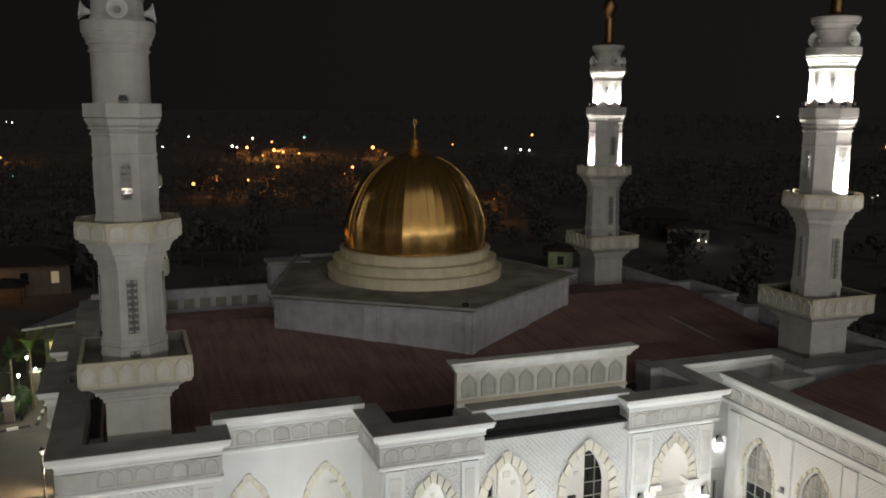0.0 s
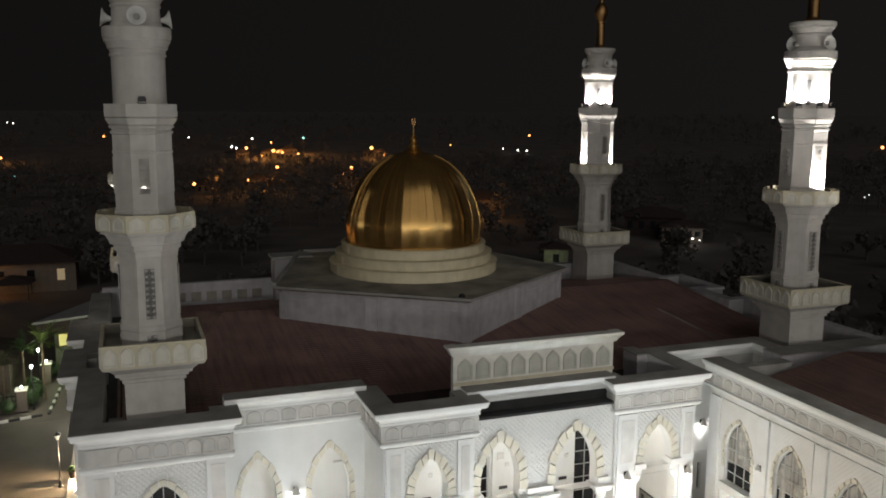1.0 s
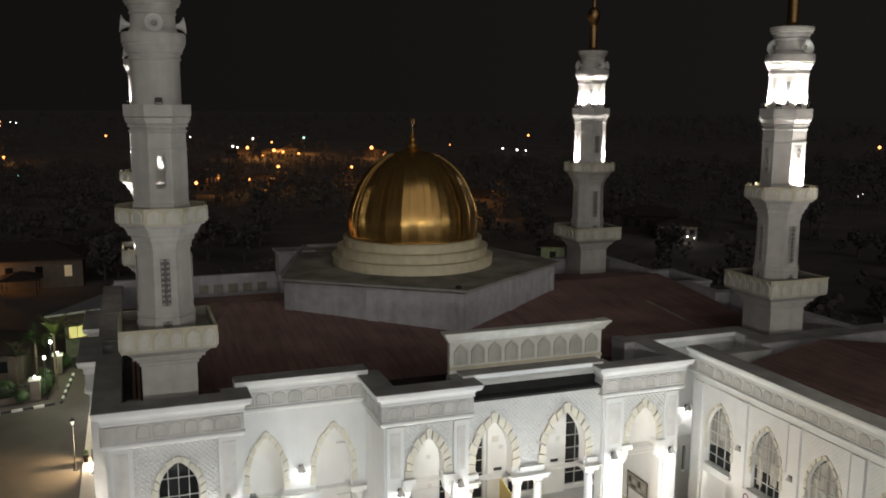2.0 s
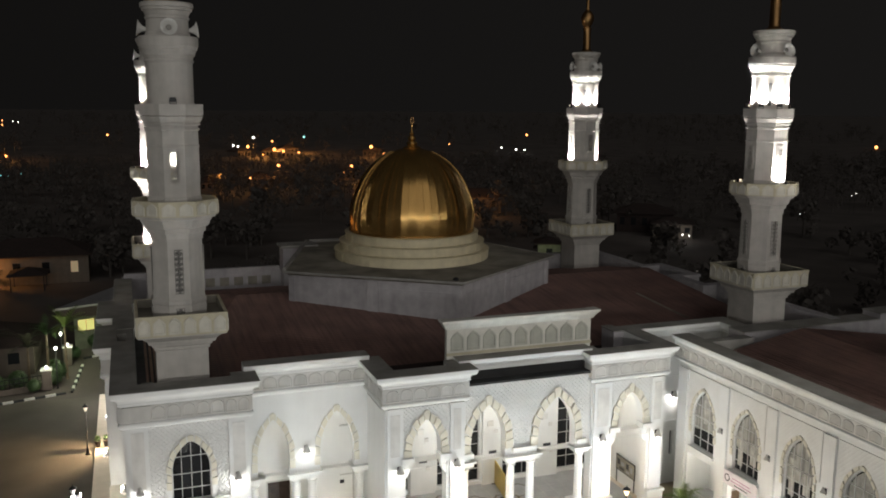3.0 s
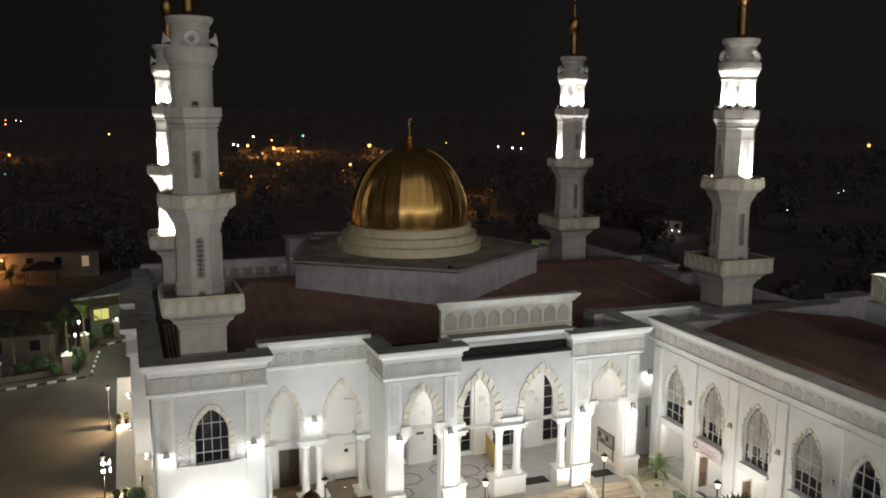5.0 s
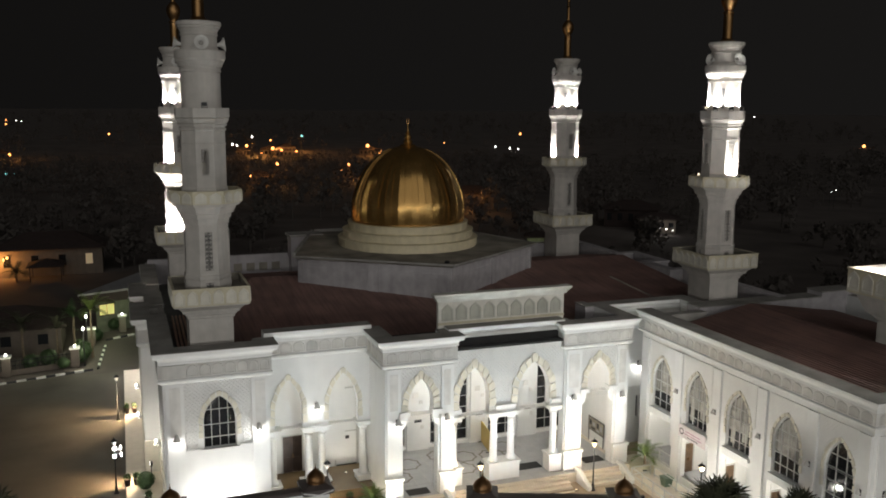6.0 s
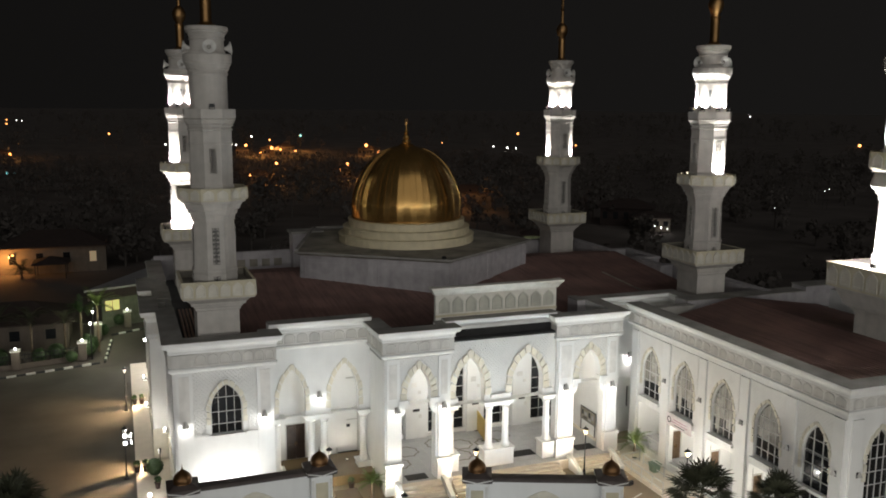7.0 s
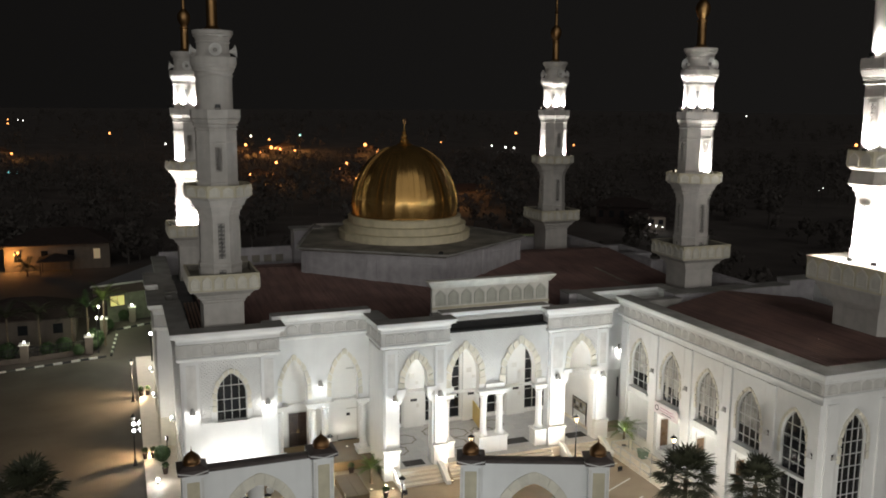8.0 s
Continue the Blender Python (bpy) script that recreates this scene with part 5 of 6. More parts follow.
for y, z in ((35.73, 6.9), (31.48, 6.8), (27.12, 6.7), (22.9, 6.6), (19.15, 6.5)):
    wall_lamp(pose(32.75, y, z, 0, 0, -90) @ Matrix.Scale(0.7, 4), "small grey wall lamp on a pilaster, unlit", dark_glass)
wall_lamp(pose(33.75, 18.55, 6.5) @ Matrix.Scale(0.7, 4), "small grey wall lamp on a pilaster, unlit", dark_glass)

# floodlights set low in the forecourt, aimed up at the front
FLOODS = (((1.2, 37.9, 0.1), (1.2, 40.4, 3.0), 1350, 112), ((8.0, 35.5, 0.1), (7.8, 42.0, 10.0), 1350, 115), ((18.5, 32.0, 0.1), (18.5, 39.5, 10.0), 2000, 115), ((24.5, 32.0, 0.1), (24.5, 39.5, 10.0), 1600, 115),
          ((29.0, 34.0, 0.1), (28.0, 39.0, 10.0), 1000, 110), ((31.6, 37.6, 0.1), (33.3, 43.4, 7.0), 420, 100), ((23.5, 30.0, 0.1), (33.0, 31.5, 9.0), 2300, 115), ((26.0, 14.0, 0.1), (33.5, 21.0, 9.0), 1600, 110), ((12.4, 35.6, 0.1), (12.6, 38.6, 2.5), 260, 100), ((-7.0, 33.0, 0.05), (0.0, 41.0, 12.0), 500, 90))
for p, target, watts, cone in FLOODS:
    floodlight(look((p[0], p[1], p[2] - 0.1), (target[0], target[1], p[2] - 0.1)) @ pose(0, 0, 0, -90, 0, 0), "ground floodlight aimed at the facade")
    lamp("SPOT", "flood", (p[0], p[1], p[2] + 0.4), watts, (1.0, 0.95, 0.85) if target[0] > 32 else COOL if target[0] > 6 else WHITE, 0.15, target=target, cone=cone, blend=0.8)

# small warm uplights set in the paving
for x, y, z, watts in ((7.85, 40.75, 0.0, 120), (5.2, 40.75, 0.0, 90), (5.0, 43.7, 0.72, 45), (10.3, 43.8, 0.72, 55), (10.4, 37.2, 0.0, 50), (17.2, 37.5, 0.0, 70), (11.9, 36.8, 0.0, 420), (16.4, 36.6, 0.0, 300), (25.5, 37.0, 0.0, 260), (30.2, 37.0, 0.0, 300), (20.7, 37.3, 0.0, 90), (-2.6, 39.4, 0.0, 60)):
    u = thing("ground_light", pose(x, y, z), "small round uplight set in the paving", "ground light", "paving uplights")
    part("ring", lathe(bmesh.new(), [(0.14, -0.02), (0.14, 0.03), (0.1, 0.035)], 16, cap=False), iron, u)
    part("lens", lathe(bmesh.new(), [(0.1, 0.0), (0.1, 0.02), (0.02, 0.03)], 16), glow_lens, u)
    lamp("SPOT", "uplight", (x, y, z + 0.12), watts * 1.6, (1.0, 0.92, 0.78), 0.1, target=(x, y + 1.3, z + (5.0 if watts > 200 else 3.6)), cone=115, blend=0.7)

# low bollards added as warm fill beside the pavilion, none seen there
for x, y, watts in ((7.9, 40.3, 170), (11.2, 36.4, 110)):
    b = thing("bollard_light", pose(x, y, -0.02), "short dark bollard added as a fill lamp beside the pavilion", "bollard light", "bollard lights")
    part("post", lathe(bmesh.new(), [(0.09, 0.0), (0.08, 0.05), (0.06, 0.08), (0.06, 0.5)], 12), iron, b)
    part("lens", lathe(bmesh.new(), [(0.07, 0.5), (0.075, 0.52), (0.075, 0.62), (0.07, 0.64)], 12), glow_lens, b)
    part("cap", lathe(bmesh.new(), [(0.1, 0.64), (0.1, 0.67), (0.03, 0.72)], 12), iron, b)
    lamp("POINT", "bollard", (x, y - 0.2, 0.75), watts, (1.0, 0.85, 0.6), 0.1)

# ceiling lights of the porches
for x, y, z, watts in ((14.2, 42.5, 9.05, 190), (18.5, 42.8, 9.05, 300), (23.0, 42.8, 9.05, 300), (28.0, 42.8, 9.05, 190), (6.2, 43.9, 9.25, 75), (9.8, 43.9, 9.25, 90), (34.4, 37.8, 4.3, 100), (34.4, 33.6, 4.3, 170), (34.4, 29.3, 4.3, 170), (34.4, 24.9, 4.3, 110)):
    d = thing("ceiling_light", pose(x, y, z), "round white ceiling light in the porch", "ceiling light", "porch lights")
    part("rose", lathe(bmesh.new(), [(0.22, 0.31), (0.25, 0.2), (0.25, 0.16)], 20), frame_white, d)
    part("diffuser", lathe(bmesh.new(), [(0.05, 0.0), (0.16, 0.03), (0.22, 0.1), (0.23, 0.16)], 20), glow_small, d)
    lamp("POINT", "porch_light", (x, y, z - 0.15), watts, (1.0, 0.93, 0.82), 0.2)

tagged(part("porch_ceiling_small", one(4.4, 11.7, 42.8, 45.2, 9.55, 9.7), white_paint), "white plaster ceiling of the small porch", "ceiling", kind="structure")


# ---- gate walls in the forecourt ----
def gate(m, label):
    g = thing("gate_wall", m, label, "gate", "forecourt gates")
    half = 3.65
    part("wall_panel", panel(-half + 0.6, half - 0.6, 0, 7.0, [(0, 1.75, 0.0, 3.5, 5.8)], 0.5), white_paint, g)
    part("coping", sweep(bmesh.new(), [(-half + 0.55, 0.25), (half - 0.55, 0.25)], [(-0.38, 7.0), (-0.38, 7.12), (-0.3, 7.2), (0.3, 7.2), (0.38, 7.12), (0.38, 7.0)]), dark_stone, g, "dark stone coping")
    inner, outer = arch_line(0, 1.75, 3.5, 5.8, 12), arch_line(0, 2.28, 3.5, 6.5, 12)
    k = 11
    for i in range(k):
        n = len(inner) - 1
        a, b = i * n / k, (i + 1) * n / k - 0.06

        def at(line, s):
            j = min(int(s), n - 1)
            f = s - j
            return (line[j][0] + f * (line[j + 1][0] - line[j][0]), line[j][1] + f * (line[j + 1][1] - line[j][1]))

        ring = [at(inner, a + (b - a) * j / 3) for j in range(4)] + [at(outer, b + (a - b) * j / 3) for j in range(4)]
        part("voussoir", prism(bmesh.new(), ring, None, -0.08, 0.02), cream_stone, g)
    for s in (-1, 1):
        part("jamb", one(s * 2.015 - 0.265, s * 2.015 + 0.265, -0.08, 0.02, 0, 3.48), cream_stone, g)
        p = part("pillar", one(s * half - 0.6, s * half + 0.6, -0.35, 0.85, 0, 7.0), white_paint, g)
        part("pillar_panel", one(s * half - 0.34, s * half + 0.34, -0.39, -0.35, 1.0, 6.6), cream_paint, p)
        for f in (-1, 1):
            part("pillar_strip", one(s * half + f * 0.5 - 0.07, s * half + f * 0.5 + 0.07, -0.38, -0.35, 0.5, 6.8), frieze_stone, p)
        cap = part("pillar_cap", lathe(bmesh.new(), [(0.62, 6.98), (0.82, 7.1), (0.82, 7.34), (0.74, 7.38), (0.5, 7.5)], 4, (s * half, 0.25), flats=True), dark_stone, g, "dark stone pillar cap")
        for q in range(4):
            zig = [(-0.8, 7.30), (0.0, 7.12), (0.8, 7.30), (0.8, 7.24), (0.0, 7.05), (-0.8, 7.24)]
            ob = part("chevron", prism(bmesh.new(), zig, None, -0.835, -0.8), frieze_stone, cap)
            ob.matrix_basis = Matrix.Translation((s * half, 0.25, 0)) @ Matrix.Rotation(math.pi / 2 * q, 4, "Z")
        d = part("small_dome", lathe(bmesh.new(), [(0.46, 7.45), (0.49, 7.5), (0.47, 7.55), (0.50, 7.64), (0.48, 7.76), (0.41, 7.9), (0.29, 8.02), (0.16, 8.12), (0.07, 8.19), (0.03, 8.24), (0.045, 8.28), (0.018, 8.33), (0.012, 8.48)], 24, (s * half, 0.25)), bronze, g, "small bronze dome", smooth=True)
    return g


gate(pose(1.2, 28.0, 0), "white gate wall with a pointed arch and two bronze domes")
gate(pose(16.05, 22.85, 0, 0, 0, -21.7), "white gate wall turned towards the drive, with bronze domes")


# ---- lamp posts ----
def lamp_post(m, h, label, lit=True, heads=1):
    p = thing("lamp_post", m, label, "lamp post", "forecourt lamp posts")
    part("foot", lathe(bmesh.new(), [(0.2, 0), (0.2, 0.06), (0.12, 0.12), (0.09, 0.5), (0.06, 0.56)], 12), iron, p)
    part("pole", lathe(bmesh.new(), [(0.055, 0.5), (0.045, h - 0.5), (0.07, h - 0.48), (0.07, h - 0.42), (0.04, h - 0.4)], 10), iron, p)
    lan = part("lantern", lathe(bmesh.new(), [(0.05, h - 0.42), (0.1, h - 0.36), (0.2, h - 0.06), (0.21, h - 0.03)], 6, cap=False), glow_warm if lit else frieze_stone, p)
    part("lantern_roof", lathe(bmesh.new(), [(0.26, h - 0.05), (0.24, h), (0.1, h + 0.1), (0.03, h + 0.14), (0.02, h + 0.24)], 6), iron, lan)
    for i in range(heads - 1):
        z = h - 0.55 - 0.55 * i
        arm = part("side_floodlight", one(-0.12, 0.42, -0.14, 0.14, z - 0.14, z + 0.14), iron, p, "bright side floodlight")
        part("lens", one(0.42, 0.45, -0.12, 0.12, z - 0.12, z + 0.12), glow_white, arm)
        part("lens", one(-0.1, 0.1, -0.17, -0.14, z - 0.1, z + 0.1), glow_white, arm)
    return p


lamp_post(pose(-5.22, 62.7, -0.01), 3.9, "black iron lamp post on the drive edge, unlit", False)
lamp_post(pose(-5.35, 47.4, -0.01), 3.9, "black iron post with glaring floodlights by the pavement", False, 3)
lamp_post(pose(26.6, 36.6, -0.02), 3.7, "black iron lamp post with a lit lantern by the stair")
lamp_post(pose(17.7, 36.3, -0.02), 3.4, "black iron lamp post with a lit lantern by the stair")
lamp_post(pose(8.3, 41.0, -0.02), 2.9, "short black lamp post before the small porch", False)
lamp_post(pose(10.9, 31.6, -0.02), 3.2, "black iron lamp post in the forecourt, unlit", False)
lamp_post(pose(31.0, 30.3, 0.28), 3.5, "black iron lamp post with a lit lantern on the ramp")
lamp("POINT", "post_light", (31.0, 30.1, 3.55), 110, WHITE, 0.12)
lamp_post(pose(14.5, 28.5, -0.02), 4.6, "black iron lamp post behind the turned gate", False)
# this post and its lamp are unseen, added to brighten the gate fronts
lamp_post(pose(6.5, 13.0, -0.02), 5.2, "tall unseen lamp post added to light the gate fronts", True)
lamp("POINT", "post_light", (6.5, 13.2, 4.9), 900, COOL, 0.25)
lamp("POINT", "post_light", (-5.0, 47.2, 3.2), 160, WHITE, 0.15)
lamp("POINT", "post_light", (26.6, 36.6, 3.05), 400, WARM, 0.12)
lamp("POINT", "post_light", (17.7, 36.3, 2.75), 450, WARM, 0.12)

def floodlight_mast(m, h):
    """An added, unseen tapered steel mast with a row of floodlight heads on a cross arm."""
    p = thing("floodlight_mast", m, "unseen added grey steel mast with a row of fill floodlights", "floodlight mast", "forecourt masts")
    part("foot", lathe(bmesh.new(), [(0.5, 0.0), (0.5, 0.25), (0.3, 0.3)], 12), coping_grey, p)
    part("mast", lathe(bmesh.new(), [(0.26, 0.25), (0.2, h * 0.5), (0.13, h)], 12), iron, p, smooth=True)
    part("cross_arm", one(-2.2, 2.2, -0.08, 0.08, h - 0.2, h), iron, p)
    for i in range(5):
        hd = part("head", one(-2.1 + i * 0.95, -1.7 + i * 0.95, -0.2, 0.25, h + 0.02, h + 0.5), iron, p)
        part("lens", one(-2.07 + i * 0.95, -1.73 + i * 0.95, 0.25, 0.27, h + 0.06, h + 0.46), glow_small, hd)
    return p


# masts added for the fill lamps, never in view
for mx, my, kw in FILL_MASTS:
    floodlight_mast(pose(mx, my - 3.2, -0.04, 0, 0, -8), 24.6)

# side wall lamps, which throw the long shadows over the drive
for y, z, watts in ((48.0, 3.0, 900), (54.0, 3.1, 160), (60.8, 3.3, 300), (63.0, 2.4, 900), (70.0, 3.3, 300)):
    x = -3.3 if any(a < y < b for a, b in ((50.0, 54.85), (58.15, 62.85))) else -2.2
    wall_lamp(pose(x, y, z, 0, 0, -90), "bright side wall lamp over the pavement")
    gl = thing("globe_lamp", pose(x - 0.3, y, z + 0.25), "glaring round wall lamp globe", "wall lamp", "side wall globes")
    part("globe", lathe(bmesh.new(), [(0.02, -0.13), (0.09, -0.09), (0.125, 0.0), (0.09, 0.09), (0.02, 0.13)], 14), glow_white, gl, smooth=True)
    lamp("POINT", "side_light", (x - (1.5 if y > 60 else 0.75), y, z + 0.2), 150 if y > 60 else 51, (1.0, 0.9, 0.72), 0.12)
    if watts > 500:
        lamp("SPOT", "drive_light", (-3.15, y + 0.6, 1.45), 5200, (1.0, 0.68, 0.36), 0.08, target=(x - 12, y - 1.4, 0.75), cone=118, blend=0.7)
        ff = floodlight(pose(-2.95, y + 0.6, 1.15, 0, 0, 90), "dark floodlight on a short pole, aimed over the drive")
        part("pole", lathe(bmesh.new(), [(0.1, -1.02), (0.04, -0.95), (0.035, 0.0)], 10), iron, ff)
gl = thing("globe_lamp", pose(-3.9, 42.9, 0.5), "glaring ground lamp at the pavement corner", "ground lamp", "side wall globes")
part("globe", lathe(bmesh.new(), [(0.02, -0.13), (0.09, -0.09), (0.125, 0.0), (0.09, 0.09), (0.02, 0.13)], 14), glow_white, gl, smooth=True)
part("stem", lathe(bmesh.new(), [(0.08, -0.36), (0.05, -0.3), (0.05, -0.14)], 10), iron, gl)
lamp("POINT", "ground_light", (-3.9, 42.6, 0.9), 60, WHITE, 0.12)


rear_lamp = thing("globe_lamp", pose(-3.1, 74.9, -0.01), "glaring globe lamp on a short pole behind the hall", "lamp post", "side wall globes")
part("pole", lathe(bmesh.new(), [(0.16, 0.0), (0.12, 0.1), (0.06, 0.16), (0.05, 3.05)], 10), iron, rear_lamp)
part("globe", lathe(bmesh.new(), [(0.05, 3.04), (0.13, 3.09), (0.17, 3.2), (0.13, 3.31), (0.03, 3.36)], 14), glow_white, rear_lamp, smooth=True)
lamp("POINT", "rear_light", (-3.5, 74.9, 3.3), 520, WHITE, 0.15)


# ---- plants ----
def frond(bm, base, yaw, pitch, length, width, droop, fans=11):
    """A feathered palm leaf: a curving rib with thin leaflets."""
    p = Vector(base)
    d = Vector((math.cos(yaw) * math.cos(pitch), math.sin(yaw) * math.cos(pitch), math.sin(pitch)))
    side = Vector((-math.sin(yaw), math.cos(yaw), 0))
    step = length / fans
    for i in range(fans):
        q = p + d * step
        up = side.cross(d).normalized()
        w = width * math.sin(math.pi * (0.12 + 0.85 * i / fans)) 
        for s in (-1, 1):
            tip = p + side * s * w + d * step * 1.6 - up * 0.25 * w
            bm.faces.new([bm.verts.new(v) for v in (p, p + d * step * 0.75, tip)])
        bm.faces.new([bm.verts.new(v) for v in (p - side * 0.02, p + side * 0.02, q + side * 0.015, q - side * 0.015)])
        d = (d - Vector((0, 0, droop / fans))).normalized()
        p = q


def fan_leaf(bm, base, yaw, pitch, stalk, radius, rng):
    """A fan palm leaf: a stalk and a disc of narrow pointed blades."""
    d = Vector((math.cos(yaw) * math.cos(pitch), math.sin(yaw) * math.cos(pitch), math.sin(pitch)))
    side = Vector((-math.sin(yaw), math.cos(yaw), 0))
    up = side.cross(d)
    b = Vector(base)
    c = b + d * stalk
    bm.faces.new([bm.verts.new(v) for v in (b - side * 0.02, b + side * 0.02, c + side * 0.015, c - side * 0.015)])
    for i in range(15):
        a = radians(-125 + 250 * i / 14)
        e = d * math.cos(a) + side * math.sin(a)
        l = radius * rng.uniform(0.85, 1.1) * (1 - 0.25 * abs(a) / 2)
        f = e.cross(up).normalized()
        mid = c + e * l * 0.55 + f * 0.06 * radius + up * 0.05
        mid2 = c + e * l * 0.55 - f * 0.06 * radius + up * 0.05
        tip = c + e * l - Vector((0, 0, 0.18 * l))
        bm.faces.new([bm.verts.new(v) for v in (c, mid, tip, mid2)])


def fan_palm(m, trunk, radius, leaves, seed, label, material=leaf_dark):
    rng = random.Random(seed)
    t = thing("palm_tree", m, label, "palm tree", "fan palms")
    prof = []
    k = 14
    for i in range(k + 1):
        z = trunk * i / k
        prof += [(0.2 - 0.05 * i / k, z), (0.17 - 0.04 * i / k, z + trunk / k * 0.7)]
    part("trunk", lathe(bmesh.new(), [(r, z - 0.05) for r, z in prof], 12), bark, t)
    bm = bmesh.new()
    for i in range(leaves):
        yaw = i * 2.399963 + rng.uniform(-0.2, 0.2)
        pitch = radians(85 - 120 * i / leaves + rng.uniform(-9, 9))
        fan_leaf(bm, (0, 0, trunk + 0.05 + 0.3 * (1 - i / leaves)), yaw, pitch, radius * rng.uniform(0.42, 0.6), radius * rng.uniform(0.42, 0.55), rng)
    part("crown", bm, material, t)
    return t


def feather_palm(m, trunk, length, leaves, seed, label, material=leaf, r=0.12):
    rng = random.Random(seed)
    t = thing("palm_tree", m, label, "palm tree", "feather palms")
    part("trunk", lathe(bmesh.new(), [(r * 1.5, -0.05), (r * 1.1, 0.25), (r, trunk * 0.5), (r * 0.9, trunk)], 10), bark, t, smooth=True)
    bm = bmesh.new()
    for i in range(leaves):
        frond(bm, (0, 0, trunk - 0.02), i * 2.399963 + rng.uniform(-0.2, 0.2), radians(rng.uniform(15, 75)), length * rng.uniform(0.8, 1.1), length * 0.22, rng.uniform(1.0, 1.7))
    part("crown", bm, material, t)
    return t


fan_palm(pose(28.2, 25.0, -0.02), 3.2, 2.5, 46, 3, "dark fan palm with a dense spiky crown")
fan_palm(pose(30.7, 21.4, -0.02), 3.9, 2.1, 42, 5, "dark fan palm beside the court wing")
fan_palm(pose(-11.6, 35.8, -0.01), 3.6, 2.6, 46, 8, "dark fan palm at the edge of the drive")
feather_palm(pose(-7.8, 83.4, 0.1), 5.2, 2.6, 16, 11, "slim palm with pale green fronds by the lit annex", leaf_yellow_lit)
feather_palm(pose(-9.6, 84.8, 0.1), 4.2, 2.4, 16, 12, "slim palm by the garden fence")
feather_palm(pose(-14.5, 83.0, 0.1), 4.2, 2.6, 16, 13, "dark palm behind the garden fence", leaf_dark)
feather_palm(pose(-17.8, 84.0, 0.1), 3.8, 2.6, 16, 14, "dark palm behind the garden fence", leaf_dark)
feather_palm(pose(-11.2, 83.5, 0.1), 3.4, 2.2, 14, 15, "dark palm behind the garden fence", leaf_dark)


def pot(m, r, h, plant, seed, label):
    rng = random.Random(seed)
    p = thing("potted_plant", m, label, "potted plant", "potted plants")
    part("pot", lathe(bmesh.new(), [(r * 0.7, 0), (r * 0.95, h * 0.85), (r * 1.08, h * 0.87), (r * 1.08, h), (r * 0.9, h), (r * 0.85, h * 0.9)], 16), terracotta, p, smooth=True)
    bm = bmesh.new()
    for i in range(int(140 * plant)):
        a, b = rng.uniform(0, 6.283), rng.uniform(-0.3, 1.4)
        q = rng.uniform(0.3, 1.0) * plant * 0.45
        c = Vector((q * math.cos(a) * math.cos(b), q * math.sin(a) * math.cos(b), h + 0.3 * plant + q * math.sin(b)))
        e = Vector((rng.uniform(-1, 1), rng.uniform(-1, 1), rng.uniform(-0.4, 1))).normalized() * 0.13
        f = e.cross(Vector((rng.uniform(-1, 1), 1, 0.3))).normalized() * 0.05
        bm.faces.new([bm.verts.new(v) for v in (c - e, c + f, c + e, c - f)])
    part("leaves", bm, leaf, p)
    return p


for i, (x, y) in enumerate(((-4.6, 48.0), (-4.0, 48.0), (-4.5, 63.6), (-3.9, 63.6), (-3.3, 44.6), (9.7, 40.2), (30.9, 39.4), (11.0, 35.6))):
    pot(pose(x, y, 0.15 if x < 0 else -0.02), 0.22, 0.5, 0.55, 20 + i, "small leafy plant in a dark clay pot")


def round_bush(m, r, seed, label):
    rng = random.Random(seed)
    t = thing("bush", m, label, "bush", "clipped bushes")
    part("stem", lathe(bmesh.new(), [(0.07, -0.03), (0.05, r * 0.7), (0.03, r * 1.2)], 8), bark, t)
    bm = bmesh.new()
    for i in range(900):
        d = Vector((rng.gauss(0, 1), rng.gauss(0, 1), rng.gauss(0, 1))).normalized()
        c = d * r * rng.uniform(0.72, 1.03) + Vector((0, 0, r * 1.1))
        e = d.orthogonal().normalized()
        e.rotate(Matrix.Rotation(rng.uniform(0, 6.28), 3, d))
        f = d.cross(e)
        s = rng.uniform(0.05, 0.09)
        bm.faces.new([bm.verts.new(c + v) for v in (e * s * 1.6, f * s, -e * s * 1.6 + d * 0.03, -f * s)])
    part("foliage", bm, leaf, t)
    return t


round_bush(pose(-3.4, 47.0, 0.15), 0.62, 31, "clipped round bush against the lit wall")
feather_palm(pose(10.7, 38.3, -0.02), 1.1, 1.2, 18, 33, "low yellow-green palm beside the pavilion", leaf_yellow_lit, 0.1)
feather_palm(pose(32.3, 38.7, -0.02), 1.0, 1.6, 18, 34, "low yellow-green palm by the corner wall", leaf_yellow_lit, 0.1)
for i, (x, y, r) in enumerate(((-10.5, 80.0, 0.6), (-8.9, 81.7, 0.8), (-8.6, 83.6, 0.9), (-9.1, 85.4, 0.8), (-12.0, 81.4, 0.9), (-13.6, 80.7, 0.8), (-17.4, 80.2, 1.0), (-19.5, 79.7, 1.0), (-7.5, 90.4, 0.7), (-5.7, 95.0, 0.7))):
    round_bush(pose(x, y, 0.03), r, 40 + i, "loose green shrub behind the garden fence")
chest = thing("storage_chest", pose(8.95, 37.2, -0.02), "low brown tiled chest with a seamed lid beside the gate", "chest")
part("body", one(-0.8, 0.8, -1.8, 1.8, 0.0, 0.55), brown_tile, chest)
part("lid", one(-0.84, -0.012, -1.84, 1.84, 0.55, 0.62), brown_tile, chest)
part("lid", one(0.012, 0.84, -1.84, 1.84, 0.55, 0.62), brown_tile, chest)

# ---- drive edge, garden fence ----
def kerb_run(name, a, b, label):
    a, b = Vector(a), Vector(b)
    k = thing(name, pose(a.x, a.y, 0, 0, 0, math.degrees(math.atan2((b - a).y, (b - a).x))), label, "kerb", kind="structure")
    n = int((b - a).length / 0.9)
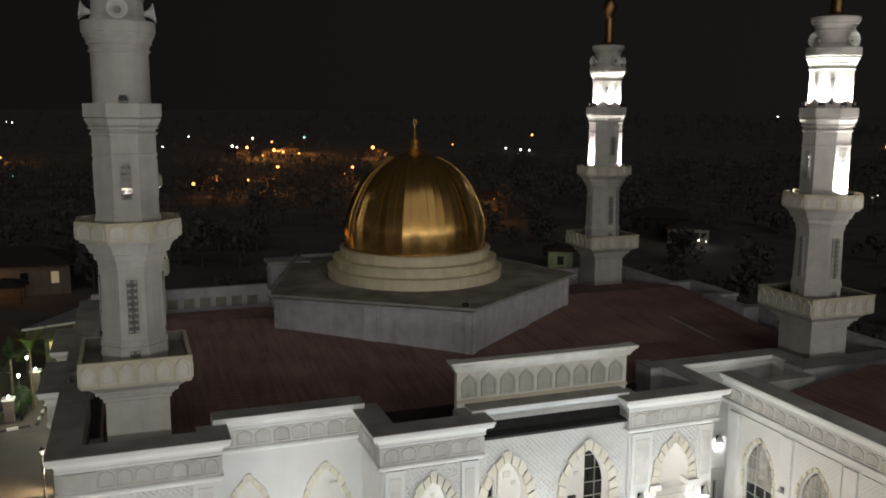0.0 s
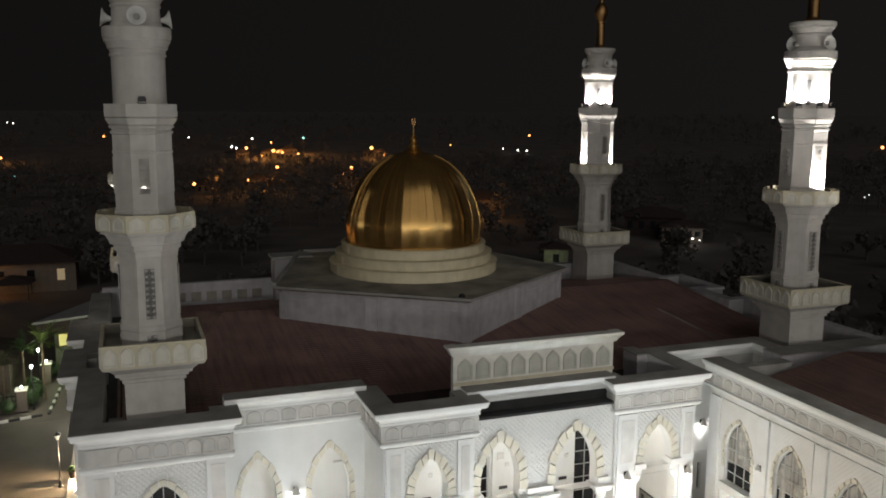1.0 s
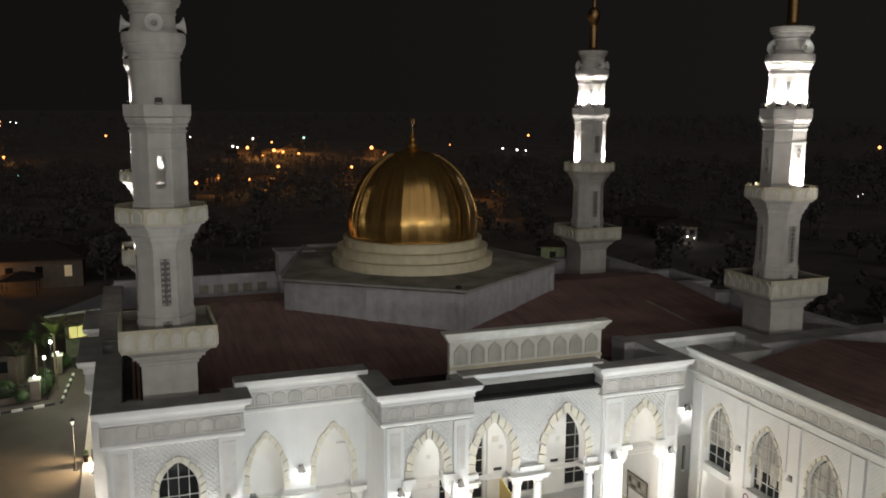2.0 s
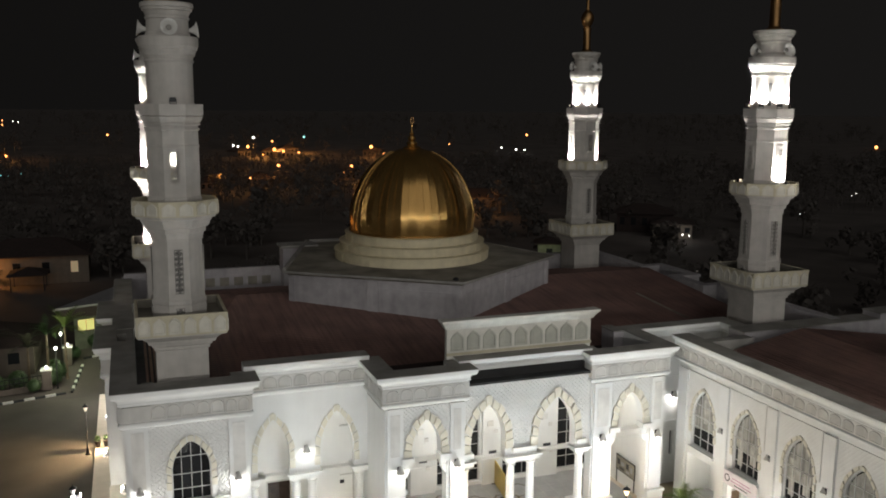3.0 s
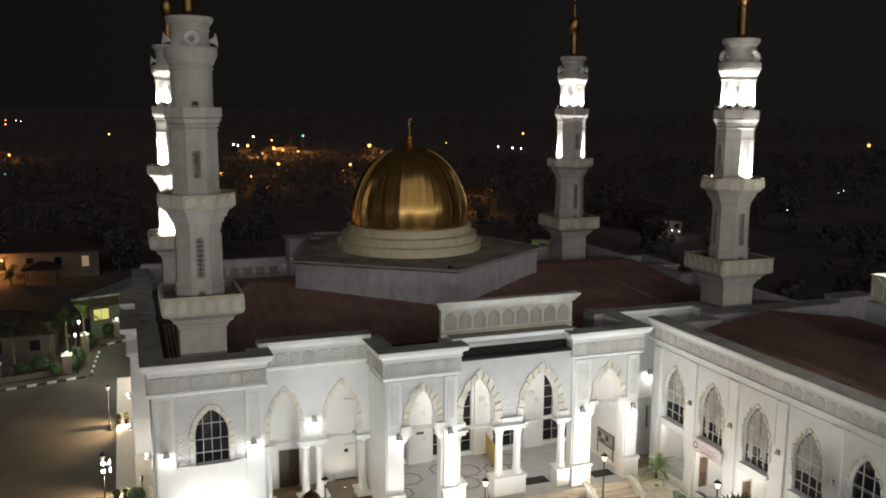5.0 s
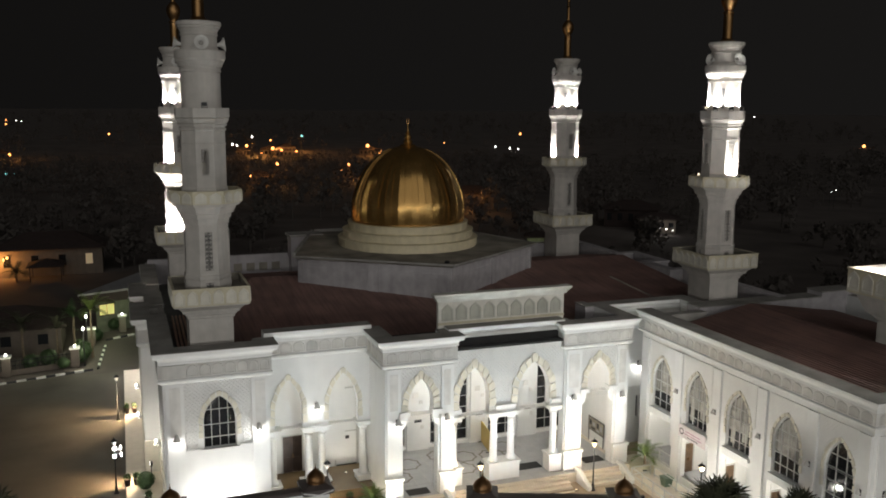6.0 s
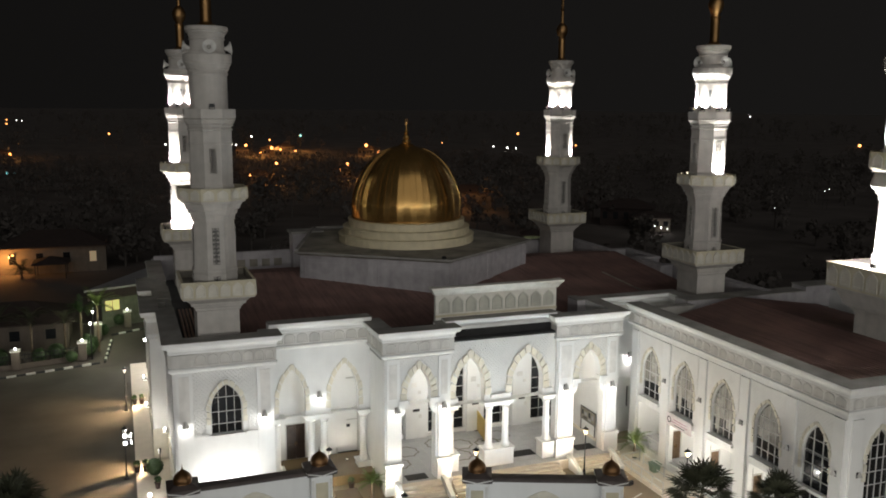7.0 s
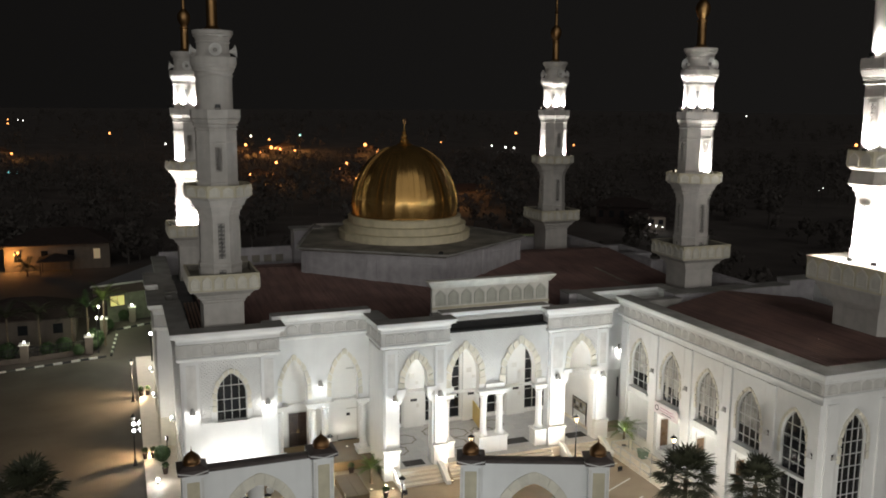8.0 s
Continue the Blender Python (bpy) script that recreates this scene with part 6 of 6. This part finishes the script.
    for i in range(n):
        part("kerb_stone", one(i * 0.9, i * 0.9 + 0.88, -0.11, 0.11, -0.05, 0.14), kerb_white if i % 2 else kerb_black, k)
    return k


kerb_run("kerb_1", (-45, 68.6), (-7.2, 79.0), "kerb painted in black and white blocks")
kerb_run("kerb_2", (-7.2, 79.0), (-6.6, 88.0), "kerb painted in black and white blocks")
kerb_run("kerb_3", (-6.6, 90.5), (-1.6, 93.2), "kerb painted in black and white blocks")
verge = tagged(part("verge", prism(bmesh.new(), [(-45, 68.7), (-7.3, 79.1), (-6.7, 88.0), (-6.7, 130), (-45, 130)], Matrix.Rotation(radians(90), 4, "X"), -0.1, 0.03), grass_green), "dark grass behind the kerb", "lawn", kind="structure")


def fence_pillar(m, label):
    p = thing("fence_pillar", m, label, "fence pillar", "garden fence pillars")
    part("shaft", one(-0.4, 0.4, -0.4, 0.4, 0.0, 1.9), dim_house_wall, p)
    part("cap", one(-0.5, 0.5, -0.5, 0.5, 1.9, 2.05), kerb_white, p)
    part("globe", lathe(bmesh.new(), [(0.03, 2.05), (0.08, 2.09), (0.11, 2.17), (0.08, 2.25), (0.02, 2.29)], 14), glow_small, p, "glowing globe lamp", smooth=True)
    return p


FP = ((-15.7, 79.2), (-9.4, 80.6), (-21.8, 78.0), (-4.7, 94.0), (-8.0, 88.6))
for i, (x, y) in enumerate(FP):
    fence_pillar(pose(x, y, 0.05), "fence pillar with a lit globe")
    if i != 2:
        lamp("POINT", "fence_light", (x + 0.6, y - 1.6, 2.2), 60, (1.0, 0.95, 0.75) if i < 3 else (0.8, 1.0, 0.6), 0.2)


def garden_lamp(x, y, h):
    g = thing("garden_lamp", pose(x, y, 0.03), "slim dark garden lamp with a glaring globe", "garden lamp", "garden lamps")
    part("pole", lathe(bmesh.new(), [(0.14, 0), (0.12, 0.08), (0.06, 0.14), (0.05, h - 0.25), (0.1, h - 0.2)], 10), iron, g)
    part("globe", lathe(bmesh.new(), [(0.06, h - 0.2), (0.1, h - 0.09), (0.12, h), (0.09, h + 0.08), (0.03, h + 0.11)], 16), glow_small, g, smooth=True)
    lamp("POINT", "garden_light", (x + 0.4, y - 0.4, h + 0.05), 340, (0.96, 1.0, 0.68), 0.2)


garden_lamp(-8.5, 80.6, 4.0)
garden_lamp(-8.4, 86.2, 4.0)


def fence(a, b, label):
    a, b = Vector(a), Vector(b)
    f = thing("fence", pose(a.x, a.y, 0.05, 0, 0, math.degrees(math.atan2((b - a).y, (b - a).x))), label, "fence", "garden fences")
    l = (b - a).length
    part("base_wall", one(0.4, l - 0.4, -0.12, 0.12, 0, 0.55), dim_house_wall, f)
    for z in (0.95, 1.4):
        part("rail", one(0.4, l - 0.4, -0.04, 0.04, z, z + 0.07), iron, f)
    n = int(l / 0.45)
    for i in range(1, n):
        part("bar", one(0.4 + (l - 0.8) * i / n - 0.025, 0.4 + (l - 0.8) * i / n + 0.025, -0.025, 0.025, 0.5, 1.6), iron, f)
    return f


fence(FP[0], FP[1], "low wall with a dark metal railing")
fence(FP[2], FP[0], "low wall with a dark metal railing")


# ---- neighbouring houses ----
def plan_slab(plan, z0, z1):
    """A flat slab between two heights over a plan outline."""
    bm = bmesh.new()
    lo, hi = ([bm.verts.new((x, y, z)) for x, y in plan] for z in (z0, z1))
    bm.faces.new(lo[::-1])
    bm.faces.new(hi)
    for i in range(len(plan)):
        j = (i + 1) % len(plan)
        bm.faces.new((lo[i], lo[j], hi[j], hi[i]))
    return bm


def house(m, w, d, h, rise, label, wins=3, wall_mat=dim_house_wall, roof_mat=house_roof, lit=(), glow=glow_window):
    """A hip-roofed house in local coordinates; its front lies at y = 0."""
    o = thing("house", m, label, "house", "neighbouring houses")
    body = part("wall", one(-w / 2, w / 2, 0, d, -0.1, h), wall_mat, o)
    bm = bmesh.new()
    e = 0.6
    low = [(-w / 2 - e, -e, h), (w / 2 + e, -e, h), (w / 2 + e, d + e, h), (-w / 2 - e, d + e, h)]
    k = min(w, d) / 2
    top = [(-w / 2 + k, d / 2 - 0.01, h + rise), (w / 2 - k + 0.02, d / 2 - 0.01, h + rise), (w / 2 - k + 0.02, d / 2 + 0.01, h + rise), (-w / 2 + k, d / 2 + 0.01, h + rise)]
    lo = [bm.verts.new((x, y, z - 0.12)) for x, y, z in low]
    v = [bm.verts.new(p) for p in low]
    t = [bm.verts.new(p) for p in top]
    bm.faces.new(lo[::-1])
    bm.faces.new(t)
    for i in range(4):
        j = (i + 1) % 4
        bm.faces.new((lo[i], lo[j], v[j], v[i]))
        bm.faces.new((v[i], v[j], t[j], t[i]))
    part("roof", bm, roof_mat, o)
    for i in range(wins):
        x = -w / 2 + w * (i + 0.5) / wins
        fr = part("window", one(x - 0.6, x + 0.6, -0.06, 0.0, h * 0.35, h * 0.78), wall_mat, o)
        part("pane", one(x - 0.52, x + 0.52, -0.075, -0.06, h * 0.35 + 0.08, h * 0.78 - 0.08), glow if i in lit else dark_glass, fr)
    return o


# cream wall with its dim light put into a darker base colour
dim_house_cream = make("dim_house_cream", (0.15, 0.125, 0.10), 0.85, streak=0.2)
house(pose(-15.5, 135, 0), 16, 9, 4.3, 2.2, "low plastered house lit orange by a street lamp", 4, dim_house_cream, lit=(3,))
feather_palm(pose(-19.8, 130.5, 0), 1.2, 2.6, 26, 17, "dark bush palm before the orange lit house", leaf_dark)
lamp("POINT", "street_light", (-22.3, 133.4, 2.6), 900, SODIUM, 0.25)
porch_lamp = thing("porch_lamp", pose(-21.4, 134.8, 3.2), "small orange porch lamp on the house wall", "wall lamp")
part("bracket", one(-0.06, 0.06, -0.1, 0.2, -0.05, 0.05), iron, porch_lamp)
part("bulb", lathe(bmesh.new(), [(0.04, -0.2), (0.16, -0.1), (0.18, 0.0), (0.1, 0.14)], 12, (0, -0.25)), glow_sodium, porch_lamp, smooth=True)
canopy = thing("garden_canopy", pose(-15.6, 131.5, 0), "dark hipped garden canopy before the house", "canopy")
part("canopy_roof", lathe(bmesh.new(), [(2.7, 2.3), (2.7, 2.4), (0.15, 3.3)], 4, flats=True), house_roof, canopy)
for sx in (-2.2, 2.2):
    for sy in (-2.2, 2.2):
        part("post", one(sx - 0.06, sx + 0.06, sy - 0.06, sy + 0.06, 0, 2.35), iron, canopy)
house(pose(-16.5, 86.5, 0.05), 11, 8, 3.0, 1.8, "house behind the garden fence, walls coloured dark for dim light", 3)
green_wall = make("green_wall", (0.13, 0.14, 0.10), 0.8, vary=0.25, streak=0.2)
lamp("POINT", "gate_light", (-6.4, 92.4, 3.0), 15, (0.85, 1.0, 0.5), 0.2)
annex = thing("house", pose(0, 0, 0.05), "annex with a pale flat roof and a lit corner window", "house", "neighbouring houses")
part("wall", plan_slab([(-7.6, 94.4), (3.6, 98.8), (3.6, 111), (0.2, 108)], -0.1, 4.3), green_wall, annex)
part("fascia", plan_slab([(-9.1, 92.8), (3.9, 97.7), (3.9, 98.6), (-8.2, 94.0)], 3.75, 4.9), house_roof, annex, "dark red eaves board")
part("roof", plan_slab([(-9.4, 92.5), (4.1, 97.5), (4.1, 112), (-0.2, 108.8)], 4.9, 5.12), metal_roof, annex, "pale flat roof sheet")
wf = part("window", one(-0.95, 0.95, -0.08, 0.0, 1.95, 3.4), wood_door, annex)
wf.matrix_basis = pose(-6.4, 94.77, 0, 0, 0, 21.4)
part("pane", one(-0.87, -0.03, -0.1, -0.08, 2.05, 3.3), glow_yellow, wf)
part("pane", one(0.03, 0.87, -0.1, -0.08, 2.05, 3.3), glow_yellow, wf)


house(pose(24, 96, 0.05), 22, 12, 5.0, 2.5, "dark roofed annex behind the mosque", 4)
house(pose(106, 146, 0.05, 0, 0, -35), 8, 6, 3.0, 1.2, "house with bright porch lights beyond the trees", 4, dim_house_cream)
for dx, dz, rr in ((-1.6, 1.3, 0.16), (-0.3, 1.5, 0.2), (0.9, 1.2, 0.14), (2.0, 1.0, 0.1)):
    bulb = thing("porch_globe", pose(105.2 + dx, 143.2 - dx * 0.7, dz), "bright white porch globe", "porch lamp", "porch globes")
    part("globe", lathe(bmesh.new(), [(rr * 0.2, -rr), (rr * 0.8, -rr * 0.6), (rr, 0), (rr * 0.8, rr * 0.6), (rr * 0.2, rr)], 10), glow_small, bulb, smooth=True)
    part("stem", lathe(bmesh.new(), [(0.04, -dz), (0.04, -rr * 0.9)], 8), iron, bulb)
lamp("POINT", "porch_light_far", (104.4, 141.5, 2.6), 160, WHITE, 0.3)
house(pose(105, 155, 0.05, 0, 0, -35), 12, 8, 4.2, 1.8, "house among the trees, walls coloured near black for dim light", 5, house_roof)
house(pose(67, 126.2, 0.05, 0, 0, -25), 4, 4, 3.6, 1.0, "small hut lit pale green among the trees", 1, green_wall)
lamp("POINT", "porch_lamp", (65.4, 124.2, 2.8), 70, (0.95, 1.0, 0.6), 0.2)
house(pose(84, 200, 0.05, 0, 0, -20), 12, 8, 4.0, 2.0, "house glowing orange among trees", 3)
lamp("POINT", "street_light", (82, 194, 5), 900, SODIUM, 0.4)
for x, y, z, yaw, watts in ((62, 402, 3.2, -12, 4200), (75, 420, 3.5, 8, 2600), (50, 400, 3.2, 15, 3000), (40, 288, 0.0, -8, 1500), (74, 302, 0.0, -14, 1500), (108, 392, 3.2, -16, 3000), (22, 273, 0.0, -5, 900), (68, 394, 3.0, 4, 2200), (-52, 398, 3.2, 10, 1500)):
    house(pose(x, y, z, 0, 0, yaw * 2.5), 8, 7, 3.4, 1.6, "distant house under an orange street lamp", 4)
    a = radians(yaw)
    lamp("POINT", "street_light", (x + 4 + 5 * math.sin(a), y - 6, z + 5.5), watts * 1.25, SODIUM, 0.5)


# ---- lights of the town ----
def street_lamp(x, y, z, r, material, label):
    s = thing("street_lamp", pose(x, y, z), label, "street lamp", "town lights")
    g = max(0.0, 4.0 * (y - 300) / 94) if y > 300 else 0.0
    part("pole", lathe(bmesh.new(), [(0.05, g - z - 0.2), (0.04, -0.1)], 8), iron, s)
    part("arm", one(-0.05, 0.05, -0.5, 0.0, -0.1, 0.0), iron, s)
    part("glow", lathe(bmesh.new(), [(r * 0.2, -r), (r * 0.8, -r * 0.6), (r, 0), (r * 0.8, r * 0.6), (r * 0.2, r)], 12, (0, -0.5)), material, s, smooth=True)
    return s


ORANGE = [(50.9, 394, 8.8, 0.9), (62.5, 392, 7.6, 1.0), (66.4, 391, 6.8, 0.7), (78.4, 417, 4.6, 0.8), (61.6, 392, 11.3, 0.6), (105.6, 383, 8.8, 1.1), (79.1, 315, 4.6, 0.9), (52.7, 322, 5.0, 0.8), (173, 358, 14.8, 0.7), (427, 399, 5.0, 1.3), (-47.9, 394, 5.8, 1.0), (-48.3, 394, 20.4, 0.5), (-48.4, 394, 18.7, 0.6), (-8.2, 394, 14.4, 0.8), (57.6, 394, 5.2, 0.5), (114.6, 394, 4.8, 0.5), (81.4, 320, 2.6, 0.6), (19, 268, 4.0, 0.7), (36.3, 278, 4.0, 0.5), (71, 293, 4.0, 0.5), (237.8, 418, 6.0, 0.6), (118.6, 406, 5.0, 0.5), (140, 372, 10.2, 0.4)]
PALE = [(53.5, 394, 12.9, 0.55), (44.6, 395, 9.4, 0.6), (46.5, 394, 9.0, 0.5), (187, 418, 6.0, 0.5), (189.4, 405, 5.8, 0.6), (193, 402, 5.6, 0.5), (26.4, 396, 13.7, 0.4), (-44.4, 394, 20.2, 0.3), (-42.4, 394, 19.9, 0.35), (15.3, 394, 9.5, 0.4), (260, 301, 23.7, 0.3), (177.3, 168, 5.5, 0.12), (176.2, 168.4, 4.9, 0.1), (154.9, 162, 1.9, 0.12), (153.6, 162, 1.7, 0.09)]
TEAL = [(75.8, 390, 13.3, 0.8), (-42.0, 325, 2.8, 0.7), (-39.5, 325, 2.9, 0.5), (-35.5, 325, 3.2, 0.5)]
for rows, material, label in ((ORANGE, glow_sodium, "orange sodium street lamp far off"), (PALE, glow_small, "white lamp far off in the town"), (TEAL, glow_teal, "bluish lamp far off in the town")):
    for x, y, z, r in rows:
        street_lamp(x, y, z, r * (0.5 if x < 0 else 0.68), material, label)

# ---- dark trees round the place ----
def woods(name, count, box_x, box_y, seed, low, high, keep, label, leaves=90):
    """Scattered crowns of small leaf clumps on tapered trunks, one sheet of far planting."""
    rng = np.random.RandomState(seed)
    verts, faces = [], []
    for _ in range(count):
        x, y = rng.uniform(*box_x), rng.uniform(*box_y)
        if not keep(x, y):
            continue
        g = max(0.0, 4.0 * (y - 300) / 94) if y > 300 else 0.0
        h = rng.uniform(low, high)
        r = h * rng.uniform(0.32, 0.5)
        n0 = len(verts)
        for k in range(5):
            a = 2 * math.pi * k / 5
            verts += [(x + 0.22 * math.cos(a), y + 0.22 * math.sin(a), g - 0.1), (x + 0.12 * math.cos(a), y + 0.12 * math.sin(a), g + h * 0.5)]
        for k in range(5):
            j = (k + 1) % 5
            faces.append((n0 + 2 * k, n0 + 2 * j, n0 + 2 * j + 1, n0 + 2 * k + 1))
        lumps = [(rng.normal(0, r * 0.45), rng.normal(0, r * 0.45), h * rng.uniform(0.28, 0.92), r * rng.uniform(0.38, 0.62)) for _ in range(7)]
        for lx, ly, lz, lr in lumps:
            for _ in range(leaves // 7):
                d = rng.normal(0, 1, 3)
                d /= np.linalg.norm(d)
                c = np.array((x + lx, y + ly, g + lz)) + d * lr * rng.uniform(0.6, 1.05)
                e = rng.normal(0, 1, 3)
                e /= np.linalg.norm(e)
                f = np.cross(d, e)
                s = h * rng.uniform(0.04, 0.09)
                n0 = len(verts)
                verts += [tuple(c + e * s), tuple(c + f * s * 0.7), tuple(c - e * s), tuple(c - f * s * 0.7)]
                faces.append((n0, n0 + 1, n0 + 2, n0 + 3))
    me = bpy.data.meshes.new(name)
    me.from_pydata(verts, [], faces)
    me.materials.append(leaf_far)
    return tagged(new(name, me), label, "trees", kind="stuff")


woods("near_trees", 110, (-60, 140), (100, 170), 4, 4, 8, lambda x, y: not (-27 < x < 12 and y < 137) and not (54 < x < 78 and y < 129) and not (92 < x < 112 and y < 148) and not (8 < x < 34 and y < 112), "dark garden trees behind the mosque", 260)
woods("far_trees", 900, (-160, 460), (165, 330), 5, 4, 9, lambda x, y: True, "dark wooded ground between the town lights")
# these low trees are added to cover ground the street lamps brighten
woods("mid_trees", 520, (-90, 170), (330, 386), 9, 2.5, 4.6, lambda x, y: True, "low dark trees added to hide lamplit ground before the houses", 60)
woods("hill_trees", 900, (-200, 560), (330, 700), 6, 4, 8, lambda x, y: y > 425, "dark trees on the far slope")
woods("side_trees", 60, (60, 130), (20, 100), 7, 4, 8, lambda x, y: True, "dark trees beyond the court wing", 200)

# ---- court wing details ----
banner = thing("banner", pose(32.6, 33.6, 4.35, 0, 0, -90), "white printed banner hung under the arcade window", "banner")
part("cloth", one(-1.5, 1.5, -0.03, 0.0, -0.45, 0.45), banner_cloth, banner)
for z, w, c in ((0.12, 0.8, banner_red), (-0.08, 0.95, banner_red), (-0.26, 0.6, lattice_dark)):
    part("text_bar", one(-w + 0.1, w + 0.1, -0.038, -0.03, z - 0.03, z + 0.03), c, banner)
part("emblem", lathe(bmesh.new(), [(0.17, 0), (0.17, 0.012), (0.24, 0.012), (0.24, 0)], 20, cap=False), lattice_dark, banner).matrix_basis = Matrix.Translation((-1.15, -0.03, 0)) @ Matrix.Rotation(radians(90), 4, "X")
board = thing("notice_board", pose(30.2, 42.4, 0.735, 0, 0, -90), "framed grey notice board on two legs against the porch wall", "notice board")
part("frame", one(-1.2, 1.2, -0.04, 0.0, 0.95, 2.05), iron, board)
part("sheet", one(-1.13, 1.13, -0.055, -0.04, 1.02, 1.98), slab_grey, board)
for i, (x, z, w, h) in enumerate(((-0.8, 1.6, 0.16, 0.2), (-0.3, 1.55, 0.2, 0.14), (0.3, 1.6, 0.16, 0.2), (0.8, 1.5, 0.14, 0.2), (-0.4, 1.2, 0.3, 0.07), (0.35, 1.2, 0.22, 0.08))):
    part("text_bar", one(x - w, x + w, -0.062, -0.055, z - h, z + h), porch_tile if i % 2 else lattice_dark, board)
for s in (-1.1, 1.1):
    part("leg", one(s - 0.03, s + 0.03, -0.04, 0.0, 0.0, 0.95), iron, board)


board2 = thing("partition", pose(21.7, 44.75, 0.737, 0, 0, 82), "ochre wooden partition standing in the arcade", "partition")
part("panel", one(-1.3, 1.3, -0.025, 0.025, 0.06, 1.66), ochre_paint, board2)
for s in (-1, 1):
    part("foot", one(s * 1.1 - 0.05, s * 1.1 + 0.05, -0.25, 0.25, 0.0, 0.06), wood_door, board2)
part("top_rail", one(-1.33, 1.33, -0.04, 0.04, 1.66, 1.71), ochre_paint, board2)
bin_ob = thing("bin", pose(31.6, 34.9, 0.3), "small green plastic bin on the ramp", "bin")
part("body", lathe(bmesh.new(), [(0.26, 0.0), (0.34, 0.62)], 4, flats=True), bin_green, bin_ob)
part("rim", lathe(bmesh.new(), [(0.38, 0.62), (0.38, 0.68), (0.3, 0.7)], 4, flats=True), bin_green, bin_ob)


def railing(a, b, h, label):
    a, b = Vector(a), Vector(b)
    f = thing("railing", pose(a.x, a.y, -0.02, 0, 0, math.degrees(math.atan2((b - a).y, (b - a).x))), label, "railing", "ramp railings")
    l = (b - a).length
    for z in (h * 0.5, h):
        part("rail", one(-0.03, l + 0.03, -0.03, 0.03, z - 0.03, z + 0.03), frame_white, f)
    n = max(1, round(l / 1.3))
    for i in range(n + 1):
        part("post", one(l * i / n - 0.03, l * i / n + 0.03, -0.028, 0.028, 0.0, h), frame_white, f)
    return f


railing((30.0, 36.9), (30.0, 31.5), 1.1, "white metal railing along the ramp")
railing((31.6, 36.4), (31.6, 27.0), 1.1, "white metal railing along the ramp")
railing((32.95, 39.2), (32.95, 36.4), 1.75, "white railing across the open arcade bay")
railing((30.0, 36.9), (31.6, 36.9), 1.1, "white metal railing across the ramp")
tagged(part("ramp", one(30.0, 32.75, 20, 40.6, -0.02, 0.3), step_stone), "pale ramp along the court wing", "ramp", kind="structure")
for x0, y0, x1, y1 in ((26.0, 33.5, 29.6, 35.4), (25.0, 30.6, 29.0, 32.6), (24.0, 27.6, 28.2, 29.7)):
    d = Vector((x1 - x0, y1 - y0))
    ln = part("parking_line", one(0, d.length, -0.06, 0.06, -0.016, -0.012), kerb_white)
    ln.matrix_world = pose(x0, y0, 0, 0, 0, math.degrees(math.atan2(d.y, d.x)))
    tagged(ln, "white painted parking line", "line", kind="structure")
for x, y, w, d in ((14.2, 39.0, 0.75, 0.45), (23.3, 40.4, 0.9, 0.5), (28.4, 39.9, 0.8, 0.5)):
    mt = thing("door_mat", pose(x, y, 0.742), "black rubber door mat on the porch floor", "mat", "porch mats")
    part("sheet", one(-w, w, -d, d, 0.008, 0.022), mat_black, mt)
    part("rim", one(-w - 0.05, w + 0.05, -d - 0.05, d + 0.05, 0.006, 0.012), iron, mt)
urn = thing("garden_lantern", pose(1.4, 31.0, -0.02), "white domed garden lantern on a pillar behind the gate", "lantern")
part("pillar", lathe(bmesh.new(), [(0.5, 0), (0.5, 0.2), (0.35, 0.3), (0.3, 3.4), (0.45, 3.5), (0.45, 3.6)], 16), white_paint, urn, smooth=True)
part("lantern_dome", lathe(bmesh.new(), [(0.48, 3.6), (0.5, 4.3), (0.46, 4.55), (0.3, 4.75), (0.08, 4.85)], 20), white_paint, urn, smooth=True)
for s in (-1, 1):
    part("side_globe", lathe(bmesh.new(), [(0.05, 3.75), (0.2, 3.85), (0.24, 4.0), (0.18, 4.18), (0.03, 4.24)], 14, (s * 0.85, 0)), white_paint, urn, smooth=True)
    part("side_arm", one(min(0.3 * s, 0.9 * s), max(0.3 * s, 0.9 * s), -0.05, 0.05, 3.62, 3.76), iron, urn)
lamp("POINT", "lantern_light", (1.4, 31.6, 5.4), 40, WHITE, 0.2)

# ---- floor tiles of the porch ----
tile = finish(one(-0.44, 0.44, -0.44, 0.44, -0.01, 0.0), "tile", porch_tile)
for i in range(20):
    for j in range(9):
        place(tile, "tile", floor, Matrix.Translation((12.3 + 0.9 * i, 38.65 + 0.9 * j, 0.746)))


def star_mesh():
    """An eight-pointed ring of dark inlay."""
    bm = bmesh.new()
    n = 16
    o = [(1.0 if i % 2 else 0.86, 2 * math.pi * i / n) for i in range(n)]
    for i in range(n):
        j = (i + 1) % n
        ring = []
        for k in (1.08, 0.94):
            ring.append([(o[q][0] * k * math.cos(o[q][1]), o[q][0] * k * math.sin(o[q][1])) for q in (i, j)])
        p = [ring[0][0], ring[0][1], ring[1][1], ring[1][0]]
        a = [bm.verts.new((x, y, 0.0)) for x, y in p]
        b = [bm.verts.new((x, y, 0.008)) for x, y in p]
        bm.faces.new(b)
        for u in range(4):
            bm.faces.new((a[u], a[(u + 1) % 4], b[(u + 1) % 4], b[u]))
    return finish(bm, "inlay_star", inlay)


star = star_mesh()
for x, y in ((13.6, 41.6), (14.9, 43.6), (13.2, 44.2), (18.6, 41.6), (19.4, 43.6), (17.8, 44.4), (21.6, 43.2), (23.0, 44.4)):
    place(star, "inlay_star", floor, Matrix.Translation((x, y, 0.748)))
